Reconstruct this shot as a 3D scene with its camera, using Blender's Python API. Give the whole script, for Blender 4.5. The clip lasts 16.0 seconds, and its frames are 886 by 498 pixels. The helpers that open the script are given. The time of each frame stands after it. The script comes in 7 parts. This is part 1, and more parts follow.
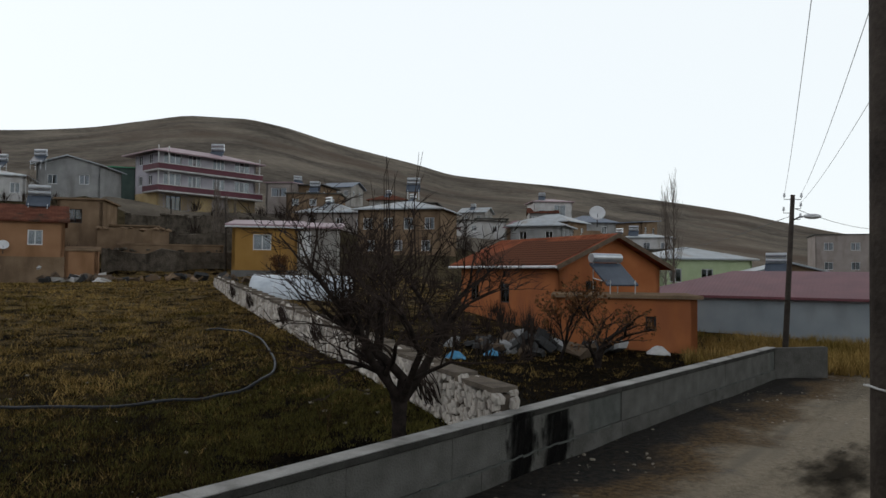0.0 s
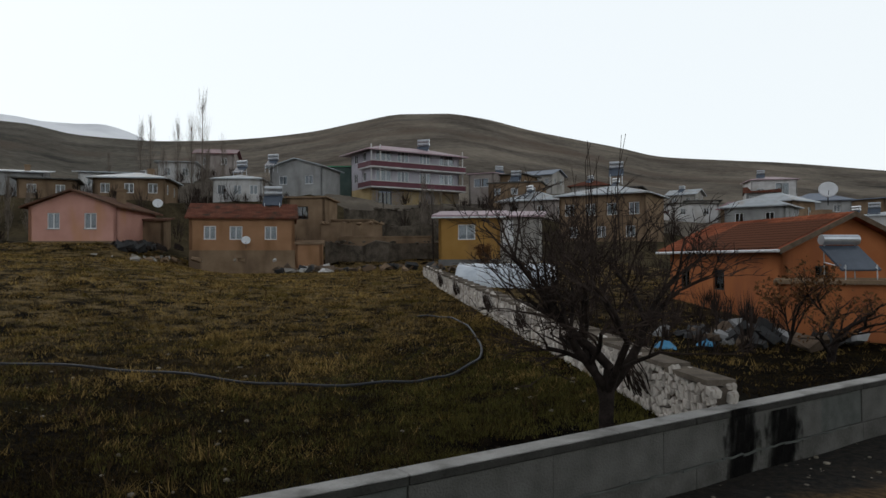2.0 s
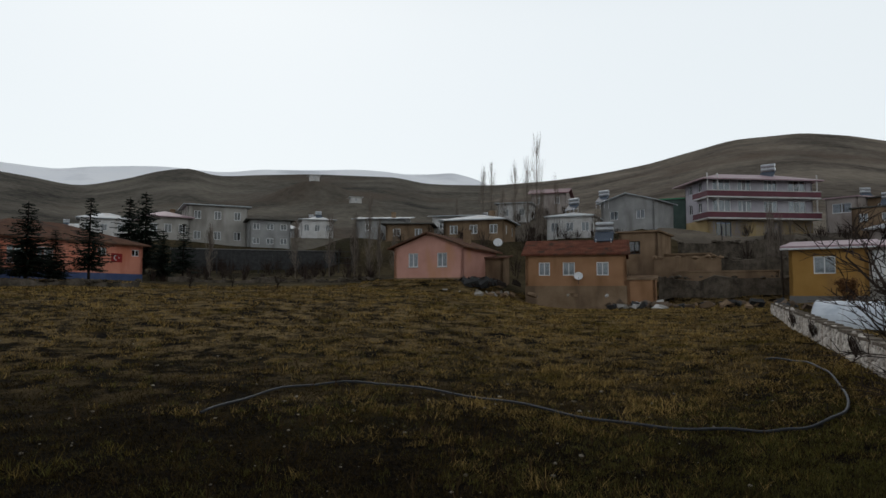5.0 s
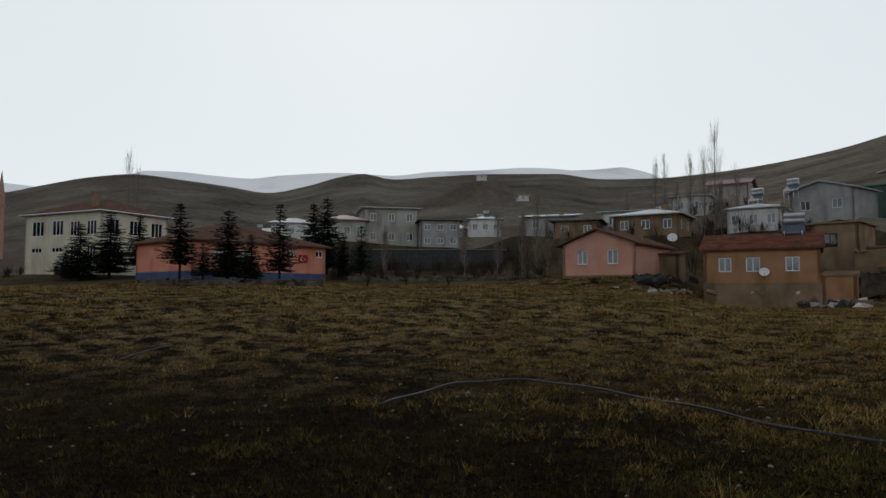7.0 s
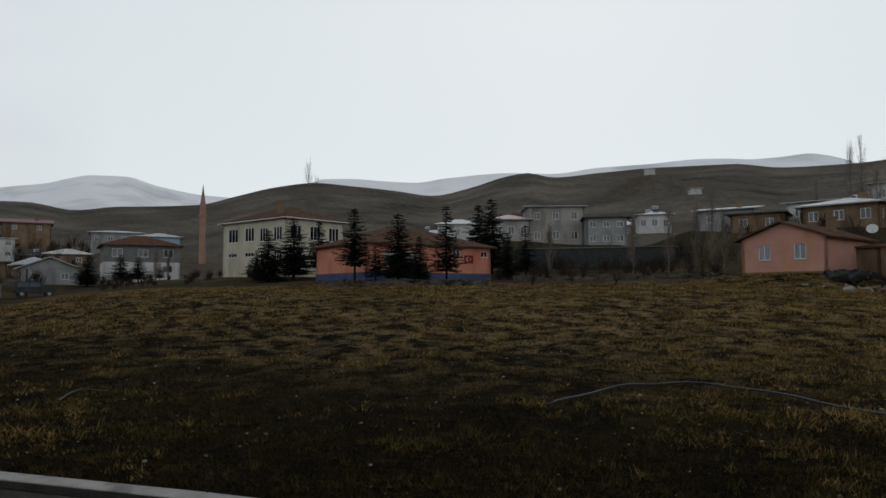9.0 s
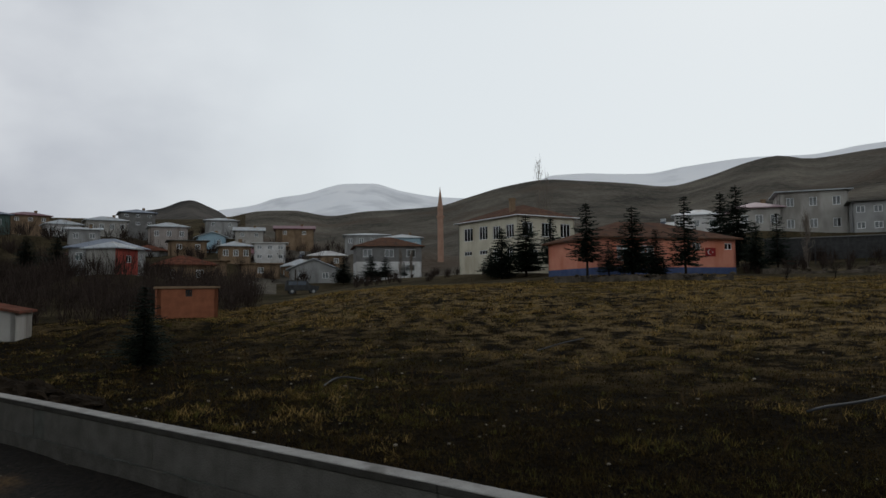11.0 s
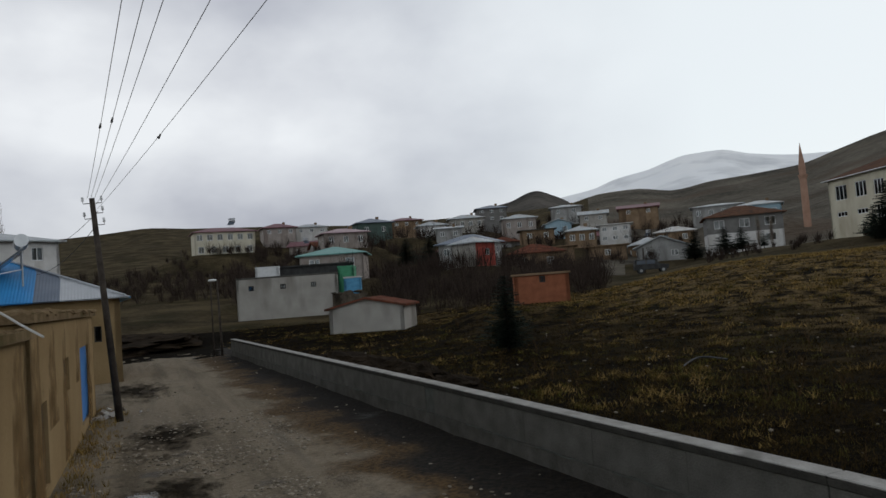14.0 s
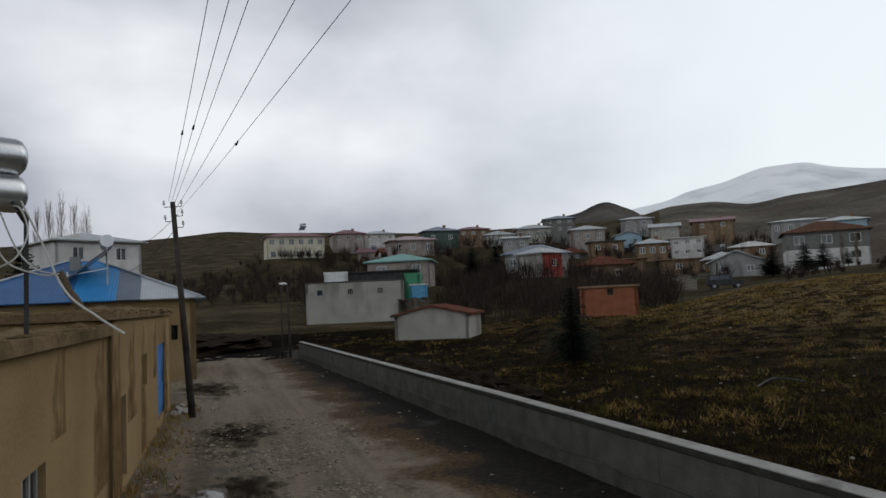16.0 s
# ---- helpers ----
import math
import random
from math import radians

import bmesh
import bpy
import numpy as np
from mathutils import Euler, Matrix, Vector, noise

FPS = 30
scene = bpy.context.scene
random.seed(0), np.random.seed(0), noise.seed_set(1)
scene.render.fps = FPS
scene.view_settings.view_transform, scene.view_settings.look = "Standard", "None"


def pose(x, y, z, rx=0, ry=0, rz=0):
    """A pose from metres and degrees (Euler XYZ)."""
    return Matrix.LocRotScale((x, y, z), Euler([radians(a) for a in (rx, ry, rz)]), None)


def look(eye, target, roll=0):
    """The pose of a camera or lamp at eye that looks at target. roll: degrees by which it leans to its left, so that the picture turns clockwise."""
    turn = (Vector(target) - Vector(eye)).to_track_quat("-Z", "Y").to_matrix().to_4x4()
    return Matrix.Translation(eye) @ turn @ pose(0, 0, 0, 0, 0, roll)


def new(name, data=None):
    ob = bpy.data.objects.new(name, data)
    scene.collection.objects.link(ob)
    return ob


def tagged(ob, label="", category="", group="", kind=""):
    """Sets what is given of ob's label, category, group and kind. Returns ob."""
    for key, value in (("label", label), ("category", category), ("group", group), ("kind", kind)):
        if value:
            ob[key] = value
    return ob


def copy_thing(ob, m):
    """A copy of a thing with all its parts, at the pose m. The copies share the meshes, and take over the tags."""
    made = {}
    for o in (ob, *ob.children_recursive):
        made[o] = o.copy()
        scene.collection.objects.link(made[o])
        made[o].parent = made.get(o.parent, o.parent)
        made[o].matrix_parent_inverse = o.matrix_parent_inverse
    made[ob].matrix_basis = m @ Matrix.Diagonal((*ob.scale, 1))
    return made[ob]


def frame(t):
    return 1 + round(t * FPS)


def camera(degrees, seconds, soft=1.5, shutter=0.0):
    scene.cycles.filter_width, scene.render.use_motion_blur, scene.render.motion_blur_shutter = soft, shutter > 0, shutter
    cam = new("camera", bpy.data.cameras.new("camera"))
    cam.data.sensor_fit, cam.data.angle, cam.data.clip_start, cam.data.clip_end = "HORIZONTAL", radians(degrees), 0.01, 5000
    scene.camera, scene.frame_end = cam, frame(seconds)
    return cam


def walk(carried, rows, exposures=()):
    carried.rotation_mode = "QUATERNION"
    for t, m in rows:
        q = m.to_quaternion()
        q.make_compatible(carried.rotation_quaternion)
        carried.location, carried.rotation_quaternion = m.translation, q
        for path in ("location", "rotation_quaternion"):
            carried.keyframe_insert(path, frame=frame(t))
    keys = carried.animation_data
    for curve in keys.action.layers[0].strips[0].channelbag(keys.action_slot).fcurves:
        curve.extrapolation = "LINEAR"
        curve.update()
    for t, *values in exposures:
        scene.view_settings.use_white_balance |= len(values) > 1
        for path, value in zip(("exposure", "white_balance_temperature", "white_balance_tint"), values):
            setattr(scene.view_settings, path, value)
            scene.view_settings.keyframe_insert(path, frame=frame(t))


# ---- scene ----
cam = camera(64.61, 16.0)
EYE = 3.3
# seconds, yaw, pitch, roll: the camera turns on the spot, on a first-floor balcony
TURNS = [
    (0.0, -0.01, 1.97, -0.65),
    (0.5, 4.01, 2.01, 0.14),
    (1.0, 7.81, 1.67, -0.07),
    (1.5, 12.24, 1.50, 0.01),
    (2.0, 16.44, 0.91, 0.21),
    (2.5, 20.55, 0.27, 0.39),
    (3.0, 23.95, -0.02, 0.24),
    (3.5, 26.15, -0.28, -0.18),
    (4.0, 30.64, 2.49, -0.15),
    (4.5, 37.28, 3.74, 0.29),
    (5.0, 43.08, 3.84, -0.11),
    (7.5, 59.19, 3.70, -0.02),
    (8.0, 61.91, 3.65, -0.18),
    (8.5, 65.71, 3.41, 0.02),
    (9.0, 70.21, 3.64, 0.27),
    (9.5, 75.14, 3.58, -0.01),
    (12.0, 99.74, 3.07, 1.75),
    (12.5, 105.29, 2.63, 2.29),
    (13.0, 108.57, 2.26, 2.29),
    (13.5, 113.91, 2.21, 2.27),
    (14.0, 117.02, 3.12, 4.29),
    (14.5, 120.83, 3.03, 3.55),
    (15.0, 122.45, 3.51, 3.05),
    (15.5, 122.97, 3.64, 2.67),
    (16.0, 122.35, 4.17, 2.58),
]
EXPOSURES = [(0.0, 0.06), (1.5, -0.02), (2.5, 0.14), (3.5, 0.25), (4.2, 0.05), (5.0, -0.1), (7.5, -0.25), (9.5, -0.30), (12.0, -0.25), (14.0, -0.11), (16.0, -0.06)]
walk(cam, [(t, pose(0, 0, EYE, 90 + pitch, roll, yaw)) for t, yaw, pitch, roll in TURNS], EXPOSURES)

# ---- sky and light ----
SUN_EL, SUN_AZ = 38.0, 60.0
world = bpy.data.worlds.new("overcast_sky")
scene.world = world
world.use_nodes = True
wn, wl = world.node_tree.nodes, world.node_tree.links
wn.clear()
w_out = wn.new("ShaderNodeOutputWorld")
w_bg = wn.new("ShaderNodeBackground")
w_sky = wn.new("ShaderNodeTexSky")
w_sky.sky_type, w_sky.sun_disc = "NISHITA", False
w_sky.sun_elevation, w_sky.sun_rotation = radians(SUN_EL), radians(-SUN_AZ)
w_tc = wn.new("ShaderNodeTexCoord")
w_map = wn.new("ShaderNodeMapping")
w_map.inputs["Scale"].default_value = (1.0, 1.0, 1.7)
w_noise = wn.new("ShaderNodeTexNoise")
w_noise.inputs["Scale"].default_value, w_noise.inputs["Detail"].default_value, w_noise.inputs["Roughness"].default_value = 1.9, 6.0, 0.47
w_ramp = wn.new("ShaderNodeValToRGB")
w_ramp.color_ramp.elements[0].position, w_ramp.color_ramp.elements[0].color = 0.42, (0.40, 0.41, 0.47, 1)
w_ramp.color_ramp.elements[1].position, w_ramp.color_ramp.elements[1].color = 0.66, (0.88, 0.90, 0.92, 1)
# the thinner, darker cloud lies on one side of the sky
w_dot = wn.new("ShaderNodeVectorMath")
w_dot.operation = "DOT_PRODUCT"
w_dot.inputs[1].default_value = (-0.62, -0.78, 0.10)
w_side = wn.new("ShaderNodeMapRange")
w_side.inputs["From Min"].default_value, w_side.inputs["From Max"].default_value = 0.70, 0.98
w_plain = wn.new("ShaderNodeMix")
w_plain.data_type = "RGBA"
w_plain.inputs["A"].default_value = (0.83, 0.88, 0.90, 1)
w_mix = wn.new("ShaderNodeMix")
w_mix.data_type = "RGBA"
w_mix.blend_type = "ADD"
w_mix.inputs["Factor"].default_value = 0.012
wl.new(w_tc.outputs["Generated"], w_map.inputs["Vector"])
wl.new(w_map.outputs["Vector"], w_noise.inputs["Vector"])
wl.new(w_noise.outputs["Fac"], w_ramp.inputs["Fac"])
wl.new(w_tc.outputs["Generated"], w_dot.inputs[0])
wl.new(w_dot.outputs["Value"], w_side.inputs["Value"])
wl.new(w_side.outputs["Result"], w_plain.inputs["Factor"])
wl.new(w_ramp.outputs["Color"], w_plain.inputs["B"])
# out-of-view dark cloud overhead, added to dim the land; bright towards the horizon
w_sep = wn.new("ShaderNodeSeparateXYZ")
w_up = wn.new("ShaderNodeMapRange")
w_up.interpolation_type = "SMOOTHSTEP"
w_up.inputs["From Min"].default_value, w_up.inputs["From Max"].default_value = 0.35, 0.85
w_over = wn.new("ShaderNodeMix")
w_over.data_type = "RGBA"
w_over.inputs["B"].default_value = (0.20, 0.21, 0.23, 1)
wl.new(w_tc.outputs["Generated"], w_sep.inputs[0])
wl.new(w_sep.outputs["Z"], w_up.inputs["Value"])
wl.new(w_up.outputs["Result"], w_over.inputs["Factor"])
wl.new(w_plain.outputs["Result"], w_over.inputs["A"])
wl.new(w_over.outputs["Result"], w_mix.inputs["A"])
wl.new(w_sky.outputs["Color"], w_mix.inputs["B"])
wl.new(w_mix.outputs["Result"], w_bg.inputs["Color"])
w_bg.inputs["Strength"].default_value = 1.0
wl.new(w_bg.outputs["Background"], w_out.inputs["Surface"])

sun = new("sun", bpy.data.lights.new("sun", "SUN"))
sun.data.energy, sun.data.angle, sun.data.color = 0.4, radians(40), (1.0, 0.97, 0.93)
sun.matrix_world = look((0, 0, 60), Vector((0, 0, 60)) - Vector((-math.sin(radians(SUN_AZ)) * math.cos(radians(SUN_EL)), math.cos(radians(SUN_AZ)) * math.cos(radians(SUN_EL)), math.sin(radians(SUN_EL)))) * 10)


# ---- materials ----
def surface(name, c1, c2, scale=3.0, rough=0.85, bump=0.3, grain=40.0, metal=0.0, stain=None, ribs=0.0, axis="X", island=0.0, dist=0.02):
    """Two scales of noise between two colours, a fine bump, optional stains and ribs."""
    m = bpy.data.materials.new(name)
    m.use_nodes = True
    n, l = m.node_tree.nodes, m.node_tree.links
    p = n["Principled BSDF"]
    p.inputs["Roughness"].default_value, p.inputs["Metallic"].default_value = rough, metal
    p.inputs["Specular IOR Level"].default_value = 0.5 if rough < 0.7 else 0.12 if rough < 0.94 else 0.02
    tc = n.new("ShaderNodeTexCoord")
    big, fine = n.new("ShaderNodeTexNoise"), n.new("ShaderNodeTexNoise")
    big.inputs["Scale"].default_value, big.inputs["Detail"].default_value = scale, 5
    fine.inputs["Scale"].default_value, fine.inputs["Detail"].default_value = grain, 3
    for t in (big, fine):
        l.new(tc.outputs["Object"], t.inputs["Vector"])
    add = n.new("ShaderNodeMath")
    add.operation = "MULTIPLY_ADD"
    add.inputs[1].default_value = 0.45
    l.new(fine.outputs["Fac"], add.inputs[0])
    l.new(big.outputs["Fac"], add.inputs[2])
    rng = n.new("ShaderNodeMapRange")
    rng.inputs["From Min"].default_value, rng.inputs["From Max"].default_value = 0.5, 0.95
    l.new(add.outputs[0], rng.inputs["Value"])
    fac = rng.outputs["Result"]
    if island:
        geo = n.new("ShaderNodeNewGeometry")
        mx = n.new("ShaderNodeMix")
        mx.inputs["Factor"].default_value = island
        l.new(fac, mx.inputs["A"])
        l.new(geo.outputs["Random Per Island"], mx.inputs["B"])
        fac = mx.outputs["Result"]
    mix = n.new("ShaderNodeMix")
    mix.data_type = "RGBA"
    mix.inputs["A"].default_value, mix.inputs["B"].default_value = (*c1, 1), (*c2, 1)
    l.new(fac, mix.inputs["Factor"])
    col = mix.outputs["Result"]
    if stain:
        st = n.new("ShaderNodeTexNoise")
        st.inputs["Scale"].default_value, st.inputs["Detail"].default_value = scale * 0.45, 7
        mp = n.new("ShaderNodeMapping")
        mp.inputs["Scale"].default_value, mp.inputs["Location"].default_value = (1.6, 1.6, 0.45), (3.1, 7.7, 1.3)
        l.new(tc.outputs["Object"], mp.inputs["Vector"])
        l.new(mp.outputs["Vector"], st.inputs["Vector"])
        r2 = n.new("ShaderNodeMapRange")
        r2.inputs["From Min"].default_value, r2.inputs["From Max"].default_value = 0.52, 0.68
        l.new(st.outputs["Fac"], r2.inputs["Value"])
        mx2 = n.new("ShaderNodeMix")
        mx2.data_type = "RGBA"
        mx2.inputs["B"].default_value = (*stain, 1)
        l.new(r2.outputs["Result"], mx2.inputs["Factor"])
        l.new(col, mx2.inputs["A"])
        col = mx2.outputs["Result"]
    l.new(col, p.inputs["Base Color"])
    height = fine.outputs["Fac"]
    if ribs:
        wv = n.new("ShaderNodeTexWave")
        wv.bands_direction = axis
        wv.inputs["Scale"].default_value, wv.inputs["Distortion"].default_value = ribs, 0.0
        l.new(tc.outputs["Object"], wv.inputs["Vector"])
        height = wv.outputs["Fac"]
    if bump:
        b = n.new("ShaderNodeBump")
        b.inputs["Strength"].default_value, b.inputs["Distance"].default_value = bump, dist
        l.new(height, b.inputs["Height"])
        l.new(b.outputs["Normal"], p.inputs["Normal"])
    return m


def glass(name, tint, rough=0.05):
    m = bpy.data.materials.new(name)
    m.use_nodes = True
    n, l = m.node_tree.nodes, m.node_tree.links
    n.remove(n["Principled BSDF"])
    out = n["Material Output"]
    clear, shine, mix, fr = n.new("ShaderNodeBsdfTransparent"), n.new("ShaderNodeBsdfGlossy"), n.new("ShaderNodeMixShader"), n.new("ShaderNodeFresnel")
    clear.inputs["Color"].default_value = (*tint, 1)
    shine.inputs["Roughness"].default_value = rough
    fr.inputs["IOR"].default_value = 1.6
    l.new(fr.outputs[0], mix.inputs[0])
    l.new(clear.outputs[0], mix.inputs[1])
    l.new(shine.outputs[0], mix.inputs[2])
    l.new(mix.outputs[0], out.inputs["Surface"])
    return m


M = {}
def S(key, *a, **k):
    M[key] = surface(key, *a, **k)


S("slope_grass", (0.022, 0.018, 0.011), (0.100, 0.078, 0.043), 0.16, 1.0, 0.9, 1.9, stain=(0.030, 0.027, 0.014), dist=0.4)
S("brown_hill", (0.058, 0.050, 0.041), (0.235, 0.200, 0.158), 0.024, 1.0, 1.0, 0.30, stain=(0.125, 0.095, 0.072), dist=2.5)
S("hill", (0.036, 0.034, 0.029), (0.170, 0.152, 0.122), 0.022, 1.0, 1.0, 0.30, stain=(0.098, 0.076, 0.058), dist=2.5)
S("far_hill", (0.040, 0.038, 0.036), (0.110, 0.100, 0.088), 0.010, 1.0, 0.8, 0.08, stain=(0.055, 0.050, 0.045), dist=4.0)
S("snow_hill", (0.90, 0.92, 0.95), (0.96, 0.97, 0.98), 0.006, 0.9, 0.35, 0.03, stain=(0.66, 0.68, 0.71), dist=6.0)
S("straw", (0.056, 0.036, 0.011), (0.470, 0.315, 0.108), 0.5, 0.95, 0.0, 3.0, island=0.5, stain=(0.125, 0.092, 0.022))
S("green_blade", (0.022, 0.020, 0.006), (0.160, 0.140, 0.034), 0.8, 0.9, 0.0, 4.0, island=0.5)
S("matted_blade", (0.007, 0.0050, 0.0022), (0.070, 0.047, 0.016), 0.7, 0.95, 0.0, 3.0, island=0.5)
S("weed", (0.040, 0.024, 0.012), (0.11, 0.07, 0.035), 2.0, 0.95, 0.0, island=0.6)
S("verge", (0.010, 0.008, 0.006), (0.036, 0.026, 0.017), 1.2, 1.0, 0.9, 12.0, dist=0.05)
S("pebble", (0.12, 0.102, 0.078), (0.36, 0.315, 0.25), 6.0, 0.9, 0.3, island=0.9)
S("concrete", (0.070, 0.067, 0.060), (0.122, 0.118, 0.107), 2.4, 0.95, 0.6, 26.0, dist=0.03)
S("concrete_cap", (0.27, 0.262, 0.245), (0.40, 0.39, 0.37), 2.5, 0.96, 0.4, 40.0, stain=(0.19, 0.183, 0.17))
S("limestone", (0.30, 0.265, 0.235), (0.72, 0.67, 0.60), 3.0, 0.9, 0.6, 20.0, island=0.8, stain=(0.26, 0.21, 0.17))
S("mortar", (0.10, 0.085, 0.07), (0.18, 0.15, 0.12), 4.0, 1.0, 0.5, 30.0)
S("bark", (0.012, 0.010, 0.009), (0.045, 0.035, 0.030), 5.0, 0.95, 0.6, 35.0)
S("twig", (0.020, 0.015, 0.013), (0.070, 0.052, 0.043), 4.0, 0.95, 0.0)
S("poplar_twig", (0.11, 0.090, 0.075), (0.22, 0.185, 0.155), 2.0, 0.95, 0.0)
S("needles", (0.005, 0.009, 0.007), (0.026, 0.038, 0.026), 1.5, 0.9, 0.0, island=0.6)
S("dry_leaf", (0.07, 0.035, 0.015), (0.19, 0.09, 0.035), 3.0, 0.9, 0.0, island=0.7)
S("pole_wood", (0.028, 0.023, 0.020), (0.075, 0.062, 0.052), 3.0, 0.9, 0.5, 25.0)
S("wire", (0.02, 0.02, 0.02), (0.05, 0.05, 0.05), 5.0, 0.6, 0.0)
S("pale_wire", (0.38, 0.38, 0.37), (0.5, 0.5, 0.48), 5.0, 0.6, 0.0)
S("hose_plastic", (0.008, 0.010, 0.012), (0.022, 0.026, 0.032), 3.0, 0.62, 0.0)
S("orange_paint", (0.33, 0.112, 0.042), (0.43, 0.158, 0.062), 1.0, 0.9, 0.3, stain=(0.30, 0.11, 0.05))
S("pink_paint", (0.47, 0.245, 0.195), (0.58, 0.32, 0.26), 0.8, 0.9, 0.3, stain=(0.50, 0.26, 0.15))
S("school_pink", (0.54, 0.20, 0.135), (0.66, 0.29, 0.20), 0.7, 0.9, 0.3, stain=(0.50, 0.17, 0.10))
S("brown_paint", (0.27, 0.145, 0.078), (0.35, 0.195, 0.108), 0.8, 0.9, 0.3, stain=(0.22, 0.12, 0.06))
S("yellow_paint", (0.30, 0.165, 0.045), (0.39, 0.225, 0.070), 0.8, 0.9, 0.3, stain=(0.28, 0.16, 0.06))
S("mustard_plaster", (0.215, 0.148, 0.076), (0.310, 0.222, 0.120), 0.6, 0.95, 0.4, 18.0)
S("cream_paint", (0.50, 0.46, 0.36), (0.62, 0.58, 0.47), 0.6, 0.9, 0.3, stain=(0.42, 0.37, 0.28))
S("white_paint", (0.46, 0.45, 0.44), (0.64, 0.63, 0.62), 0.8, 0.9, 0.2, stain=(0.44, 0.42, 0.39))
S("lilac_paint", (0.36, 0.34, 0.38), (0.50, 0.48, 0.52), 0.6, 0.9, 0.2)
S("green_paint", (0.38, 0.46, 0.27), (0.48, 0.56, 0.35), 0.8, 0.9, 0.2)
S("teal_paint", (0.060, 0.092, 0.082), (0.095, 0.132, 0.118), 0.8, 0.9, 0.2)
S("blue_paint_wall", (0.25, 0.37, 0.45), (0.34, 0.46, 0.53), 0.8, 0.9, 0.2)
S("rose_paint", (0.27, 0.235, 0.215), (0.37, 0.325, 0.300), 0.8, 0.9, 0.2, stain=(0.22, 0.18, 0.16))
S("grey_plaster", (0.24, 0.24, 0.24), (0.36, 0.36, 0.35), 0.7, 0.92, 0.4, stain=(0.19, 0.185, 0.18))
S("dark_grey_paint", (0.13, 0.125, 0.12), (0.19, 0.185, 0.18), 0.8, 0.9, 0.2)
S("blue_grey_plaster", (0.22, 0.25, 0.27), (0.33, 0.36, 0.37), 0.5, 0.92, 0.4, stain=(0.19, 0.20, 0.20))
S("pale_plaster", (0.29, 0.275, 0.25), (0.42, 0.40, 0.37), 0.5, 0.92, 0.3, stain=(0.19, 0.175, 0.155))
S("mud", (0.165, 0.112, 0.070), (0.27, 0.19, 0.125), 0.8, 1.0, 0.6, 14.0, stain=(0.13, 0.09, 0.06))
S("brick_red", (0.20, 0.075, 0.042), (0.30, 0.118, 0.066), 2.0, 0.95, 0.4)
S("red_paint", (0.26, 0.05, 0.04), (0.35, 0.08, 0.06), 1.0, 0.9, 0.2)
S("maroon_panel", (0.075, 0.012, 0.022), (0.12, 0.02, 0.035), 1.0, 0.6, 0.1)
S("blue_band", (0.05, 0.075, 0.16), (0.09, 0.12, 0.22), 1.0, 0.9, 0.2)
S("roof_tile", (0.20, 0.055, 0.028), (0.36, 0.115, 0.060), 1.5, 0.9, 0.6, 12.0, stain=(0.12, 0.05, 0.035), ribs=1.6, axis="X", island=0.7)
S("old_tile", (0.085, 0.032, 0.022), (0.175, 0.070, 0.045), 1.5, 0.95, 0.7, 12.0, stain=(0.06, 0.04, 0.03), ribs=1.6, axis="X")
S("brown_tile", (0.085, 0.045, 0.030), (0.145, 0.080, 0.055), 1.5, 0.95, 0.6, 12.0, stain=(0.07, 0.05, 0.04), ribs=1.6, axis="X")
S("maroon_metal", (0.12, 0.035, 0.045), (0.17, 0.055, 0.065), 0.8, 0.5, 0.4, ribs=1.6, axis="X")
S("rose_metal", (0.30, 0.20, 0.22), (0.40, 0.28, 0.30), 0.8, 0.5, 0.4, ribs=1.6, axis="X")
S("grey_metal", (0.28, 0.31, 0.33), (0.42, 0.45, 0.47), 0.8, 0.45, 0.4, metal=0.2, ribs=1.8, axis="X", stain=(0.30, 0.27, 0.24))
S("teal_metal", (0.10, 0.26, 0.24), (0.16, 0.34, 0.31), 0.8, 0.5, 0.4, ribs=1.8, axis="X")
S("blue_metal", (0.018, 0.19, 0.48), (0.035, 0.26, 0.58), 0.8, 0.45, 0.5, ribs=2.4, axis="X")
S("dark_blue_metal", (0.014, 0.085, 0.24), (0.025, 0.12, 0.31), 0.8, 0.45, 0.5, ribs=2.4, axis="X")
S("slate_metal", (0.10, 0.13, 0.18), (0.15, 0.18, 0.23), 0.8, 0.45, 0.5, ribs=2.4, axis="X")
S("silver_metal", (0.38, 0.40, 0.43), (0.50, 0.52, 0.55), 0.8, 0.4, 0.5, ribs=2.4, axis="X")
S("zinc", (0.45, 0.47, 0.50), (0.62, 0.64, 0.66), 2.0, 0.3, 0.0, metal=0.85)
S("dark_frame", (0.03, 0.03, 0.03), (0.06, 0.06, 0.06), 2.0, 0.7, 0.0)
S("white_pvc", (0.66, 0.67, 0.68), (0.76, 0.77, 0.78), 3.0, 0.4, 0.0)
S("white_enamel", (0.55, 0.56, 0.57), (0.68, 0.69, 0.70), 3.0, 0.4, 0.0)
S("blue_door", (0.02, 0.14, 0.42), (0.035, 0.20, 0.52), 2.0, 0.6, 0.2)
S("solar_glass", (0.045, 0.058, 0.080), (0.085, 0.105, 0.135), 1.0, 0.2, 0.0)
S("old_wood", (0.09, 0.065, 0.045), (0.17, 0.125, 0.09), 3.0, 0.9, 0.4)
S("curtain", (0.42, 0.43, 0.44), (0.62, 0.63, 0.64), 6.0, 0.95, 0.2)
S("plastic_film", (0.50, 0.55, 0.60), (0.68, 0.72, 0.76), 1.2, 0.35, 0.3, 5.0)
S("blue_tarp", (0.04, 0.20, 0.38), (0.08, 0.32, 0.52), 3.0, 0.5, 0.4)
S("green_sheet", (0.03, 0.20, 0.10), (0.05, 0.28, 0.14), 2.0, 0.6, 0.3)
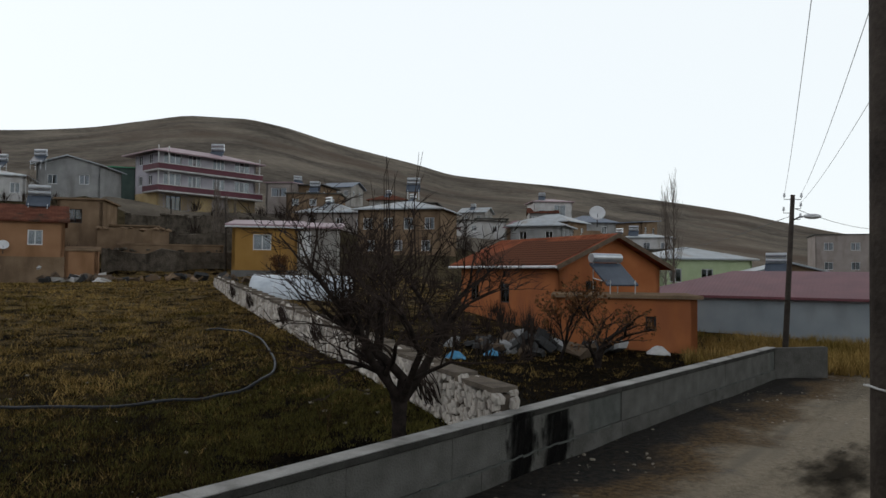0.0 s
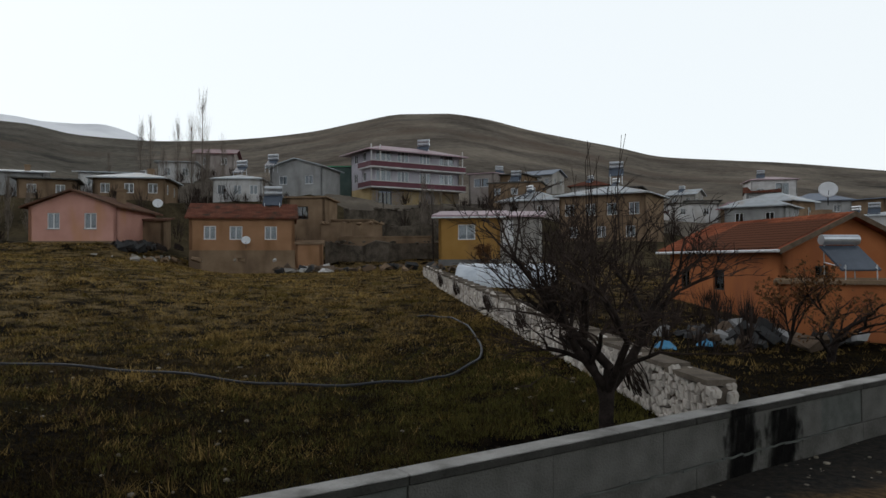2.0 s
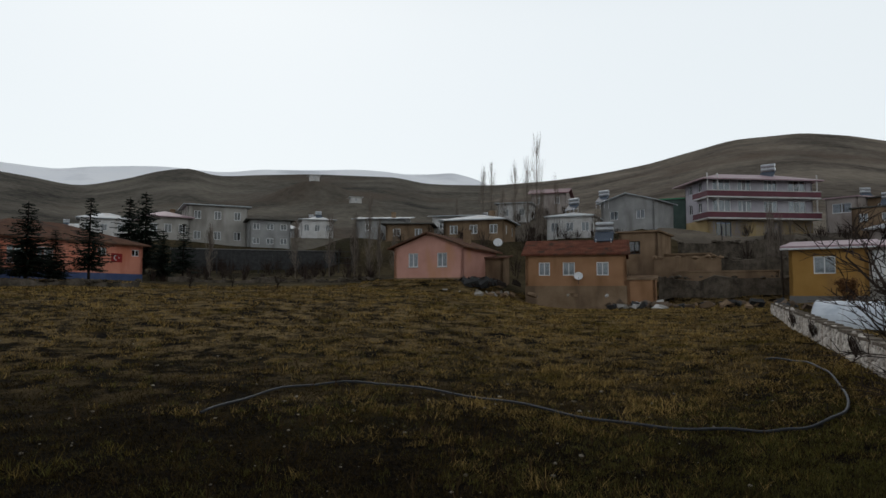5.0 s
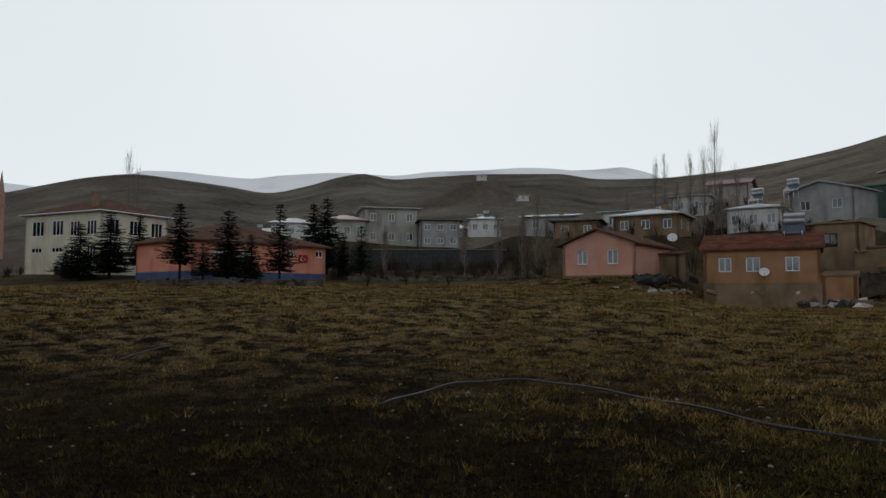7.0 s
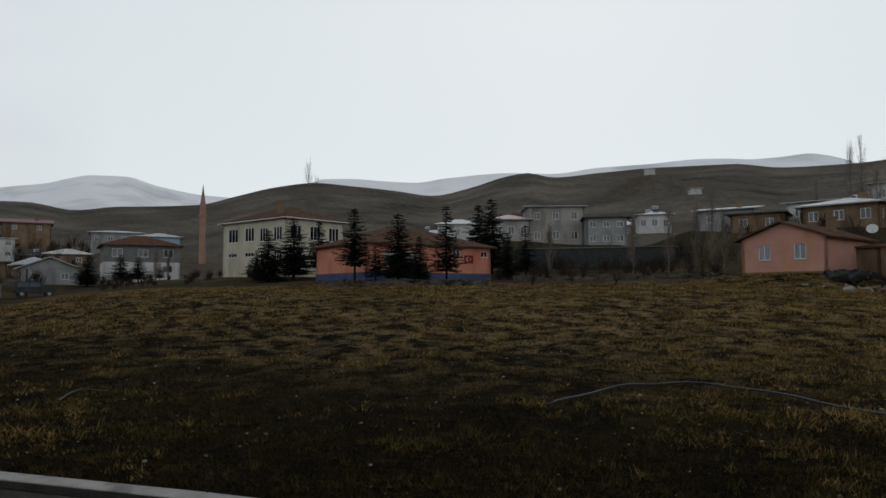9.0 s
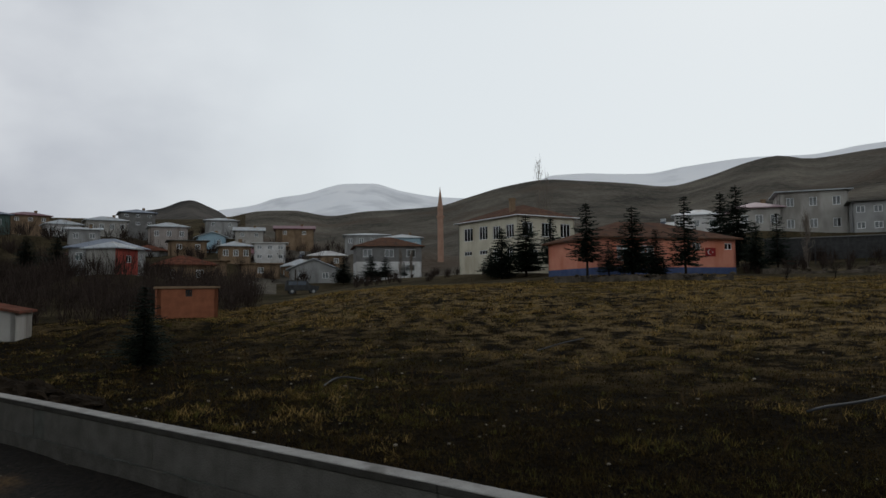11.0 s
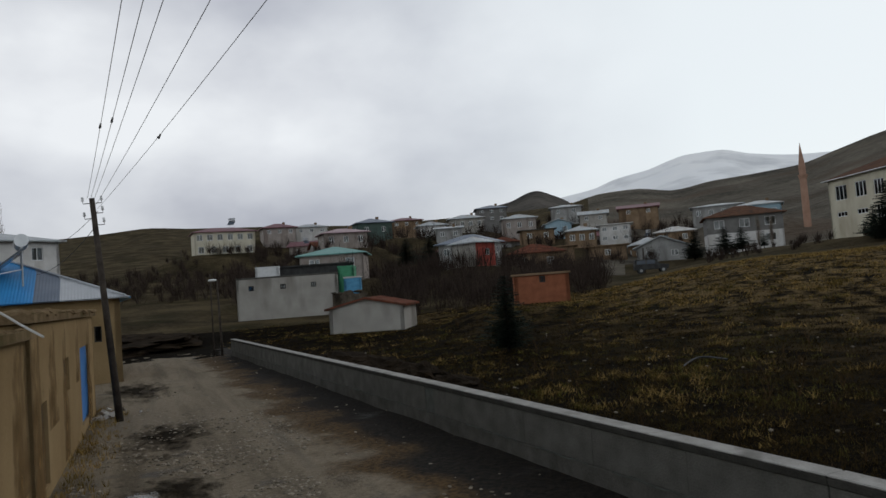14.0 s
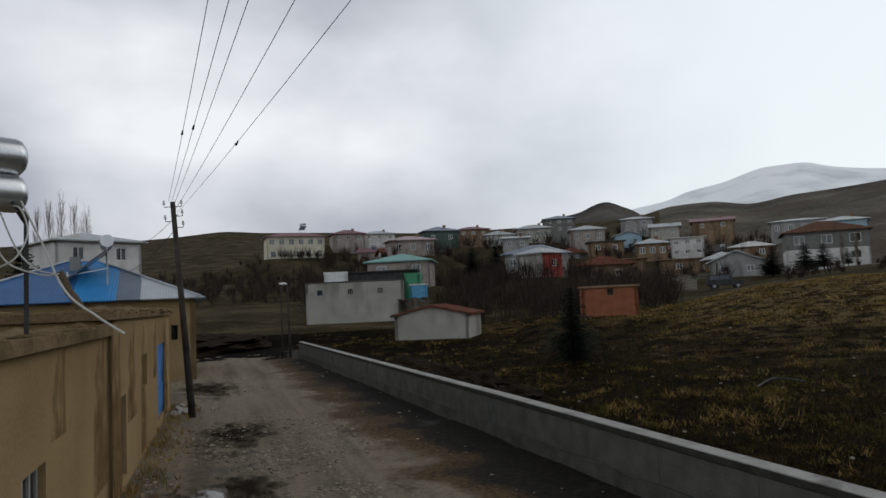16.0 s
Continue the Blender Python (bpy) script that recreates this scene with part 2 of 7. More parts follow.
S("flag_red", (0.22, 0.02, 0.02), (0.28, 0.03, 0.03), 2.0, 0.8, 0.0)
S("minaret_stone", (0.30, 0.18, 0.13), (0.40, 0.25, 0.185), 1.0, 0.9, 0.3)
S("interior", (0.05, 0.045, 0.04), (0.09, 0.08, 0.07), 1.0, 0.95, 0.0)
S("crate_plastic", (0.10, 0.13, 0.10), (0.18, 0.20, 0.16), 3.0, 0.7, 0.0)
M["pane"] = glass("pane", (0.80, 0.83, 0.85))


def shades(m, spec=0.02):
    """A bare node set-up: the nodes, the links, the shader, the object's coordinates, and makers for noise, mix and range."""
    m.use_nodes = True
    n, l = m.node_tree.nodes, m.node_tree.links
    p = n["Principled BSDF"]
    p.inputs["Roughness"].default_value, p.inputs["Specular IOR Level"].default_value = 1.0, spec
    tc = n.new("ShaderNodeTexCoord").outputs["Object"]

    def grain(scale, detail=5, vector=None, rough=0.5):
        t = n.new("ShaderNodeTexNoise")
        t.inputs["Scale"].default_value, t.inputs["Detail"].default_value, t.inputs["Roughness"].default_value = scale, detail, rough
        l.new(vector or tc, t.inputs["Vector"])
        return t.outputs["Fac"]

    def sums(op, a, b, c=None):
        t = n.new("ShaderNodeMath")
        t.operation = op
        for i, v in enumerate((a, b, c)):
            if v is None:
                continue
            if isinstance(v, (int, float)):
                t.inputs[i].default_value = v
            else:
                l.new(v, t.inputs[i])
        return t.outputs[0]

    def span(v, a, b):
        t = n.new("ShaderNodeMapRange")
        t.interpolation_type = "SMOOTHSTEP"
        t.inputs["From Min"].default_value, t.inputs["From Max"].default_value = a, b
        l.new(v, t.inputs["Value"])
        return t.outputs["Result"]

    def blend(f, a, b):
        t = n.new("ShaderNodeMix")
        t.data_type = "RGBA"
        l.new(f, t.inputs["Factor"])
        for key, v in (("A", a), ("B", b)):
            if isinstance(v, tuple):
                t.inputs[key].default_value = (*v, 1)
            else:
                l.new(v, t.inputs[key])
        return t.outputs["Result"]

    def across(direction, shift=0.0):
        t = n.new("ShaderNodeVectorMath")
        t.operation = "DOT_PRODUCT"
        t.inputs[1].default_value = direction
        l.new(tc, t.inputs[0])
        return sums("ADD", t.outputs["Value"], shift)

    def relief(h, strength, dist):
        b = n.new("ShaderNodeBump")
        b.inputs["Strength"].default_value, b.inputs["Distance"].default_value = strength, dist
        l.new(h, b.inputs["Height"])
        l.new(b.outputs["Normal"], p.inputs["Normal"])

    def plane(u, v):
        t = n.new("ShaderNodeCombineXYZ")
        l.new(u, t.inputs[0])
        l.new(v, t.inputs[1])
        return t.outputs[0]
    return l, p, grain, sums, span, blend, across, relief, plane


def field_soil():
    """Bare soil beside the road, its colour also carrying the near field's shade, matted dry grass further up the
    field, moss in patches.
    """
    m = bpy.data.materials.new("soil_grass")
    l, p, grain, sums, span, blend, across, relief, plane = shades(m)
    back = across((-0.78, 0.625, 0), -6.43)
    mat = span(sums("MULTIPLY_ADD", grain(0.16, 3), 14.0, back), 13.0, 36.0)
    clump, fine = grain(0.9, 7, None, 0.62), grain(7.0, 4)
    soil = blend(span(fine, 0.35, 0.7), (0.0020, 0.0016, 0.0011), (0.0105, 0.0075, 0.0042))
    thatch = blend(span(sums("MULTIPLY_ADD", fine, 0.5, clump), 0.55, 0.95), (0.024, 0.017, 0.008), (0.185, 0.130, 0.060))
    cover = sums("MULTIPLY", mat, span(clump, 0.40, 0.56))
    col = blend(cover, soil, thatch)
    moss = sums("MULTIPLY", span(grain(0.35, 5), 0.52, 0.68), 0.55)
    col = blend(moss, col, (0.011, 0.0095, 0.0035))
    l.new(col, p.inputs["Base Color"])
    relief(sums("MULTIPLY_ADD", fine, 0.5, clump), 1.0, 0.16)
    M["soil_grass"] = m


def road_surface():
    """Packed pale gravel with wheel-worn streaks, orange clay and black mud towards the wall."""
    m = bpy.data.materials.new("road_dirt")
    l, p, grain, sums, span, blend, across, relief, plane = shades(m, 0.2)
    off, run = across((0.78, -0.625, 0), 6.43), across((0.625, 0.78, 0))
    wob = sums("MULTIPLY_ADD", grain(0.42, 6, None, 0.62), 4.4, sums("ADD", off, -2.2))
    fine, pebbly = grain(9.0, 5, None, 0.65), grain(38.0, 3)
    streak = grain(1.0, 4, plane(sums("MULTIPLY", run, 0.10), sums("MULTIPLY", off, 1.1)))
    pale = blend(span(sums("MULTIPLY_ADD", fine, 0.6, streak), 0.55, 1.0), (0.100, 0.080, 0.053), (0.250, 0.205, 0.146))
    pale = blend(sums("MULTIPLY", span(pebbly, 0.52, 0.66), 0.45), pale, (0.31, 0.265, 0.20))
    pale = blend(sums("MULTIPLY", span(streak, 0.54, 0.68), 0.55), pale, (0.085, 0.074, 0.058))
    damp = span(grain(0.55, 6, None, 0.6), 0.58, 0.70)
    pale = blend(sums("MULTIPLY", damp, 0.8), pale, (0.050, 0.040, 0.028))
    clay = blend(span(fine, 0.3, 0.7), (0.030, 0.019, 0.008), (0.120, 0.072, 0.028))
    black = blend(span(fine, 0.35, 0.75), (0.006, 0.005, 0.004), (0.030, 0.023, 0.015))
    col = blend(span(wob, 2.2, 3.2), clay, pale)
    col = blend(span(wob, 1.2, 2.1), black, col)
    l.new(col, p.inputs["Base Color"])
    wet = sums("MULTIPLY_ADD", damp, -0.4, 0.95)
    l.new(wet, p.inputs["Roughness"])
    relief(sums("MULTIPLY_ADD", pebbly, 0.25, sums("MULTIPLY_ADD", fine, 0.6, streak)), 1.0, 0.07)
    M["road_dirt"] = m


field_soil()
road_surface()



def faded(name, c1, c2, rough=1.0, inner=0.95, outer=1.35, scale=2.2, flat=False, ragged=2.0):
    """A stain that thins out raggedly towards the edge of its unit-sized patch."""
    m = surface(name, c1, c2, 3.0, rough, 0.3, 20.0)
    n, l = m.node_tree.nodes, m.node_tree.links
    p, out = n["Principled BSDF"], n["Material Output"]
    tc, ns, ln = n.new("ShaderNodeTexCoord"), n.new("ShaderNodeTexNoise"), n.new("ShaderNodeVectorMath")
    mp = n.new("ShaderNodeMapping")
    mp.inputs["Scale"].default_value = (1, 1, 0) if flat else (1, 0, 0.35)
    ns.inputs["Scale"].default_value, ns.inputs["Detail"].default_value = scale, 6
    ln.operation = "LENGTH"
    l.new(tc.outputs["Object"], ns.inputs["Vector"])
    l.new(tc.outputs["Object"], mp.inputs["Vector"])
    l.new(mp.outputs["Vector"], ln.inputs[0])
    add, rng = n.new("ShaderNodeMath"), n.new("ShaderNodeMapRange")
    add.operation = "MULTIPLY_ADD"
    add.inputs[1].default_value = ragged
    l.new(ns.outputs["Fac"], add.inputs[0])
    l.new(ln.outputs["Value"], add.inputs[2])
    rng.inputs["From Min"].default_value, rng.inputs["From Max"].default_value, rng.inputs["To Min"].default_value, rng.inputs["To Max"].default_value = inner, outer, 0.0, 1.0
    l.new(add.outputs[0], rng.inputs["Value"])
    clear, mix = n.new("ShaderNodeBsdfTransparent"), n.new("ShaderNodeMixShader")
    l.new(rng.outputs["Result"], mix.inputs[0])
    l.new(p.outputs[0], mix.inputs[1])
    l.new(clear.outputs[0], mix.inputs[2])
    l.new(mix.outputs[0], out.inputs["Surface"])
    M[name] = m


faded("soot", (0.004, 0.004, 0.004), (0.012, 0.011, 0.010), 1.0, 1.15, 2.0, 2.4)
faded("plaster_stain", (0.165, 0.100, 0.042), (0.240, 0.155, 0.072), 0.95, 0.7, 2.1, 1.6)
faded("pale_mud", (0.115, 0.095, 0.070), (0.230, 0.195, 0.150), 0.95, 1.3, 2.0, 7.0, True, 3.0)
faded("dark_mud", (0.012, 0.010, 0.007), (0.035, 0.027, 0.018), 0.95, 1.3, 2.3, 4.0, True, 2.4)
faded("puddle_mud", (0.025, 0.021, 0.016), (0.05, 0.042, 0.032), 0.15, 1.1, 1.6, 2.4, True)



# ---- builders ----
def polar(az, r, z=0.0):
    """A place at a bearing (degrees, turning left from straight ahead) and a distance from the balcony."""
    a = radians(az)
    return Vector((-math.sin(a) * r, math.cos(a) * r, z))


def height(el, r):
    """The height of what stands at elevation el (degrees) at distance r from the eye."""
    return EYE + r * math.tan(radians(el))


def part(name, bm, material, parent=None, label="", smooth=False):
    me = bpy.data.meshes.new(name)
    bmesh.ops.recalc_face_normals(bm, faces=bm.faces[:])
    bm.to_mesh(me)
    bm.free()
    for m in (material if isinstance(material, (list, tuple)) else [material]):
        me.materials.append(M[m])
    if smooth:
        for p in me.polygons:
            p.use_smooth = True
    ob = new(name, me)
    if parent is not None:
        ob.parent = parent
    if label:
        ob["label"] = label
    return ob


def scatter_mesh(name, verts, faces, material, label, category, parent=None):
    me = bpy.data.meshes.new(name)
    me.from_pydata(verts, [], faces)
    me.materials.append(M[material])
    ob = new(name, me)
    if parent is not None:
        ob.parent = parent
    return tagged(ob, label, category, kind="stuff")


def thing(name, m, label, category, group=""):
    ob = new(name)
    ob.empty_display_size = 0.2
    ob.matrix_world = m
    return tagged(ob, label, category, group)


def box(bm, x0, y0, z0, x1, y1, z1, m=None):
    vs = [Vector((x, y, z)) for z in (z0, z1) for x, y in ((x0, y0), (x1, y0), (x1, y1), (x0, y1))]
    v = [bm.verts.new(m @ p if m else p) for p in vs]
    fs = []
    for f in ((3, 2, 1, 0), (4, 5, 6, 7), (0, 1, 5, 4), (1, 2, 6, 5), (2, 3, 7, 6), (3, 0, 4, 7)):
        fs.append(bm.faces.new([v[i] for i in f]))
    return fs


def tube(bm, pts, r0, r1=None, sides=6, cap=True):
    """A tapered tube along points."""
    r1 = r0 if r1 is None else r1
    pts = [Vector(p) for p in pts]
    rings = []
    for i, p in enumerate(pts):
        way = (pts[min(i + 1, len(pts) - 1)] - pts[max(i - 1, 0)]).normalized()
        a = way.orthogonal().normalized()
        if i and abs(a.dot(last)) < 0.2:
            a = (last - way * last.dot(way)).normalized()
        elif i:
            a = (last - way * last.dot(way)).normalized()
        last = a
        b = way.cross(a)
        r = r0 + (r1 - r0) * i / max(1, len(pts) - 1)
        rings.append([bm.verts.new(p + (a * math.cos(k * math.tau / sides) + b * math.sin(k * math.tau / sides)) * r) for k in range(sides)])
    for q, s in zip(rings, rings[1:]):
        for k in range(sides):
            bm.faces.new((q[k], q[(k + 1) % sides], s[(k + 1) % sides], s[k]))
    if cap and sides > 2:
        bm.faces.new(rings[0][::-1])
        bm.faces.new(rings[-1])


def facade(bm, m, w, h, holes, low=-3.0, thick=0.25, top=None):
    """A wall of width w from low to h with openings (u, z, width, height) that go through it; m takes (u, depth, z) to the house."""
    us = sorted({0.0, w, *[q for o in holes for q in (o[0], o[0] + o[2])]})
    zs = sorted({low, h, *[q for o in holes for q in (o[1], o[1] + o[3])]})

    def solid(i, j):
        if not (0 <= i < len(us) - 1 and 0 <= j < len(zs) - 1):
            return False
        u, z = (us[i] + us[i + 1]) / 2, (zs[j] + zs[j + 1]) / 2
        return not any(o[0] < u < o[0] + o[2] and o[1] < z < o[1] + o[3] for o in holes)

    def quad(*ps):
        bm.faces.new([bm.verts.new(m @ Vector(p)) for p in ps])
    for i in range(len(us) - 1):
        for j in range(len(zs) - 1):
            if not solid(i, j):
                continue
            a, b, c, e = us[i], us[i + 1], zs[j], zs[j + 1]
            quad((a, 0, c), (b, 0, c), (b, 0, e), (a, 0, e))
            quad((a, thick, c), (a, thick, e), (b, thick, e), (b, thick, c))
            if not solid(i - 1, j):
                quad((a, 0, c), (a, 0, e), (a, thick, e), (a, thick, c))
            if not solid(i + 1, j):
                quad((b, 0, c), (b, thick, c), (b, thick, e), (b, 0, e))
            if not solid(i, j - 1):
                quad((a, 0, c), (a, thick, c), (b, thick, c), (b, 0, c))
            if not solid(i, j + 1):
                quad((a, 0, e), (b, 0, e), (b, thick, e), (a, thick, e))


def slab(name, polys, thick, material, parent, label=""):
    """Roof planes as one mesh with thickness downwards."""
    bm = bmesh.new()
    seen = {}

    def vert(p):
        k = tuple(round(c, 4) for c in p)
        if k not in seen:
            seen[k] = bm.verts.new(p)
        return seen[k]
    faces = [bm.faces.new([vert(p) for p in poly]) for poly in polys]
    low = bmesh.ops.extrude_face_region(bm, geom=faces)
    bmesh.ops.translate(bm, vec=(0, 0, -thick), verts=[g for g in low["geom"] if isinstance(g, bmesh.types.BMVert)])
    return part(name, bm, material, parent, label)


def window(parent, m, o, frame_mat="white_pvc", mullion=1, curtain=True, sill=True, bar=0.07):
    """A window in the opening o of a wall face m: frame with mullions, pane, curtain, sill."""
    u, z, w, h = o[:4]
    bm = bmesh.new()
    d0, d1 = 0.08, 0.14
    n = mullion + 1
    gap = (w - bar * (n + 1)) / n
    facade(bm, m @ Matrix.Translation((u, d0, z)), w, h, [(bar + k * (gap + bar), bar, gap, h - 2 * bar) for k in range(n)], 0.0, d1 - d0)
    bmesh.ops.remove_doubles(bm, verts=bm.verts, dist=0.001)
    ob = part("window", bm, frame_mat, parent)
    bm = bmesh.new()
    box(bm, u + bar, d0 + 0.025, z + bar, u + w - bar, d0 + 0.032, z + h - bar, m)
    g = part("pane", bm, "pane", ob)
    g.visible_shadow = False
    if curtain:
        bm = bmesh.new()
        n = 9
        for side in ((0,) if curtain == "full" else (0, 1)):
            a0 = u + bar if not side else u + w * 0.62
            a1 = u + w - bar if curtain == "full" else u + w * 0.38 if not side else u + w - bar
            ps = [(a0 + (a1 - a0) * i / n, (0.17 if curtain == "full" else 0.22) + 0.015 * (i % 2)) for i in range(n + 1)]
            for (a, y0), (b, y1) in zip(ps, ps[1:]):
                bm.faces.new([bm.verts.new(m @ Vector(p)) for p in ((a, y0, z), (b, y1, z), (b, y1, z + h), (a, y0, z + h))])
        part("curtain", bm, "curtain", ob)
    if sill:
        bm = bmesh.new()
        box(bm, u - 0.06, -0.07, z - 0.06, u + w + 0.06, -0.002, z - 0.004, m)
        part("sill", bm, "concrete_cap", ob)
    return ob


def faces_of(w, d):
    """The four faces of a house: front, right, left, back, each as (u along, inwards, z up)."""
    def f(o, u, n):
        return Matrix(((u[0], n[0], 0, o[0]), (u[1], n[1], 0, o[1]), (0, 0, 1, 0), (0, 0, 0, 1)))
    return {"f": (f((-w / 2, 0), (1, 0), (0, 1)), w), "r": (f((w / 2, 0), (0, 1), (-1, 0)), d),
            "l": (f((-w / 2, d), (0, -1), (1, 0)), d), "b": (f((w / 2, d), (-1, 0), (0, -1)), w)}


def roof_polys(kind, w, d, h, rise, o):
    x, y0, y1 = w / 2 + o, -o, d + o
    if kind == "gable_x":
        return [[(-x, y0, h), (x, y0, h), (x, d / 2, h + rise), (-x, d / 2, h + rise)], [(x, y1, h), (-x, y1, h), (-x, d / 2, h + rise), (x, d / 2, h + rise)]]
    if kind == "gable_y":
        return [[(-x, y1, h), (-x, y0, h), (0, y0, h + rise), (0, y1, h + rise)], [(x, y0, h), (x, y1, h), (0, y1, h + rise), (0, y0, h + rise)]]
    if kind == "hip":
        c = max(0.0, min(w, d) / 2)
        if w >= d:
            a, b = (-(w / 2 - c), d / 2, h + rise), (w / 2 - c + 0.01, d / 2, h + rise)
        else:
            a, b = (0, c, h + rise), (0, d - c, h + rise)
            return [[(-x, y0, h), (x, y0, h), a], [(x, y0, h), (x, y1, h), b, a], [(x, y1, h), (-x, y1, h), b], [(-x, y1, h), (-x, y0, h), a, b]]
        return [[(-x, y0, h), (x, y0, h), b, a], [(x, y0, h), (x, y1, h), b], [(x, y1, h), (-x, y1, h), a, b], [(-x, y1, h), (-x, y0, h), a]]
    if kind == "shed":
        return [[(-x, y0, h), (x, y0, h), (x, y1, h + rise), (-x, y1, h + rise)]]
    return [[(-x, y0, h), (x, y0, h), (x, y1, h), (-x, y1, h)]]


def house(name, label, az, r, el, w, d, h, wall="white_paint", roof="flat", roof_mat="grey_metal", rise=1.2, over=0.4, turn=0.0,
          holes=None, doors=None, group="", frame_mat="white_pvc", chimney=None, curtain=True, band=None, mullion=1, low=-5.0, base=None, category="house", sill=False, thick=0.14, m=None, pivot=0.0, clad=(), gutter=()):
    """A house whose front wall's foot has its middle at bearing az, distance r and elevation el, turned by turn from facing the balcony."""
    z = height(el, r) if base is None else base
    ob = thing(name, (m if m is not None else pose(*polar(az, r, z), 0, 0, az + turn)) @ pose(-pivot * w, 0, 0), label, category, group)
    holes, doors = holes or {}, doors or {}
    if m is None and r > 57 and category in ("house", "school"):
        c = ob.matrix_world @ Vector((0, d / 2, 0))
        PADS.append((c.x, c.y, z, max(w, d) * 0.6 + 0.5, max(w, d) * 0.75 + 0.09 * r))
    bm = bmesh.new()
    for key, (m, length) in faces_of(w, d).items():
        facade(bm, m, length, h, [*holes.get(key, []), *doors.get(key, [])], low)
    if roof == "gable_x":
        for x in (-w / 2, w / 2 - 0.25):
            for q in (x, x + 0.25):
                bm.faces.new([bm.verts.new(p) for p in ((q, 0, h), (q, d, h), (q, d / 2, h + rise - thick))])
    if roof == "gable_y":
        for y in (0, 0.25, d - 0.25, d):
            bm.faces.new([bm.verts.new(p) for p in ((-w / 2, y, h), (w / 2, y, h), (0, y, h + rise - thick))])
    if roof == "shed":
        for x in (-w / 2, w / 2 - 0.02):
            bm.faces.new([bm.verts.new(p) for p in ((x, 0, h), (x, d, h), (x, d, h + rise))])
        bm.faces.new([bm.verts.new(p) for p in ((-w / 2, d, h), (w / 2, d, h), (w / 2, d, h + rise), (-w / 2, d, h + rise))])
    part("wall", bm, wall, ob)
    polys = [[(x, y, z + 0.02 + (thick if roof in ("flat", "shed") else 0)) for x, y, z in p] for p in roof_polys(roof, w, d, h, rise, over)]
    slab("roof", polys, thick, roof_mat, ob)
    bm = bmesh.new()
    box(bm, -w / 2 + 0.26, 0.26, -0.3, w / 2 - 0.26, d - 0.26, 0.0)
    part("inner_floor", bm, "interior", ob)
    for key, (m, length) in faces_of(w, d).items():
        for o in holes.get(key, []):
            window(ob, m, o, frame_mat, mullion, curtain, sill)
        for o in doors.get(key, []):
            u, q, ww, hh = o[:4]
            bm = bmesh.new()
            box(bm, u, 0.07, q, u + ww, 0.12, q + hh, m)
            for k in range(2):
                box(bm, u + 0.12, 0.05, q + 0.15 + k * hh * 0.5, u + ww - 0.12, 0.069, q + hh * (0.42 + 0.5 * k), m)
            part("door", bm, o[4] if len(o) > 4 else "old_wood", ob)
        if band:
            bm = bmesh.new()
            box(bm, 0, -0.02, -1.0, length, -0.001, band[1], m)
            part("plinth", bm, band[0], ob)
    for key in gutter:
        fm, length = faces_of(w, d)[key]
        bm = bmesh.new()
        tube(bm, [fm @ Vector((-over, -over - 0.05, h - 0.06)), fm @ Vector((length + over, -over - 0.05, h - 0.06))], 0.07, sides=6)
        part("gutter", bm, "white_enamel", ob, "white metal gutter")
    for key, mt, z0, z1 in clad:
        fm, length = faces_of(w, d)[key]
        bm = bmesh.new()
        facade(bm, fm @ Matrix.Translation((0, -0.022, 0)), length, z1, [o for o in (*holes.get(key, []), *doors.get(key, [])) if o[1] + o[3] <= z1 and o[1] >= z0], z0, 0.02)
        part("cladding", bm, mt, ob)
    if chimney:
        for cx, cy, cz, ch in chimney:
            bm = bmesh.new()
            box(bm, cx - 0.3, cy - 0.3, cz - 0.8, cx + 0.3, cy + 0.3, cz + ch)
            box(bm, cx - 0.38, cy - 0.38, cz + ch - 0.22, cx + 0.38, cy + 0.38, cz + ch - 0.1)
            part("chimney", bm, "mud", ob)
    return ob


def row(n, w, z, ww, hh, start=None, end=None):
    """n openings evenly along a face of length w."""
    a, b = (start if start is not None else 0), (end if end is not None else w)
    gap = (b - a) / n
    return [(a + gap * (i + 0.5) - ww / 2, z, ww, hh) for i in range(n)]


def solar_heater(m, label="grey rooftop solar water heater with two tanks", tanks=2, scale=0.78, panel="solar_glass"):
    ob = thing("solar_heater", m, label, "solar heater", "rooftop solar heaters")
    s = scale
    bm = bmesh.new()
    c = pose(0, 0, 0.5 * s, 38, 0, 0)
    box(bm, -1.0 * s, -0.9 * s, -0.04, 1.0 * s, 0.9 * s, 0.04, c)
    part("panel", bm, panel, ob)
    for k in range(tanks):
        bm = bmesh.new()
        zc = (1.35 + 0.55 * k) * s
        tube(bm, [(-0.95 * s, 0.65 * s, zc), (-0.88 * s, 0.65 * s, zc), (0.88 * s, 0.65 * s, zc), (0.95 * s, 0.65 * s, zc)], 0.24 * s, sides=14)
        part("tank", bm, "zinc", ob, smooth=False)
    for x in (-0.8 * s, 0.8 * s):
        for pts, q in (([(x, 0.65 * s, -0.9), (x, 0.65 * s, (1.3 + 0.55 * (tanks - 1)) * s)], 0.03 * s), ([(x, -0.7 * s, -0.9), (x, -0.7 * s, 0.2 * s)], 0.03 * s), ([(x, -0.7 * s, 0.05 * s), (x, 0.65 * s, 0.3 * s)], 0.025 * s)):
            bm = bmesh.new()
            tube(bm, pts, q)
            part("leg", bm, "zinc", ob)
    return ob


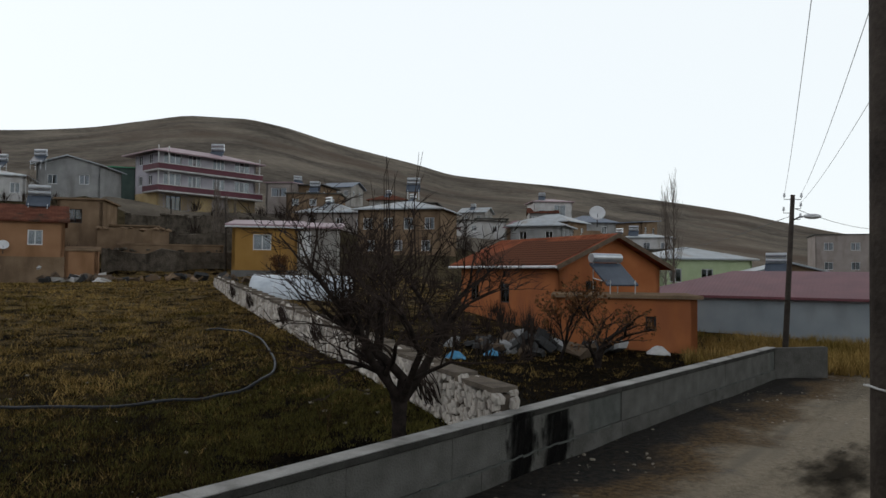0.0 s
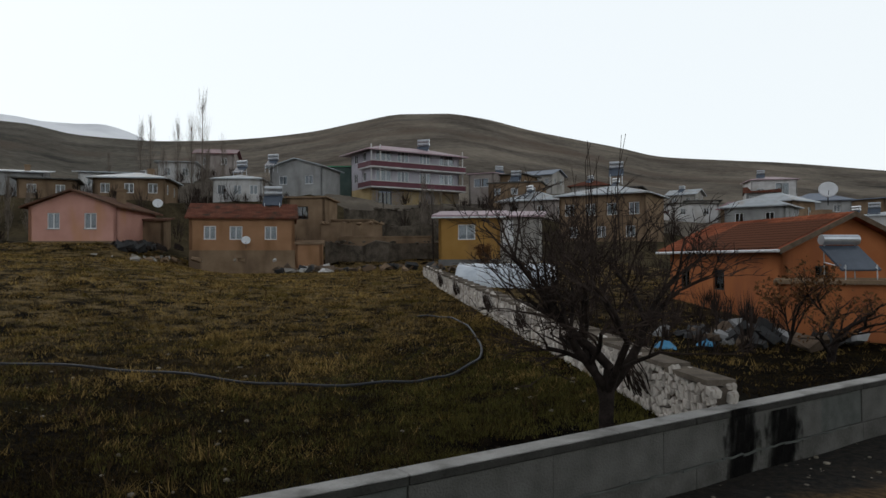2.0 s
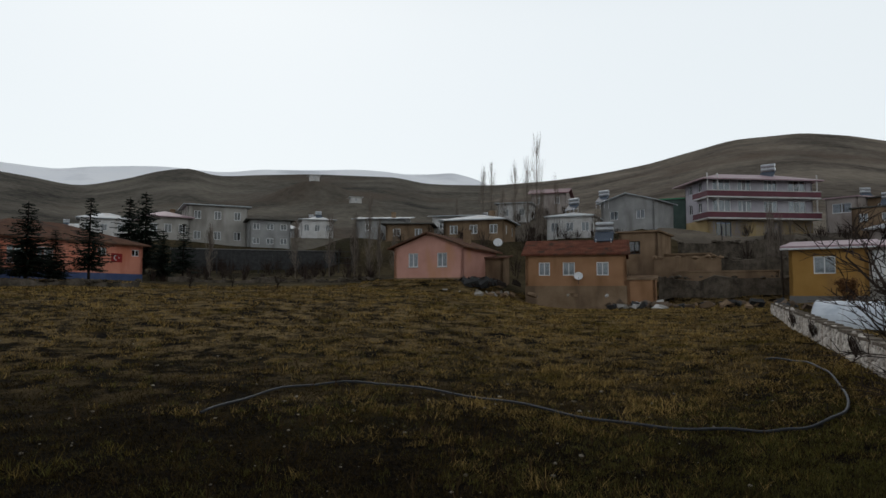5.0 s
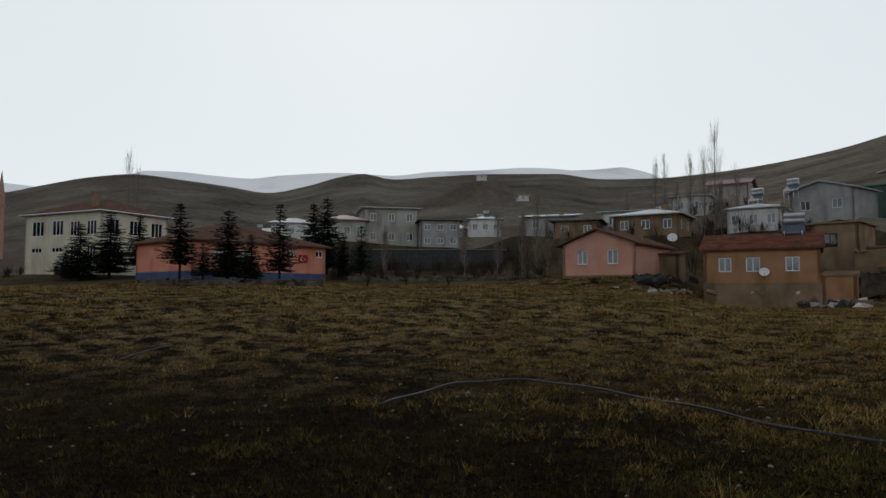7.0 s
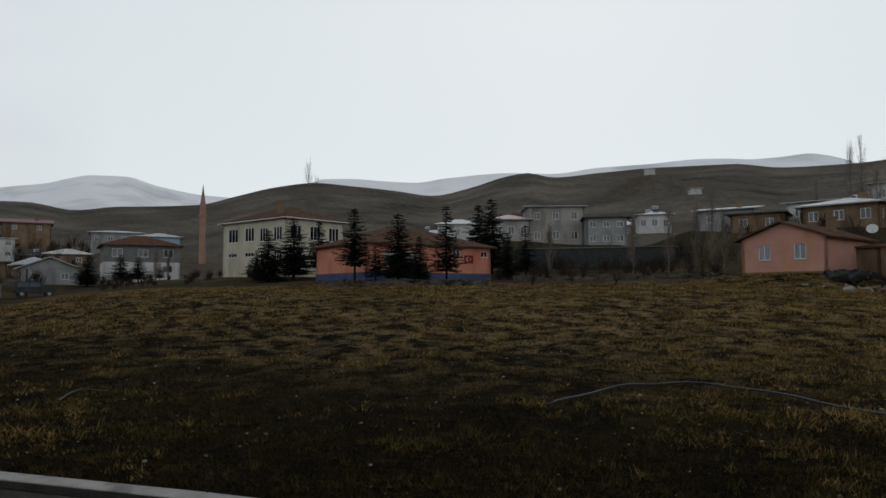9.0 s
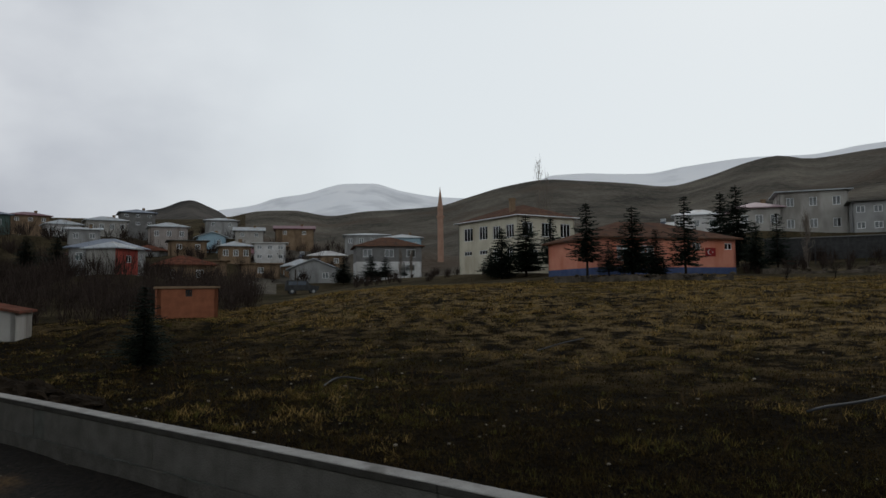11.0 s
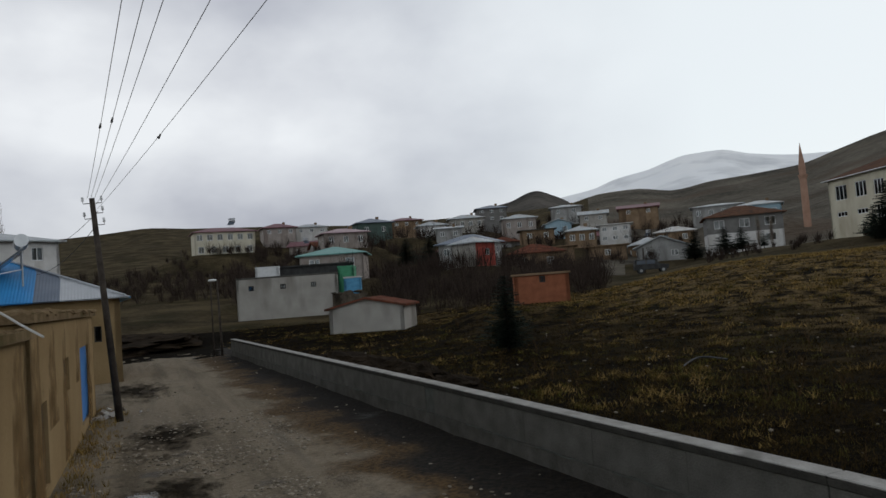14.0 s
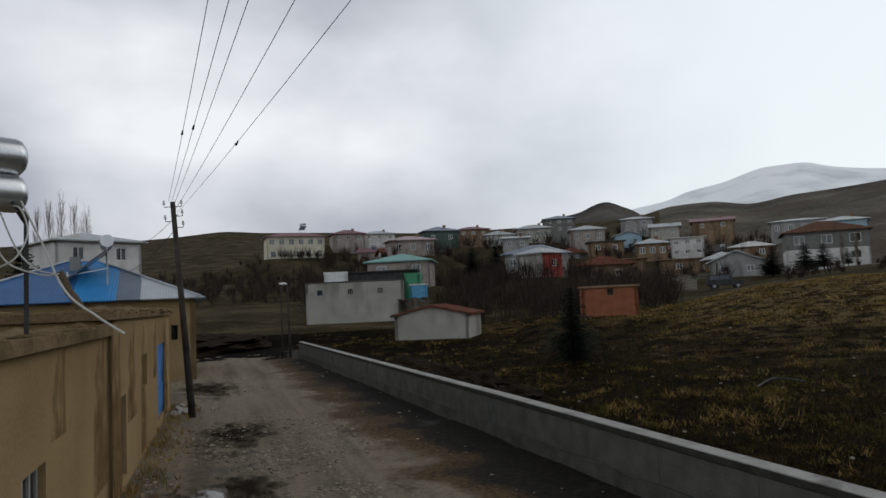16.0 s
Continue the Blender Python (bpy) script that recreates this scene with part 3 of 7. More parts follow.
def dish(m, radius=0.45, label="white satellite dish on a short mast"):
    ob = thing("satellite_dish", m, label, "satellite dish", "satellite dishes")
    bm = bmesh.new()
    rings = []
    for k in range(6):
        q = radius * k / 5
        rings.append([bm.verts.new((q * math.cos(a), 0.22 * radius * (k / 5) ** 2 * -1.0, q * math.sin(a))) for a in [math.tau * j / 20 for j in range(20)]] if k else [bm.verts.new((0, 0, 0))])
    for k in range(1, 6):
        for j in range(20):
            if k == 1:
                bm.faces.new((rings[0][0], rings[1][j], rings[1][(j + 1) % 20]))
            else:
                bm.faces.new((rings[k - 1][j], rings[k][j], rings[k][(j + 1) % 20], rings[k - 1][(j + 1) % 20]))
    g = bmesh.ops.extrude_face_region(bm, geom=bm.faces[:])
    bmesh.ops.translate(bm, vec=(0, 0.02, 0), verts=[v for v in g["geom"] if isinstance(v, bmesh.types.BMVert)])
    bowl = part("bowl", bm, "white_enamel", ob, smooth=True)
    bowl.matrix_local = pose(0, 0, 0, -28, 0, 0)
    bm = bmesh.new()
    tube(bm, [(0, 0, -radius * 0.9), (0, -radius * 0.9, -radius * 0.1)], 0.012)
    part("feed_arm", bm, "dark_frame", ob)
    bm = bmesh.new()
    tube(bm, [(0, 0.05, -radius * 1.7), (0, 0.05, 0)], 0.025)
    part("mast", bm, "dark_frame", ob)
    return ob


# ---- terrain ----
WALL_LINE = [(-32.6, -31.5), (-14.4, -7.8), (-8.2, 0.06), (-2.4, 6.84), (3.58, 14.03), (10.4, 22.0)]


def table(pairs, q):
    """A smooth curve through the pairs that does not overshoot."""
    if q <= pairs[0][0]:
        return pairs[0][1]
    if q >= pairs[-1][0]:
        return pairs[-1][1]
    i = max(k for k in range(len(pairs) - 1) if pairs[k][0] <= q)

    def lean(k):
        if k == 0 or k == len(pairs) - 1:
            return 0.0
        d0 = (pairs[k][1] - pairs[k - 1][1]) / (pairs[k][0] - pairs[k - 1][0])
        d1 = (pairs[k + 1][1] - pairs[k][1]) / (pairs[k + 1][0] - pairs[k][0])
        return 2 * d0 * d1 / (d0 + d1) if d0 * d1 > 0 else 0.0
    (a, u), (b, v) = pairs[i], pairs[i + 1]
    h = b - a
    t = (q - a) / h
    return u * (1 + 2 * t) * (1 - t) ** 2 + lean(i) * h * t * (1 - t) ** 2 + v * t * t * (3 - 2 * t) - lean(i + 1) * h * t * t * (1 - t)


# elevation at which the land 60 m off is seen, and the skyline of the near ridge, by bearing
NEAR_LAND = [(-70, -3.0), (-30, -3.0), (-18, -2.8), (0, -1.4), (10, -0.4), (20, -0.6), (32, -0.9), (40, 0.2), (50, 0.6), (75, 0.55), (92, 0.4), (97, 0.0), (104, -1.2), (112, -2.2), (125, -2.9), (140, -3.0), (170, -3.0)]
SKYLINE = [(-75, 1.0), (-45, 1.6), (-31.4, 2.9), (-26.4, 3.95), (-22.6, 4.9), (-18.5, 5.7), (-14.3, 6.4), (-9.8, 7.1), (-5.3, 7.6), (-0.7, 8.1), (2.1, 8.85), (5.8, 9.7), (9.5, 10.55), (13.1, 11.5), (16.4, 11.95), (19.8, 11.9), (23.3, 11.25), (27.0, 10.4), (31.8, 9.68), (35.6, 9.3), (39.5, 9.1), (44.0, 9.2), (47.5, 9.75), (53.0, 9.85), (57.5, 9.65), (61.0, 9.4), (63.3, 9.85),
           (65, 9.6), (68, 8.7), (71, 8.1), (74, 8.5), (77.5, 8.85), (80.5, 9.05), (84, 8.55), (86.6, 7.85), (89.5, 7.05), (92.5, 6.85), (95.3, 6.7), (98.2, 6.3), (101, 6.7), (103.5, 6.6), (107, 5.9), (112, 5.7), (122, 5.6), (130, 5.85), (136.4, 6.0), (139.4, 6.15), (142, 5.9), (145, 5.6), (156, 5.0), (172, 2.5)]
# how late the slope steepens beyond 60 m, by bearing
SLOPE = [(35, 0.75), (44, 1.1), (60, 1.2), (80, 1.3), (92, 1.8), (99, 1.8), (104, 1.2), (112, 0.75), (140, 0.7)]
RIDGE = 520.0


def wall_side(x, y):
    """Distance behind the line of the roadside wall (minus: on the road's side)."""
    if y < 0.06:
        a, b = Vector(WALL_LINE[0]), Vector(WALL_LINE[2])
    else:
        a, b = Vector(WALL_LINE[2]), Vector(WALL_LINE[5])
    t = (b - a).normalized()
    return t.x * (y - a.y) - t.y * (x - a.x)


PADS = []


def land(x, y):
    z = slope(x, y)
    total, level = 0.0, 0.0
    for px, py, pz, core, reach in PADS:
        dx, dy = x - px, y - py
        if abs(dx) < reach and abs(dy) < reach:
            q = math.hypot(dx, dy)
            if q < reach:
                w = 1.0 if q < core else 1 - (q - core) / (reach - core)
                w = (w * w * (3 - 2 * w)) ** 1.5 + 1e-6
                total += w
                level += w * pz
    if total:
        k = min(1.0, total)
        z = z * (1 - k) + level / total * k
    return z


def slope(x, y):
    r = math.hypot(x, y)
    az = math.degrees(math.atan2(-x, y))
    if az < -110:
        az += 360
    s = wall_side(x, y)
    near = 0.042 * max(0.0, s) if s > 0 else 0.0
    if r < 12:
        return near - 0.02
    behind = az > 175 or az < -80
    e60 = table(NEAR_LAND, az)
    z60 = EYE + 60 * math.tan(radians(e60))
    if r <= 60:
        z = z60 * ((r - 12) / 48) ** 1.3
        t = max(0.0, min(1.0, (r - 25) / 35))
        t = t * t * (3 - 2 * t)
        z = near * (1 - t) + z60 * t if s > 0 else max(-0.02, z60) * t
    elif r <= RIDGE:
        t = (math.log(r / 60) / math.log(RIDGE / 60)) ** table(SLOPE, az)
        z = EYE + r * math.tan(radians(e60 + (table(SKYLINE, az) - e60) * t))
        z += 0.010 * (r - 60) * (noise.noise((x * 0.012, y * 0.012, 0.3)) + 0.4 * noise.noise((x * 0.05, y * 0.05, 3.3))) * math.sin(math.pi * (r - 60) / (RIDGE - 60))
    else:
        z = EYE + RIDGE * math.tan(radians(table(SKYLINE, az))) - 0.16 * (r - RIDGE)
        z = max(z, -60)
    if s > 0.6 and r < 60:
        ax, ay, bx, by = 1.04, 11.45, -14.37, 44.75
        t = max(0.0, min(1.0, ((x - ax) * (bx - ax) + (y - ay) * (by - ay)) / ((bx - ax) ** 2 + (by - ay) ** 2)))
        k = max(0.0, 1 - math.hypot(x - ax - t * (bx - ax), y - ay - t * (by - ay)) / 5.0)
        k = k * k * (3 - 2 * k)
        z = max(z, z * (1 - k) + (0.50 + 1.55 * t) * k)
    if 7 < r < 70:
        z += 0.05 * noise.noise((x * 0.35, y * 0.35, 0.7)) * min(1, (r - 7) / 8) * (1 if s > 0 else 0.2)
    return z - 0.02


def build_ground():
    azs = [float(a) for a in np.arange(-80, 176, 0.8)] + [float(a) for a in range(182, 280, 6)]
    rs = [0.0, 2, 4, 6, 7, 8, 9] + [9 * 1.042 ** k for k in range(1, 100)] + [700, 1000, 1800, 3500]
    bm = bmesh.new()
    rows = []
    for r in rs[1:]:
        rows.append([bm.verts.new((*polar(a, r).xy, land(*polar(a, r).xy))) for a in azs])
    c = bm.verts.new((0, 0, land(0, 0)))
    n = len(azs)
    for j in range(n):
        f = bm.faces.new((c, rows[0][j], rows[0][(j + 1) % n]))
    for i, (p, q) in enumerate(zip(rows, rows[1:])):
        for j in range(n):
            f = bm.faces.new((p[j], q[j], q[(j + 1) % n], p[(j + 1) % n]))
            near = rs[i + 1] < 64
            f.material_index = 0 if near else 2 if rs[i + 1] < 92 or (36 < azs[j] <= 102 and rs[i + 1] < 110) or azs[j] > 104 else 3 if azs[j] < 38 + 7 * noise.noise((rs[i + 1] * 0.02, 0.0, 1.0)) else 1
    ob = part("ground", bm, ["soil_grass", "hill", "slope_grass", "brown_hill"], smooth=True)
    tagged(ob, "dark soil field with dry grass rising to bare brown hills", "ground", kind="structure")




def mountain(name, label, material, dist, profile, depth, rough):
    """A far range with a skyline by bearing."""
    bm = bmesh.new()
    a0, a1 = profile[0][0], profile[-1][0]
    azs = np.arange(a0, a1 + 0.01, 0.3)
    rows = []
    for k in range(14):
        t = k / 13
        r = dist * (1 - 0.45 * (1 - t))
        line = []
        for a in azs:
            e = table(profile, a)
            p = polar(a, r)
            n = noise.fractal((p.x * rough, p.y * rough, 1.7), 1.0, 2.0, 5)
            el = e * (0.35 + 0.65 * t ** 0.8) + n * 0.3 * t * (1.0 - t)
            line.append(bm.verts.new((p.x, p.y, height(el, r))))
        rows.append(line)
    for p, q in zip(rows, rows[1:]):
        for j in range(len(azs) - 1):
            bm.faces.new((p[j], p[j + 1], q[j + 1], q[j]))
    tagged(part(name, bm, material, smooth=True), label, "mountain", kind="structure")


mountain("backdrop_snow_mountain", "snow-covered mountain range under low cloud", "snow_hill", 2900, [(83, 5.0), (86.6, 7.5), (89.4, 7.7), (92.4, 8.2), (94.8, 8.8), (97, 8.75), (98.2, 8.5), (100, 7.95), (102.5, 7.5), (104.3, 6.9), (107, 6.45), (109, 6.0), (112, 4.5)], 600, 0.0012)
mountain("backdrop_snow_ridge", "snow-patched ridge behind the bare hills", "snow_hill", 1900, [(36, 6.0), (39, 8.8), (41, 9.7), (42.5, 10.0), (44.5, 9.9), (46, 9.9), (48, 10.1), (50.2, 10.2), (53.7, 10.05), (57.5, 9.95), (61, 9.6), (64.9, 9.75), (69.8, 9.4), (72.5, 9.05), (75, 9.15), (77.6, 9.3), (79.8, 9.25), (82, 8.4), (88, 5.0)], 500, 0.0015)
mountain("backdrop_dark_hill", "dark bare cone-shaped hill", "far_hill", 1300, [(104.8, 4.0), (106.3, 6.05), (107.6, 6.75), (108.9, 7.2), (109.5, 7.1), (111.0, 6.5), (112.5, 6.2), (116, 4.0)], 300, 0.002)



# ---- road, roadside wall, stone wall ----
def along(line, step):
    out = []
    for (x0, y0), (x1, y1) in zip(line, line[1:]):
        n = max(1, int(math.hypot(x1 - x0, y1 - y0) / step))
        out += [(x0 + (x1 - x0) * i / n, y0 + (y1 - y0) * i / n) for i in range(n)]
    return out + [line[-1]]


ROAD_LINE = [(-48, -40), (-41, -39.5), (-34.5, -36.5), (-25, -25), (-10.9, -5.8), (-5.0, 2.2), (0.8, 9.4), (6.8, 16.4), (13.5, 21.5), (24, 25), (60, 30)]


def road_z(x, y):
    return 0.10 + 0.05 * noise.noise((x * 0.5, y * 0.5, 2.0)) + 0.02 * noise.noise((x * 2.5, y * 2.5, 5.0))


def strip(name, label, line, half0, half1, z, material, cols=22, wob=0.0, crown=0.0, edge=False):
    pts = [Vector(p) for p in along(line, 0.7)]
    bm = bmesh.new()
    rows = []
    for i, p in enumerate(pts):
        t = (pts[min(i + 2, len(pts) - 1)] - pts[max(0, i - 2)]).normalized()
        nrm = Vector((-t.y, t.x))
        rowv = []
        for k in range(cols + 1):
            u = k / cols
            q = p + nrm * (half0 + (half1 - half0) * u + (wob * noise.noise((p.x * 0.4, p.y * 0.4, k * 9.0)) if k in (0, cols) else 0))
            zz = z - 0.10 + road_z(q.x, q.y) - (0.16 if edge and k in (0, cols) else 0)
            rowv.append(bm.verts.new((q.x, q.y, zz)))
        rows.append(rowv)
    for a, b in zip(rows, rows[1:]):
        for k in range(cols):
            bm.faces.new((a[k], a[k + 1], b[k + 1], b[k]))
    return tagged(part(name, bm, material, smooth=True), label, "road", kind="structure")


strip("road", "wet unpaved village road of packed brown dirt and gravel", ROAD_LINE, -7.6, 2.3, 0.10, "road_dirt", 34)
def patch(name, label, az, el, w, l, turn, material, z):
    """A flat irregular patch on the road."""
    p = polar(az, (EYE - 0.1) / math.tan(radians(-el))) if el is not None else az
    m = pose(p.x, p.y, 0, 0, 0, turn) @ Matrix.Diagonal((w, l, 1, 1))
    bm = bmesh.new()
    n = 16
    g = []
    for i in range(n + 1):
        line = []
        for j in range(n + 1):
            q = m @ Vector((-1.5 + 3 * i / n, -1.5 + 3 * j / n, 0))
            line.append(bm.verts.new((-1.5 + 3 * i / n, -1.5 + 3 * j / n, road_z(q.x, q.y) + z)))
        g.append(line)
    for i in range(n):
        for j in range(n):
            bm.faces.new((g[i][j], g[i + 1][j], g[i + 1][j + 1], g[i][j + 1]))
    ob = part(name, bm, material, smooth=True)
    ob.matrix_world = m
    tagged(ob, label, "mud", kind="structure")


def wall_run(line, z, h, thick, name, parent, material, outset=0.0):
    """A straight-sided wall along a line; each panel between joints is a mesh of its own."""
    obs = []
    for (x0, y0), (x1, y1) in zip(line, line[1:]):
        a, b = Vector((x0, y0)), Vector((x1, y1))
        t = (b - a).normalized()
        n = Vector((-t.y, t.x))
        m = Matrix(((t.x, n.x, 0, a.x), (t.y, n.y, 0, a.y), (0, 0, 1, z), (0, 0, 0, 1)))
        bm = bmesh.new()
        box(bm, 0.004, -outset, 0, (b - a).length - 0.004, thick + outset, h, m)
        bmesh.ops.bevel(bm, geom=[e for e in bm.edges], offset=0.012, segments=1, affect="EDGES")
        obs.append(part(name, bm, material, parent))
    return obs


S("stone_mortar", (0.060, 0.048, 0.038), (0.12, 0.098, 0.08), 4.0, 1.0, 0.5, 30.0)
S("mortar_grey", (0.075, 0.078, 0.071), (0.115, 0.119, 0.109), 4.0, 1.0, 0.4, 40.0)
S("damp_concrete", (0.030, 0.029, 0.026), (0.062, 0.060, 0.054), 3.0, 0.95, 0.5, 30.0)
S("block", (0.082, 0.080, 0.072), (0.136, 0.132, 0.121), 2.2, 0.95, 0.6, 34.0, dist=0.03)
road_wall = thing("concrete_wall", Matrix.Identity(4), "long low grey cast-concrete wall with a pale cap", "wall")
road_wall["kind"] = "structure"
panels = along(WALL_LINE, 4.2)
wall_run(panels, -0.35, 0.75, 0.22, "lower_panel", road_wall, "concrete", 0.02)
wall_run(along(WALL_LINE, 5.3), 0.405, 0.578, 0.20, "mortar_core", road_wall, "mortar_grey", -0.012)
# the cap: a thin pale top slab over a darker edge band
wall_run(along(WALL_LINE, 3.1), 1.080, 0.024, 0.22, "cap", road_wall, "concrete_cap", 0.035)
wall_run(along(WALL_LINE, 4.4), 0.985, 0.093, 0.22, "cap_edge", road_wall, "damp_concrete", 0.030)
side_wall = [(10.4, 22.0), (12.4, 22.6)]
wall_run(side_wall, -0.35, 1.42, 0.22, "end_panel", road_wall, "concrete")


def stone_wall(a, b, za, zb, ha, hb):
    """A dry wall of pale rubble, stone by stone, on a mortar core."""
    ob = thing("stone_wall", Matrix.Identity(4), "whitewashed rubble stone wall with a flat coping", "wall")
    ob["kind"] = "structure"
    a, b = Vector(a), Vector(b)
    t = (b - a).normalized()
    n = Vector((-t.y, t.x))
    length = (b - a).length
    rnd = random.Random(5)
    bm = bmesh.new()
    for i in range(24):
        u0, u1 = length * i / 24, length * (i + 1) / 24
        m = Matrix(((t.x, n.x, 0, a.x), (t.y, n.y, 0, a.y), (0, 0, 1, 0), (0, 0, 0, 1)))
        k = i / 24
        zz = za + (zb - za) * k
        hh = ha + (hb - ha) * k
        box(bm, u0, -0.17, zz - 0.9, u1, 0.17, zz + hh - 0.02, m)
    part("core", bm, "stone_mortar", ob)
    meshes = []
    for q in range(10):
        bm = bmesh.new()
        bmesh.ops.create_cube(bm, size=0.86)
        bmesh.ops.bevel(bm, geom=bm.edges[:], offset=0.13, segments=1, affect="EDGES")
        for v in bm.verts:
            v.co += Vector((rnd.uniform(-1, 1), rnd.uniform(-1, 1), rnd.uniform(-1, 1))) * 0.10
        me = bpy.data.meshes.new("stone")
        bm.to_mesh(me)
        bm.free()
        me.materials.append(M["limestone"])
        meshes.append(me)
    rest = bmesh.new()
    count = 0
    u = 0.0
    while u < length:
        k = u / length
        size = 0.17 + 0.10 * k
        zz, hh = za + (zb - za) * k, ha + (hb - ha) * k
        z = -0.5 - rnd.random() * size
        while z < hh - size * 0.5:
            for side in (-1, 1):
                if side < 0 and u > 2:
                    continue
                sx, sz = size * rnd.uniform(0.75, 1.6), size * rnd.uniform(0.7, 1.3)
                p = a + t * (u + rnd.uniform(-0.06, 0.06)) + n * side * 0.16
                m = Matrix.Translation((p.x, p.y, zz + z + sz / 2 + rnd.uniform(-0.03, 0.03))) @ Matrix.Rotation(math.atan2(t.y, t.x), 4, "Z") @ Matrix.Rotation(rnd.uniform(-0.6, 0.6), 4, "Y") @ Matrix.Diagonal((sx, rnd.uniform(0.12, 0.2), sz, 1))
                me = rnd.choice(meshes)
                if count < 300:
                    s = new("stone", me)
                    s.matrix_world = m
                    s.parent = ob
                else:
                    before = len(rest.verts)
                    rest.from_mesh(me)
                    rest.verts.ensure_lookup_table()
                    bmesh.ops.transform(rest, matrix=m, verts=rest.verts[before:])
                count += 1
            z += size * 0.85
        u += size * 1.02
    tagged(part("far_stones", rest, "limestone", ob), kind="stuff")
    for i in range(26):
        u0, u1 = length * i / 26, length * (i + 1) / 26
        k = (i + 0.5) / 26
        bm = bmesh.new()
        zz = za + (zb - za) * k + ha + (hb - ha) * k
        m = Matrix(((t.x, n.x, 0, a.x), (t.y, n.y, 0, a.y), (0, 0, 1, 0), (0, 0, 0, 1)))
        box(bm, u0 + 0.02, -0.24, zz - 0.02 + rnd.uniform(-0.02, 0.02), u1, 0.24, zz + 0.07, m)
        part("coping", bm, "mortar", ob)


stone_wall(polar(-5.2, 11.5).xy, polar(17.8, 47).xy, 0.5, 2.05, 0.86, 0.82)

# ---- houses, from the right of the first view round to the left ----
house("shed", "long low shed with blue-grey rendered wall and maroon metal roof", -27.5, 40, -4.35, 17.5, 9, 2.0, "blue_grey_plaster", "hip", "maroon_metal", 1.35, 0.35, turn=-4, category="shed")
house("house", "low rendered house with a pale grey metal gable roof", -26.5, 62, -1.9, 8.5, 9, 2.0, "mud", "gable_y", "grey_metal", 1.2, 0.4, turn=12)
solar_heater(pose(*polar(-25.4, 60, height(0.2, 60)), 0, 0, -30))
house("house", "two-storey pale green house with a grey metal hip roof", -20.6, 72, -2.4, 9.4, 9, 4.7, "green_paint", "hip", "grey_metal", 1.25, 0.5, turn=28,
      holes={"f": [(1.0, 2.4, 1.2, 1.3), (4.2, 2.4, 1.2, 1.3), (4.4, 0.2, 0.9, 0.8)], "r": [(1.3, 2.4, 1.2, 1.3), (4.8, 2.4, 1.2, 1.3)]}, curtain=False)
house("house", "white house with a flat pale roof on the slope", -16.2, 115, 1.5, 8, 7, 3.0, "white_paint", "hip", "grey_metal", 0.7, 0.4, holes={"f": row(3, 8, 1.0, 1.1, 1.2)})
solar_heater(pose(*polar(-15.2, 115, height(3.1, 115)), 0, 0, -20))
house("apartment_house", "three-storey rose-grey house on the slope", -30.5, 125, 0.0, 11, 9, 6.6, "rose_paint", "flat", "concrete", 0, 0.2, turn=10, holes={"f": row(3, 11, 4.2, 1.3, 1.2) + row(3, 11, 1.2, 1.2, 1.2)})
house("house", "small white house with a dark porch high on the slope", -8.9, 155, 4.4, 8.5, 7, 4.0, "white_paint", "hip", "rose_metal", 0.9, 0.5, turn=15, holes={"f": [(1, 0.4, 1.4, 1.8), (4.5, 0.5, 2.6, 2.8)]})
solar_heater(pose(*polar(-8.0, 155, height(6.0, 155)), 0, 0, -10))
house("house", "ochre two-storey house with a grey metal hip roof behind the orchard", 3.7, 78, 1.4, 9.6, 8, 5.2, "mud", "hip", "grey_metal", 1.2, 0.6, turn=-18, holes={"f": row(4, 9.6, 2.9, 1.1, 1.3) + row(3, 9.6, 0.5, 1.0, 1.2), "l": row(2, 8, 2.9, 1, 1.2)})
solar_heater(pose(*polar(2.5, 79, height(6.6, 79)), 0, 0, 0))
house("house", "small ochre brick house with a flat roof", 10.6, 100, 4.7, 7.5, 6, 2.7, "mud", "flat", "concrete", 0, 0.25, turn=-10, holes={"f": row(3, 7.5, 1.0, 1.0, 1.0)})
solar_heater(pose(*polar(10.5, 103, height(6.35, 103)), 0, 0, 0))

# orange house with its lower annexe
orange_house = house("house", "bright orange house with a red clay tile gable roof", -9.4, 33.0, 0, 9.0, 6.4, 3.5, "orange_paint", "gable_x", "roof_tile", 1.6, 0.5, turn=-52, base=0.2, pivot=0.5,
      holes={"r": [(1.6, 1.9, 0.7, 0.9)], "f": [(1.0, 1.6, 0.9, 1.0), (4.0, 1.6, 0.9, 1.0)]}, doors={"r": [(0.7, 0.1, 0.8, 1.9, "dark_frame")]}, chimney=[(2.6, 3.6, 4.9, 0.45)], gutter=("f",), frame_mat="dark_frame", curtain=False)
for y0, z0, y1, z1 in ((-0.5, 3.5, 3.2, 5.1), (6.9, 3.5, 3.2, 5.1)):
    bm = bmesh.new()
    ends = [[bm.verts.new((x, y, z + dz)) for x, dz in ((5.005, -0.20), (5.045, -0.20), (5.045, 0.03), (5.005, 0.03))] for y, z in ((y0, z0), (y1, z1))]
    for k in range(4):
        bm.faces.new((ends[0][k], ends[0][(k + 1) % 4], ends[1][(k + 1) % 4], ends[1][k]))
    bm.faces.new(ends[0])
    bm.faces.new(ends[1])
    part("barge_board", bm, "old_wood", orange_house, "weathered brown barge board")
house("annexe", "orange flat-roofed annexe with a small window", -14.6, 29.6, -6.0, 5.6, 4.4, 2.15, "orange_paint", "flat", "mud", 0, 0.2, turn=4, holes={"f": [(3.6, 0.85, 0.42, 0.6)]}, frame_mat="dark_frame", curtain=False, category="annexe")
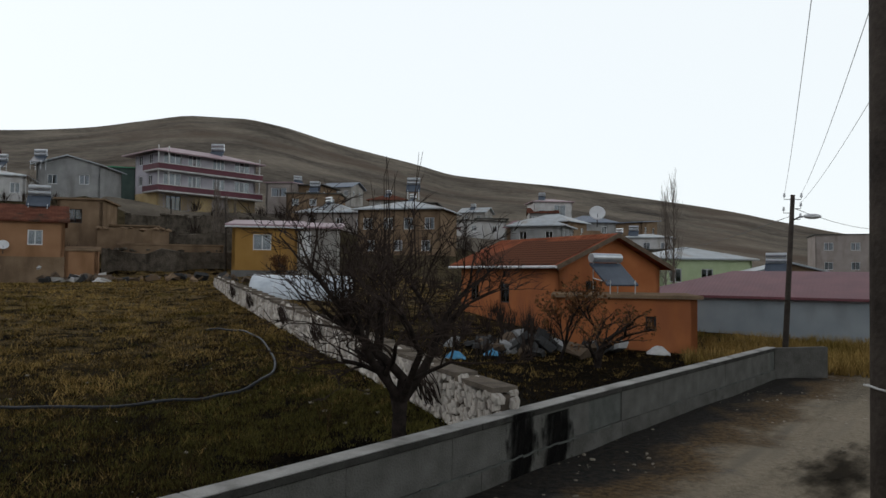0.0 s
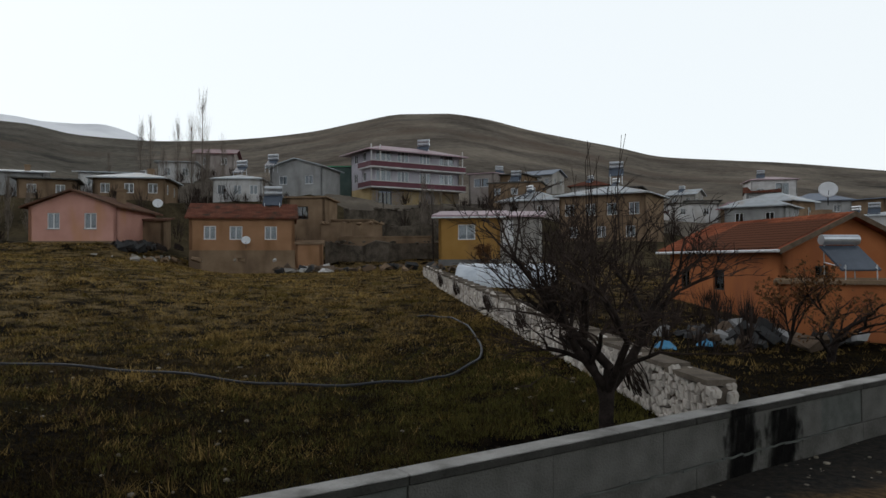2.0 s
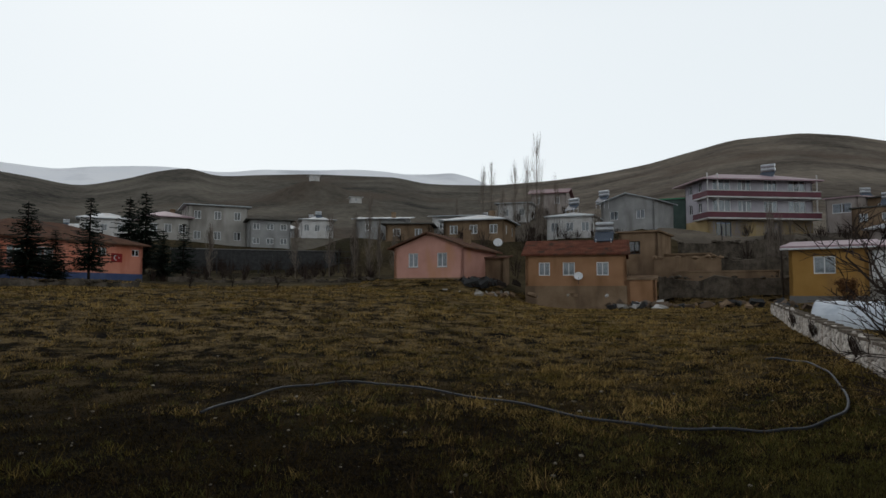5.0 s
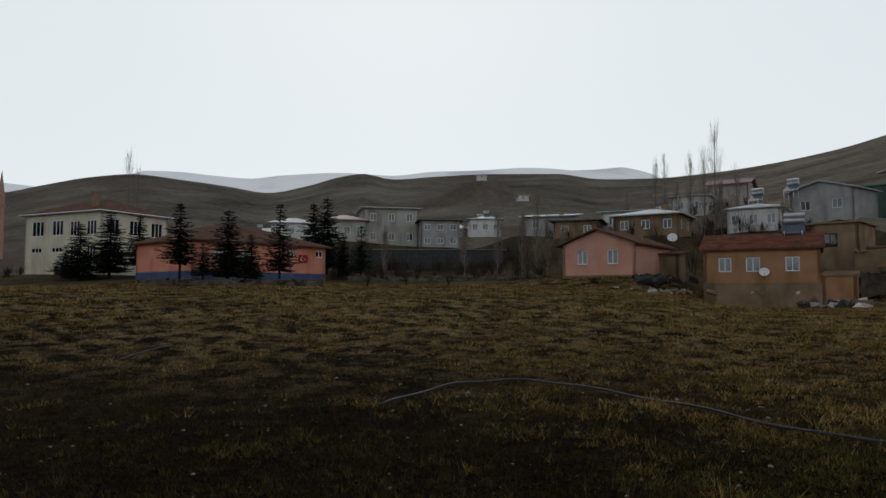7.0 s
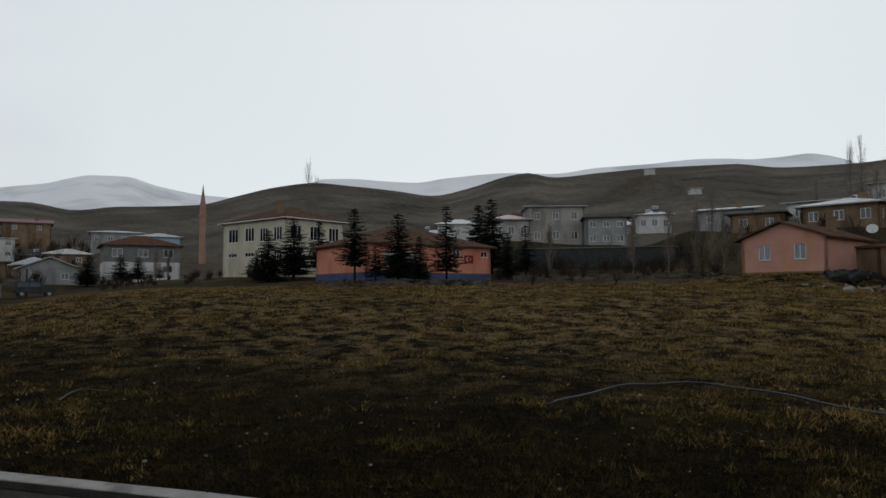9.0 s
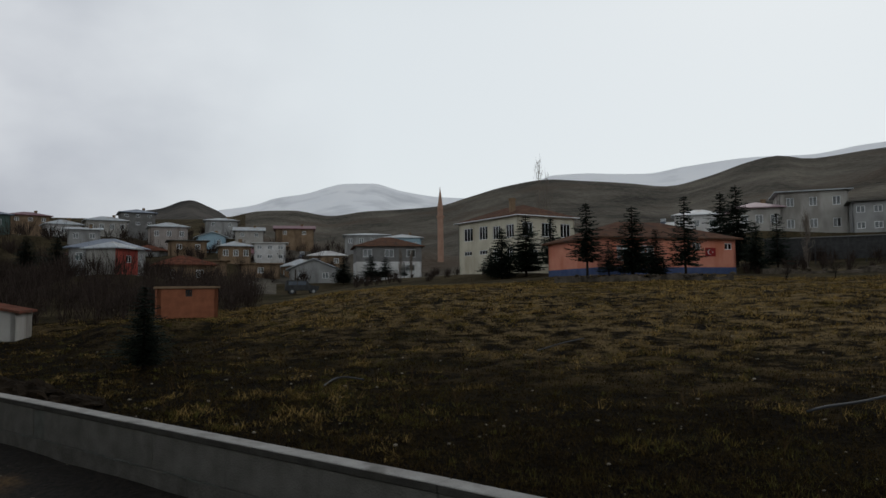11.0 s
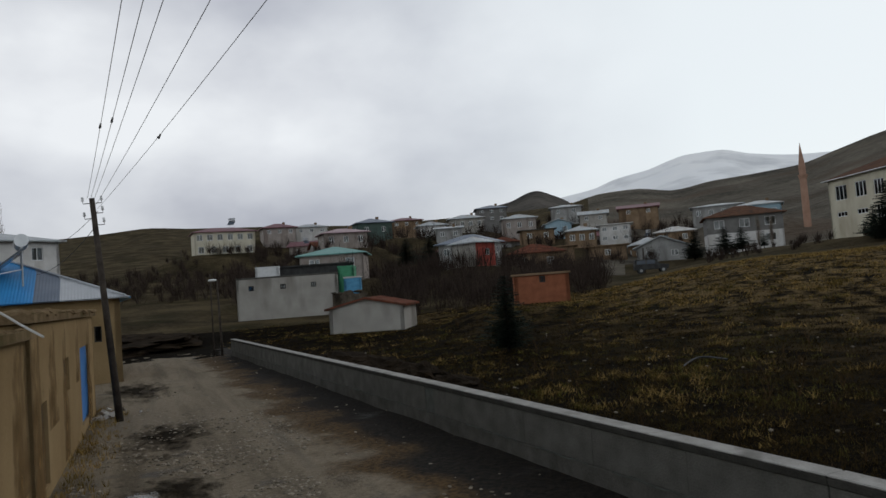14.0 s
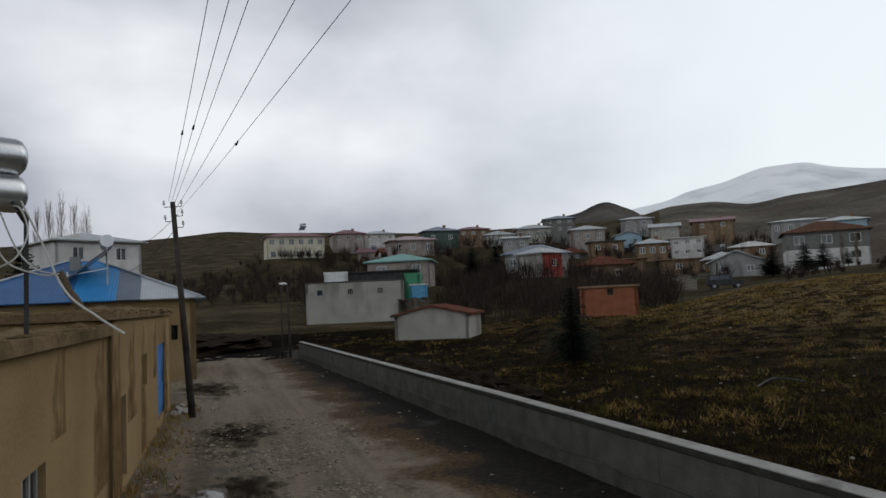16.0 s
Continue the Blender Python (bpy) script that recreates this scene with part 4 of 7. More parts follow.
solar_heater(pose(*polar(-13.7, 31.5, 2.9), 0, 0, -14 + 40), "blue solar heater panel with white tank on steel frame", 1, 0.85)
dish(pose(*polar(-12.4, 38, height(4.9, 38)), 0, 0, -8), 0.42, "large white satellite dish on the chimney")

# yellow house and what stands round it
house("house", "mustard-yellow house with rose metal shed roof and white window", 14.3, 57, -0.25, 5.0, 6, 3.75, "yellow_paint", "shed", "rose_metal", 0.8, 0.5, turn=-4, holes={"f": [(1.6, 1.9, 1.4, 1.25)]}, curtain="full", band=("dark_grey_paint", 0.3), gutter=("f",))
house("house_wing", "whitewashed wing of the yellow house with a glazed door", 10.3, 57.5, -0.25, 3.4, 6, 3.7, "pale_plaster", "shed", "rose_metal", 0.8, 0.45, turn=-4, doors={"f": [(0.4, 1.5, 0.9, 2.0, "white_pvc")]}, category="house")


def tunnel(m, length, width, h):
    ob = thing("greenhouse_tunnel", m, "low greenhouse tunnel covered with cloudy white plastic film", "greenhouse")
    bm = bmesh.new()
    rings = []
    for i in range(13):
        x = length * i / 12
        sag = 0.04 * (i % 2)
        rings.append([bm.verts.new((x, -math.cos(a) * width / 2, max(0, math.sin(a)) ** 0.7 * (h - sag))) for a in [math.pi * k / 12 for k in range(13)]])
    for p, q in zip(rings, rings[1:]):
        for k in range(12):
            bm.faces.new((p[k], p[k + 1], q[k + 1], q[k]))
    bm.faces.new(rings[0])
    bm.faces.new(rings[-1][::-1])
    part("film", bm, "plastic_film", ob)
    for i in range(0, 13, 3):
        bm = bmesh.new()
        x = length * i / 12
        tube(bm, [(x, -math.cos(a) * (width / 2 + 0.02), max(0, math.sin(a)) ** 0.7 * (h + 0.02)) for a in [math.pi * k / 12 for k in range(13)]], 0.02, sides=5)
        part("hoop", bm, "zinc", ob)


tunnel(pose(*polar(15.0, 42, 1.25), 0, 0, 3), 5.6, 3.4, 1.85)

# three-storey building
def three_storey():
    az, r = 18.4, 105
    z = height(4.4, 102)
    PADS.append((*polar(az, r + 5).xy, z, 11, 20))
    w, d, h = 15.4, 6.5, 7.9
    ob = thing("apartment_house", pose(*polar(22.3, 102, z), 0, 0, 22.3 + 27) @ pose(w / 2, 0, 0), "three-storey apartment house with maroon balconies and a rose metal roof", "apartment house")
    holes = {"f": [(0.8, 3.4, 2.6, 2.1), (4.4, 3.4, 2.0, 2.0), (8.2, 3.4, 2.0, 2.0), (11.8, 3.4, 2.6, 2.0), (0.8, 6.3, 2.6, 2.0), (4.4, 6.3, 2.0, 2.0), (8.2, 6.3, 2.0, 2.0), (11.8, 6.3, 2.6, 2.0), (1.2, 0.2, 2.2, 2.2)],
             "l": [(1, 3.8, 1.1, 1.4), (3.8, 3.8, 1.1, 1.4), (1, 6.7, 1.1, 1.4), (3.8, 6.7, 1.1, 1.4)]}
    fc = faces_of(w, d)
    bm = bmesh.new()
    for key, (m, length) in fc.items():
        facade(bm, m, length, h, [o for o in holes.get(key, [])], 2.75)
    part("upper_wall", bm, "lilac_paint", ob, "pale lilac upper storeys")
    bm = bmesh.new()
    for key, (m, length) in fc.items():
        facade(bm, m, length, 2.748, [o for o in holes.get(key, []) if o[1] < 2], -4)
    part("ground_floor_wall", bm, "cream_yellow", ob, "cream-yellow ground floor")
    for key, (m, length) in fc.items():
        for i, o in enumerate(holes.get(key, [])):
            window(ob, m, o, "white_pvc" if o[1] > 2 else "dark_frame", 2 if key == "f" else 1, "full" if key == "f" and o[1] > 2 and i % 4 in (0, 2) else key == "f" and o[1] > 2, False, 0.1)
    for lv in (2.75, 5.65):
        bm = bmesh.new()
        box(bm, -w / 2 - 0.7, -1.5, lv - 0.1, w / 2 + 0.3, -0.004, lv + 0.08)
        box(bm, -w / 2 - 0.7, 0.0, lv - 0.1, -w / 2 - 0.004, d * 0.45, lv + 0.08)
        b = part("balcony", bm, "white_paint", ob, "white balcony slab")
        bm = bmesh.new()
        box(bm, -w / 2 - 0.7, -1.5, lv + 0.1, w / 2 + 0.3, -1.42, lv + 0.82)
        box(bm, -w / 2 - 0.7, -1.4, lv + 0.1, -w / 2 - 0.62, d * 0.45, lv + 0.82)
        box(bm, w / 2 + 0.22, -1.4, lv + 0.1, w / 2 + 0.3, -0.01, lv + 0.82)
        part("parapet", bm, "maroon_panel", b, "maroon balcony parapet")
        bm = bmesh.new()
        box(bm, -w / 2 - 0.76, -1.54, lv + 0.83, w / 2 + 0.34, -1.36, lv + 0.93)
        part("handrail", bm, "white_paint", b)
    for x in (-w / 2 - 0.55, -w / 2 + 0.9, w / 2 - 0.1):
        bm = bmesh.new()
        tube(bm, [(x, -1.2, 2.8), (x, -1.2, 8.9)], 0.09, sides=8)
        part("post", bm, "white_paint", ob)
    slab("roof", [[(x, y, q + 0.3) for x, y, q in p] for p in roof_polys("hip", w + 1.8, d + 2.4, h, 1.35, 0.2)], 0.16, "rose_metal", ob).location = (-0.3, -1.3, 0)


S("cream_yellow", (0.46, 0.34, 0.17), (0.56, 0.43, 0.24), 0.6, 0.9, 0.2)
three_storey()
solar_heater(pose(*polar(18.1, 109, height(8.75, 109)), 0, 0, 0), scale=1.0)
house("house", "rose-grey house beside the apartment house", 13.3, 108, 5.0, 4.0, 7, 3.8, "rose_paint", "shed", "rose_metal", 0.5, 0.3, turn=-20, holes={"f": [(0.8, 1.8, 2.4, 1.3)]})

# brown house with three windows
house("house", "brown rendered house with three white windows and tile roof", 32.4, 58, -1.05, 8.1, 6.5, 4.5, "brown_paint", "gable_x", "old_tile", 1.35, 0.3, turn=-3,
      holes={"f": [(1.1, 2.75, 0.92, 1.08), (3.05, 2.75, 0.98, 1.08), (5.75, 2.75, 0.95, 1.08)]}, band=("mud", 1.9), curtain="full")
solar_heater(pose(*polar(30.1, 61, height(4.4, 61)), 0, 0, 25))
dish(pose(*polar(32.15, 57.6, height(1.6, 57.6)), 0, 0, 32), 0.36)
house("lean_to", "small orange lean-to store beside the brown house", 27.3, 58, -0.7, 2.2, 3, 2.0, "brown_paint", "shed", "mud", 0.3, 0.1, turn=-3, category="shed")
house("mud_house", "old flat-roofed mud-plastered house", 27.5, 68, 1.4, 3.6, 6, 4.3, "mud", "flat", "mud", 0, 0.25, turn=-14, holes={"f": [(0.9, 2.3, 1.1, 1.2)]}, frame_mat="dark_frame", curtain=False)
house("mud_house", "low flat-roofed mud house on the terrace", 24.3, 70, 1.4, 5.0, 5, 2.2, "mud", "flat", "mud", 0, 0.2, turn=-8, holes={"f": [(1.5, 0.8, 0.8, 0.8)]}, frame_mat="dark_frame", curtain=False)
house("terrace_wall", "stepped grey-brown retaining wall of the terrace", 21.2, 64, -0.4, 8.4, 1.0, 2.5, "mud", "flat", "mud", 0, 0.05, turn=-6, category="wall")
house("house", "pale house with a grey metal roof on the slope", 32.8, 92, 4.6, 6.0, 6, 3.0, "white_paint", "hip", "grey_metal", 0.8, 0.4, turn=-12, holes={"f": row(3, 6, 1.0, 1.0, 1.2)})
solar_heater(pose(*polar(32.6, 94, height(6.9, 94)), 0, 0, 0))
house("house", "grey rendered gable house high on the slope", 28.3, 98, 5.4, 7.6, 7, 3.6, "grey_plaster", "gable_y", "grey_metal", 1.2, 0.5, turn=-24, holes={"f": row(2, 7.6, 1.2, 1.2, 1.2)})
solar_heater(pose(*polar(30.2, 97, height(7.5, 97)), 0, 0, 0))
house("house", "house with a dark green sheet-metal terrace roof", 25.2, 112, 6.0, 5.5, 5, 3.0, "teal_paint", "flat", "green_sheet", 0, 0.3, turn=-10)

# pink house
house("house", "pale pink house with brown gable roof and white windows", 44.3, 62, 1.3, 6.7, 9, 2.85, "pink_paint", "gable_y", "brown_tile", 1.4, 0.5, turn=-24,
      holes={"f": [(1.4, 1.15, 0.95, 1.25), (4.2, 1.15, 0.95, 1.25)]}, chimney=[(1.8, 5.0, 4.1, 0.7)], band=("mud", 0.2), sill=True, curtain="full")
dish(pose(*polar(38.6, 64, height(4.35, 64)), 0, 0, 38), 0.42)
house("lean_to", "rough lean-to at the side of the pink house", 39.3, 66, 1.2, 2.6, 4, 2.1, "mud", "shed", "brown_tile", 0.4, 0.3, turn=-10, category="shed")

# village on the slope
VILLAGE = [
    # az, r, el, w, d, h, wall, roof, roof material, rise, turn, storeys, windows
    (40.6, 85, 4.5, 7.5, 7, 2.6, "mud", "hip", "grey_metal", 0.7, -15, 1, 3), (42.3, 100, 5.0, 6.0, 6, 2.6, "white_paint", "shed", "grey_metal", 0.6, -12, 1, 2),
    (37.3, 120, 6.0, 5.5, 6, 3.2, "white_paint", "flat", "grey_metal", 0, -10, 1, 2), (34.5, 130, 7.0, 6.5, 6, 3.0, "rose_paint", "gable_x", "maroon_metal", 0.9, -10, 1, 2),
    (48.2, 105, 4.8, 7.5, 6, 2.6, "grey_plaster", "shed", "grey_metal", 0.7, -10, 1, 2), (46.0, 95, 4.4, 6.0, 6, 2.4, "mud", "flat", "concrete", 0, -8, 1, 2),
    (53.3, 135, 4.7, 6.0, 6, 3.4, "white_paint", "hip", "grey_metal", 0.4, 5, 1, 3), (50.2, 280, 7.5, 4.4, 4, 2.4, "white_paint", "flat", "white_paint", 0, 10, 1, 1),
    (53.6, 330, 9.3, 4.8, 4, 2.2, "white_paint", "flat", "white_paint", 0, 0, 1, 1), (57.0, 108, 3.7, 6.0, 7, 4.3, "grey_plaster", "flat", "concrete", 0, 6, 2, 3),
    (61.0, 112, 3.8, 8.8, 8, 6.2, "pale_plaster", "flat", "grey_metal", 0, 8, 2, 3), (64.6, 110, 4.2, 6.0, 7, 3.5, "pale_plaster", "hip", "rose_metal", 0.8, 10, 1, 3),
    (69.0, 140, 4.3, 8.0, 6, 3.4, "white_paint", "hip", "grey_metal", 0.9, 0, 1, 3), (95.2, 175, 3.6, 11.0, 8, 3.2, "grey_plaster", "hip", "grey_metal", 0.5, 0, 1, 4),
    (92.3, 170, 3.2, 9.0, 8, 3.6, "blue_paint_wall", "hip", "grey_metal", 0.8, 0, 1, 3), (99.5, 112, 0.75, 7.4, 8, 2.2, "grey_plaster", "gable_y", "grey_metal", 1.3, 0, 1, 2),
    (98.4, 150, 2.0, 7.5, 6, 2.6, "mud", "hip", "white_paint", 0.8, 0, 1, 2), (102.9, 150, 2.5, 6.4, 6, 3.8, "white_paint", "flat", "white_paint", 0, 0, 2, 3),
    (105.5, 140, 2.5, 5.6, 6, 3.0, "mud", "hip", "grey_metal", 0.8, 6, 1, 3), (107.3, 165, 3.4, 6.0, 6, 2.9, "blue_paint_wall", "gable_y", "grey_metal", 0.9, 5, 1, 2),
    (110.4, 170, 4.0, 8.0, 7, 3.4, "rose_paint", "hip", "grey_metal", 0.9, 5, 1, 3), (109.0, 150, 3.1, 7.0, 6, 2.5, "mud", "flat", "concrete", 0, 5, 1, 2),
    (114.7, 185, 4.5, 9.0, 7, 3.2, "pale_plaster", "hip", "grey_metal", 0.9, 5, 1, 4), (112.6, 200, 5.0, 8.5, 8, 4.0, "dark_grey_paint", "hip", "slate_metal", 0.9, 5, 2, 3),
    (117.5, 175, 4.2, 7.0, 6, 2.8, "white_paint", "hip", "grey_metal", 0.9, 8, 1, 3), (122.2, 165, 4.5, 8.4, 8, 3.4, "teal_paint", "hip", "slate_metal", 1.0, 15, 1, 2),
    (124.6, 140, 3.8, 8.8, 7, 3.0, "rose_paint", "hip", "rose_metal", 0.8, 12, 1, 3), (129.8, 190, 5.0, 8.5, 7, 2.4, "rose_paint", "hip", "maroon_metal", 1.0, 10, 1, 3),
    (127.3, 200, 5.0, 9.0, 7, 2.2, "white_paint", "hip", "grey_metal", 0.8, 10, 1, 3), (119.6, 205, 5.0, 9.0, 7, 2.4, "mud", "hip", "maroon_metal", 0.8, 10, 1, 3),
    (116.2, 160, 3.8, 6.0, 5, 2.6, "grey_plaster", "shed", "grey_metal", 0.6, 0, 1, 2), (106.6, 210, 5.0, 9.0, 7, 2.6, "grey_plaster", "hip", "grey_metal", 0.7, 0, 1, 2),
    (101.0, 190, 4.4, 10.0, 7, 2.4, "mud", "gable_x", "maroon_metal", 0.8, 0, 1, 2), (104.5, 185, 4.2, 7.0, 6, 2.4, "pale_plaster", "gable_x", "grey_metal", 0.8, 0, 1, 2),
    (103.6, 125, 1.2, 6.5, 6, 2.4, "mud", "flat", "mud", 0, 0, 1, 1), (107.6, 120, 1.4, 6.0, 6, 2.4, "mud", "flat", "mud", 0, 0, 1, 1),
]
LABELS = {"mud": "ochre mud-plastered", "white_paint": "white-painted", "grey_plaster": "grey rendered", "pale_plaster": "pale rendered", "rose_paint": "rose-grey painted", "teal_paint": "dark green painted", "blue_paint_wall": "pale blue painted", "dark_grey_paint": "dark grey painted"}
ROOFS = {"flat": "flat-roofed", "hip": "hip-roofed", "shed": "lean-to roofed", "gable_x": "gable-roofed", "gable_y": "gable-roofed"}
for az, r, el, w, d, h, wall, roof, rm, rise, turn, storeys, nwin in VILLAGE:
    sh = h / storeys
    holes = {"f": sum([row(nwin, w, sh * s + sh * 0.34, 1.0, min(1.25, sh * 0.42)) for s in range(storeys)], []), "r": row(2, d, h - sh * 0.66, 0.9, min(1.2, sh * 0.42)), "l": row(2, d, h - sh * 0.66, 0.9, min(1.2, sh * 0.42))}
    house("village_house", "%s %s village house on the slope" % (LABELS[wall], ROOFS[roof]), az, r, el, w, d, h, wall, roof, rm, rise * 1.35, 0.6, turn, holes, group="village houses", curtain=False, chimney=[(w * 0.2, d * 0.5, h + rise * 0.9, 0.8)] if rise > 0.5 and int(az * 10) % 3 else None)

rnd = random.Random(44)
spots = [(v[0], v[1]) for v in VILLAGE]
tries = 0
while tries < 900 and len(spots) < len(VILLAGE) + 64:
    tries += 1
    zone = rnd.choice([(98, 131, 105, 230), (98, 131, 105, 230), (98, 131, 105, 230), (33, 46, 112, 155), (-18, 12, 90, 170), (52, 72, 120, 190)])
    az, r = rnd.uniform(zone[0], zone[1]), rnd.uniform(zone[2], zone[3])
    p = polar(az, r)
    if any((p - polar(*s)).length < 10.5 for s in spots) or (az > 117 and r < 155):
        continue
    spots.append((az, r))
    el = math.degrees(math.atan2(slope(p.x, p.y) - EYE, r)) + 0.25
    w, h = rnd.uniform(5.5, 9.0), rnd.choice((2.6, 2.8, 3.2, 4.8))
    wall = rnd.choice(("mud", "mud", "grey_plaster", "white_paint", "pale_plaster", "rose_paint"))
    roof = rnd.choice(("hip", "hip", "flat", "gable_x", "shed"))
    rm = rnd.choice(("grey_metal", "grey_metal", "maroon_metal", "old_tile", "brown_tile", "slate_metal"))
    n = rnd.choice((2, 3))
    house("village_house", "%s %s village house on the slope" % (LABELS[wall], ROOFS[roof]), az, r, el, w, 6.5, h, wall, roof, rm if roof != "flat" else "concrete", 1.4 if roof != "shed" else 0.6, 0.6, rnd.uniform(-30, 30),
          {"f": row(n, w, h - 1.9, 1.0, 1.15), "r": row(2, 6.5, h - 1.9, 0.9, 1.1), "l": row(2, 6.5, h - 1.9, 0.9, 1.1)}, group="village houses", curtain=False)
    if rnd.random() < 0.35:
        top = height(el, r) + h + (0.35 if roof == "flat" else 0.75)
        q = polar(az, r + 1.8)
        solar_heater(pose(q.x, q.y, top, 0, 0, az + rnd.uniform(-60, 60)), scale=0.7)

# pink school with a blue plinth
house("school", "long salmon-pink schoolhouse with blue plinth and brown hip roof", 76.5, 67, 1.15, 15.5, 10.5, 3.6, "school_pink", "hip", "brown_tile", 2.0, 0.55, turn=30, pivot=-0.5,
      holes={"f": [(2.0, 1.35, 1.5, 1.5), (4.6, 1.35, 1.5, 1.5), (10.4, 2.5, 1.0, 0.65), (14.2, 2.5, 0.9, 0.65)]}, band=("blue_band", 0.75), category="school")
# closed walls coloured dark for the shade of the shed's open front
house("open_shed", "long dark open-fronted shed below the grey houses", 58.0, 95, 2.35, 21, 3, 2.0, "dark_frame", "flat", "dark_grey_paint", 0, 0.2, turn=2, category="shed")
# white two-storey school
cream_school = house("school", "cream two-storey school with white windows and brown hip roof", 82.85, 88, 1.4, 9.4, 13.5, 7.35, "cream_paint", "hip", "brown_tile", 2.0, 0.5, turn=38, pivot=-0.5,
      holes={"l": row(2, 13.5, 4.6, 1.7, 1.7, 7.5, 13.2) + row(2, 13.5, 1.6, 1.5, 1.8, 7.5, 13.2) + [(4.9, 4.7, 2.0, 1.8), (1.2, 4.7, 2.2, 1.8), (4.9, 2.7, 1.9, 0.6), (1.2, 2.7, 1.9, 0.6)], "f": row(3, 9.4, 4.7, 1.7, 1.8) + row(2, 9.4, 1.4, 1.6, 1.6)}, category="school", gutter=("l", "f"), curtain="full", mullion=2, chimney=[(-3.1, 3.2, 8.3, 1.6)])
house("house", "two-storey house, dark grey above white, brown hip roof", 93.4, 125, 0.9, 11.6, 10, 6.2, "white_paint", "hip", "brown_tile", 1.9, 0.6, turn=6,
      holes={"f": row(3, 11.6, 4.2, 1.6, 1.4) + [(3.0, 0.3, 1.6, 1.2), (8.8, 1.7, 1.6, 1.2)]}, curtain=False, clad=[("f", "dark_grey_paint", 3.4, 6.2), ("l", "dark_grey_paint", 3.4, 6.2), ("r", "dark_grey_paint", 3.4, 6.2)])

# minaret
def minaret(m, h):
    ob = thing("minaret", m, "slender reddish stone minaret with a pointed cap", "minaret")
    bm = bmesh.new()
    tube(bm, [(0, 0, -12), (0, 0, h * 0.72)], 0.80, 0.64, 16)
    part("shaft", bm, "minaret_stone", ob)
    bm = bmesh.new()
    tube(bm, [(0, 0, h * 0.60), (0, 0, h * 0.62), (0, 0, h * 0.645)], 0.70, 0.95, 16)
    part("gallery", bm, "minaret_stone", ob)
    bm = bmesh.new()
    tube(bm, [(0, 0, h * 0.72), (0, 0, h)], 0.68, 0.03, 16)
    part("cap", bm, "minaret_stone", ob)


minaret(pose(*polar(89.2, 160, height(1.9, 160))), 18.6)

# beyond the field's left end
house("shed", "red hollow-brick shed with a small window and a flat roof", 109.0, 48, -2.35, 3.7, 3.5, 2.3, "brick_red", "flat", "mud", 0, 0.12, turn=4, holes={"f": [(1.7, 1.8, 0.4, 0.45)]}, frame_mat="dark_frame", curtain=False, category="shed")
house("garage", "pale rendered garage with a low red gable roof", 123.4, 49, -3.15, 5.3, 5, 1.75, "pale_plaster", "gable_y", "old_tile", 0.65, 0.25, turn=-14, category="garage")
house("house", "unfinished pale concrete house shell with three small windows", 129.5, 74, -1.5, 10.2, 8, 4.2, "pale_plaster", "flat", "concrete", 0, 0.05, turn=-6, holes={"f": [(1.2, 3.0, 0.55, 0.5), (4.4, 3.0, 0.55, 0.5), (7.5, 3.0, 0.55, 0.5)]}, frame_mat="dark_frame", curtain=False)
house("shelter", "dark flat shelter with green sheet sides on the roof", 127.4, 78, 1.8, 8.0, 4, 0.95, "dark_frame", "flat", "dark_frame", 0, 0.3, turn=-6, category="shelter", low=-0.3)
house("green_shed", "green sheet-metal shed beside the concrete shell", 124.8, 76.5, 1.3, 1.7, 3, 1.2, "green_sheet", "flat", "green_sheet", 0, 0.05, turn=-6, category="shed", low=-2.5)
house("container", "blue box container with a pale lid", 124.35, 73, 0.2, 1.7, 1.5, 1.4, "blue_tarp", "flat", "white_paint", 0, 0.06, turn=-6, category="container", low=-0.3)
house("water_tank_box", "white plastic tank on the concrete shell's roof", 131.0, 75.5, 1.85, 2.4, 1.5, 0.9, "white_enamel", "flat", "white_enamel", 0, 0.02, turn=-6, low=-0.2, category="tank")
house("house", "peach house with a teal metal hip roof", 125.9, 96, 1.2, 8.6, 8, 3.6, "rose_paint", "hip", "teal_metal", 1.2, 0.5, turn=-8, holes={"f": [(1.3, 1.8, 1.4, 1.2), (6.2, 1.8, 1.2, 1.2)]})
house("house", "house with one red wall and a pale hip roof", 114.1, 94, 1.5, 4.2, 4.2, 3.3, "pale_plaster", "hip", "grey_metal", 0.9, 0.5, turn=-38, pivot=0.5, holes={"r": [(2.0, 1.5, 1.0, 0.9)]}, clad=[("r", "red_paint", 0.0, 3.3)])
house("house", "long cream two-storey house with a maroon roof on the far slope", 134.0, 170, 3.8, 13.6, 8, 5.4, "cream_paint", "hip", "maroon_metal", 1.3, 0.5, turn=8, holes={"f": row(6, 13.6, 3.4, 1.3, 1.4) + row(5, 13.6, 0.5, 1.3, 1.5)}, curtain=False)
solar_heater(pose(*polar(133.5, 170, height(6.1, 170)), 0, 0, 110))
house("house", "large pale three-storey house with a grey hip roof", 148.3, 72, 1.2, 7.8, 8, 5.4, "white_paint", "hip", "grey_metal", 1.1, 0.5, turn=24, holes={"f": row(2, 7.8, 3.6, 1.0, 1.2) + row(2, 7.8, 0.8, 1.0, 1.2), "r": row(2, 8, 3.6, 1.0, 1.2)})

PADS.append((*polar(109, 46).xy, height(-1.95, 46), 3.5, 9))
PADS.append((*polar(123.4, 51).xy, height(-3.15, 49), 4.5, 9))
build_ground()


def ground_at(az, el):
    """Where the line of sight at that bearing and elevation meets the land."""
    r = 6.0
    while r < 200 and height(el, r) > land(*polar(az, r).xy):
        r += 0.1
    return Vector((*polar(az, r).xy, land(*polar(az, r).xy)))


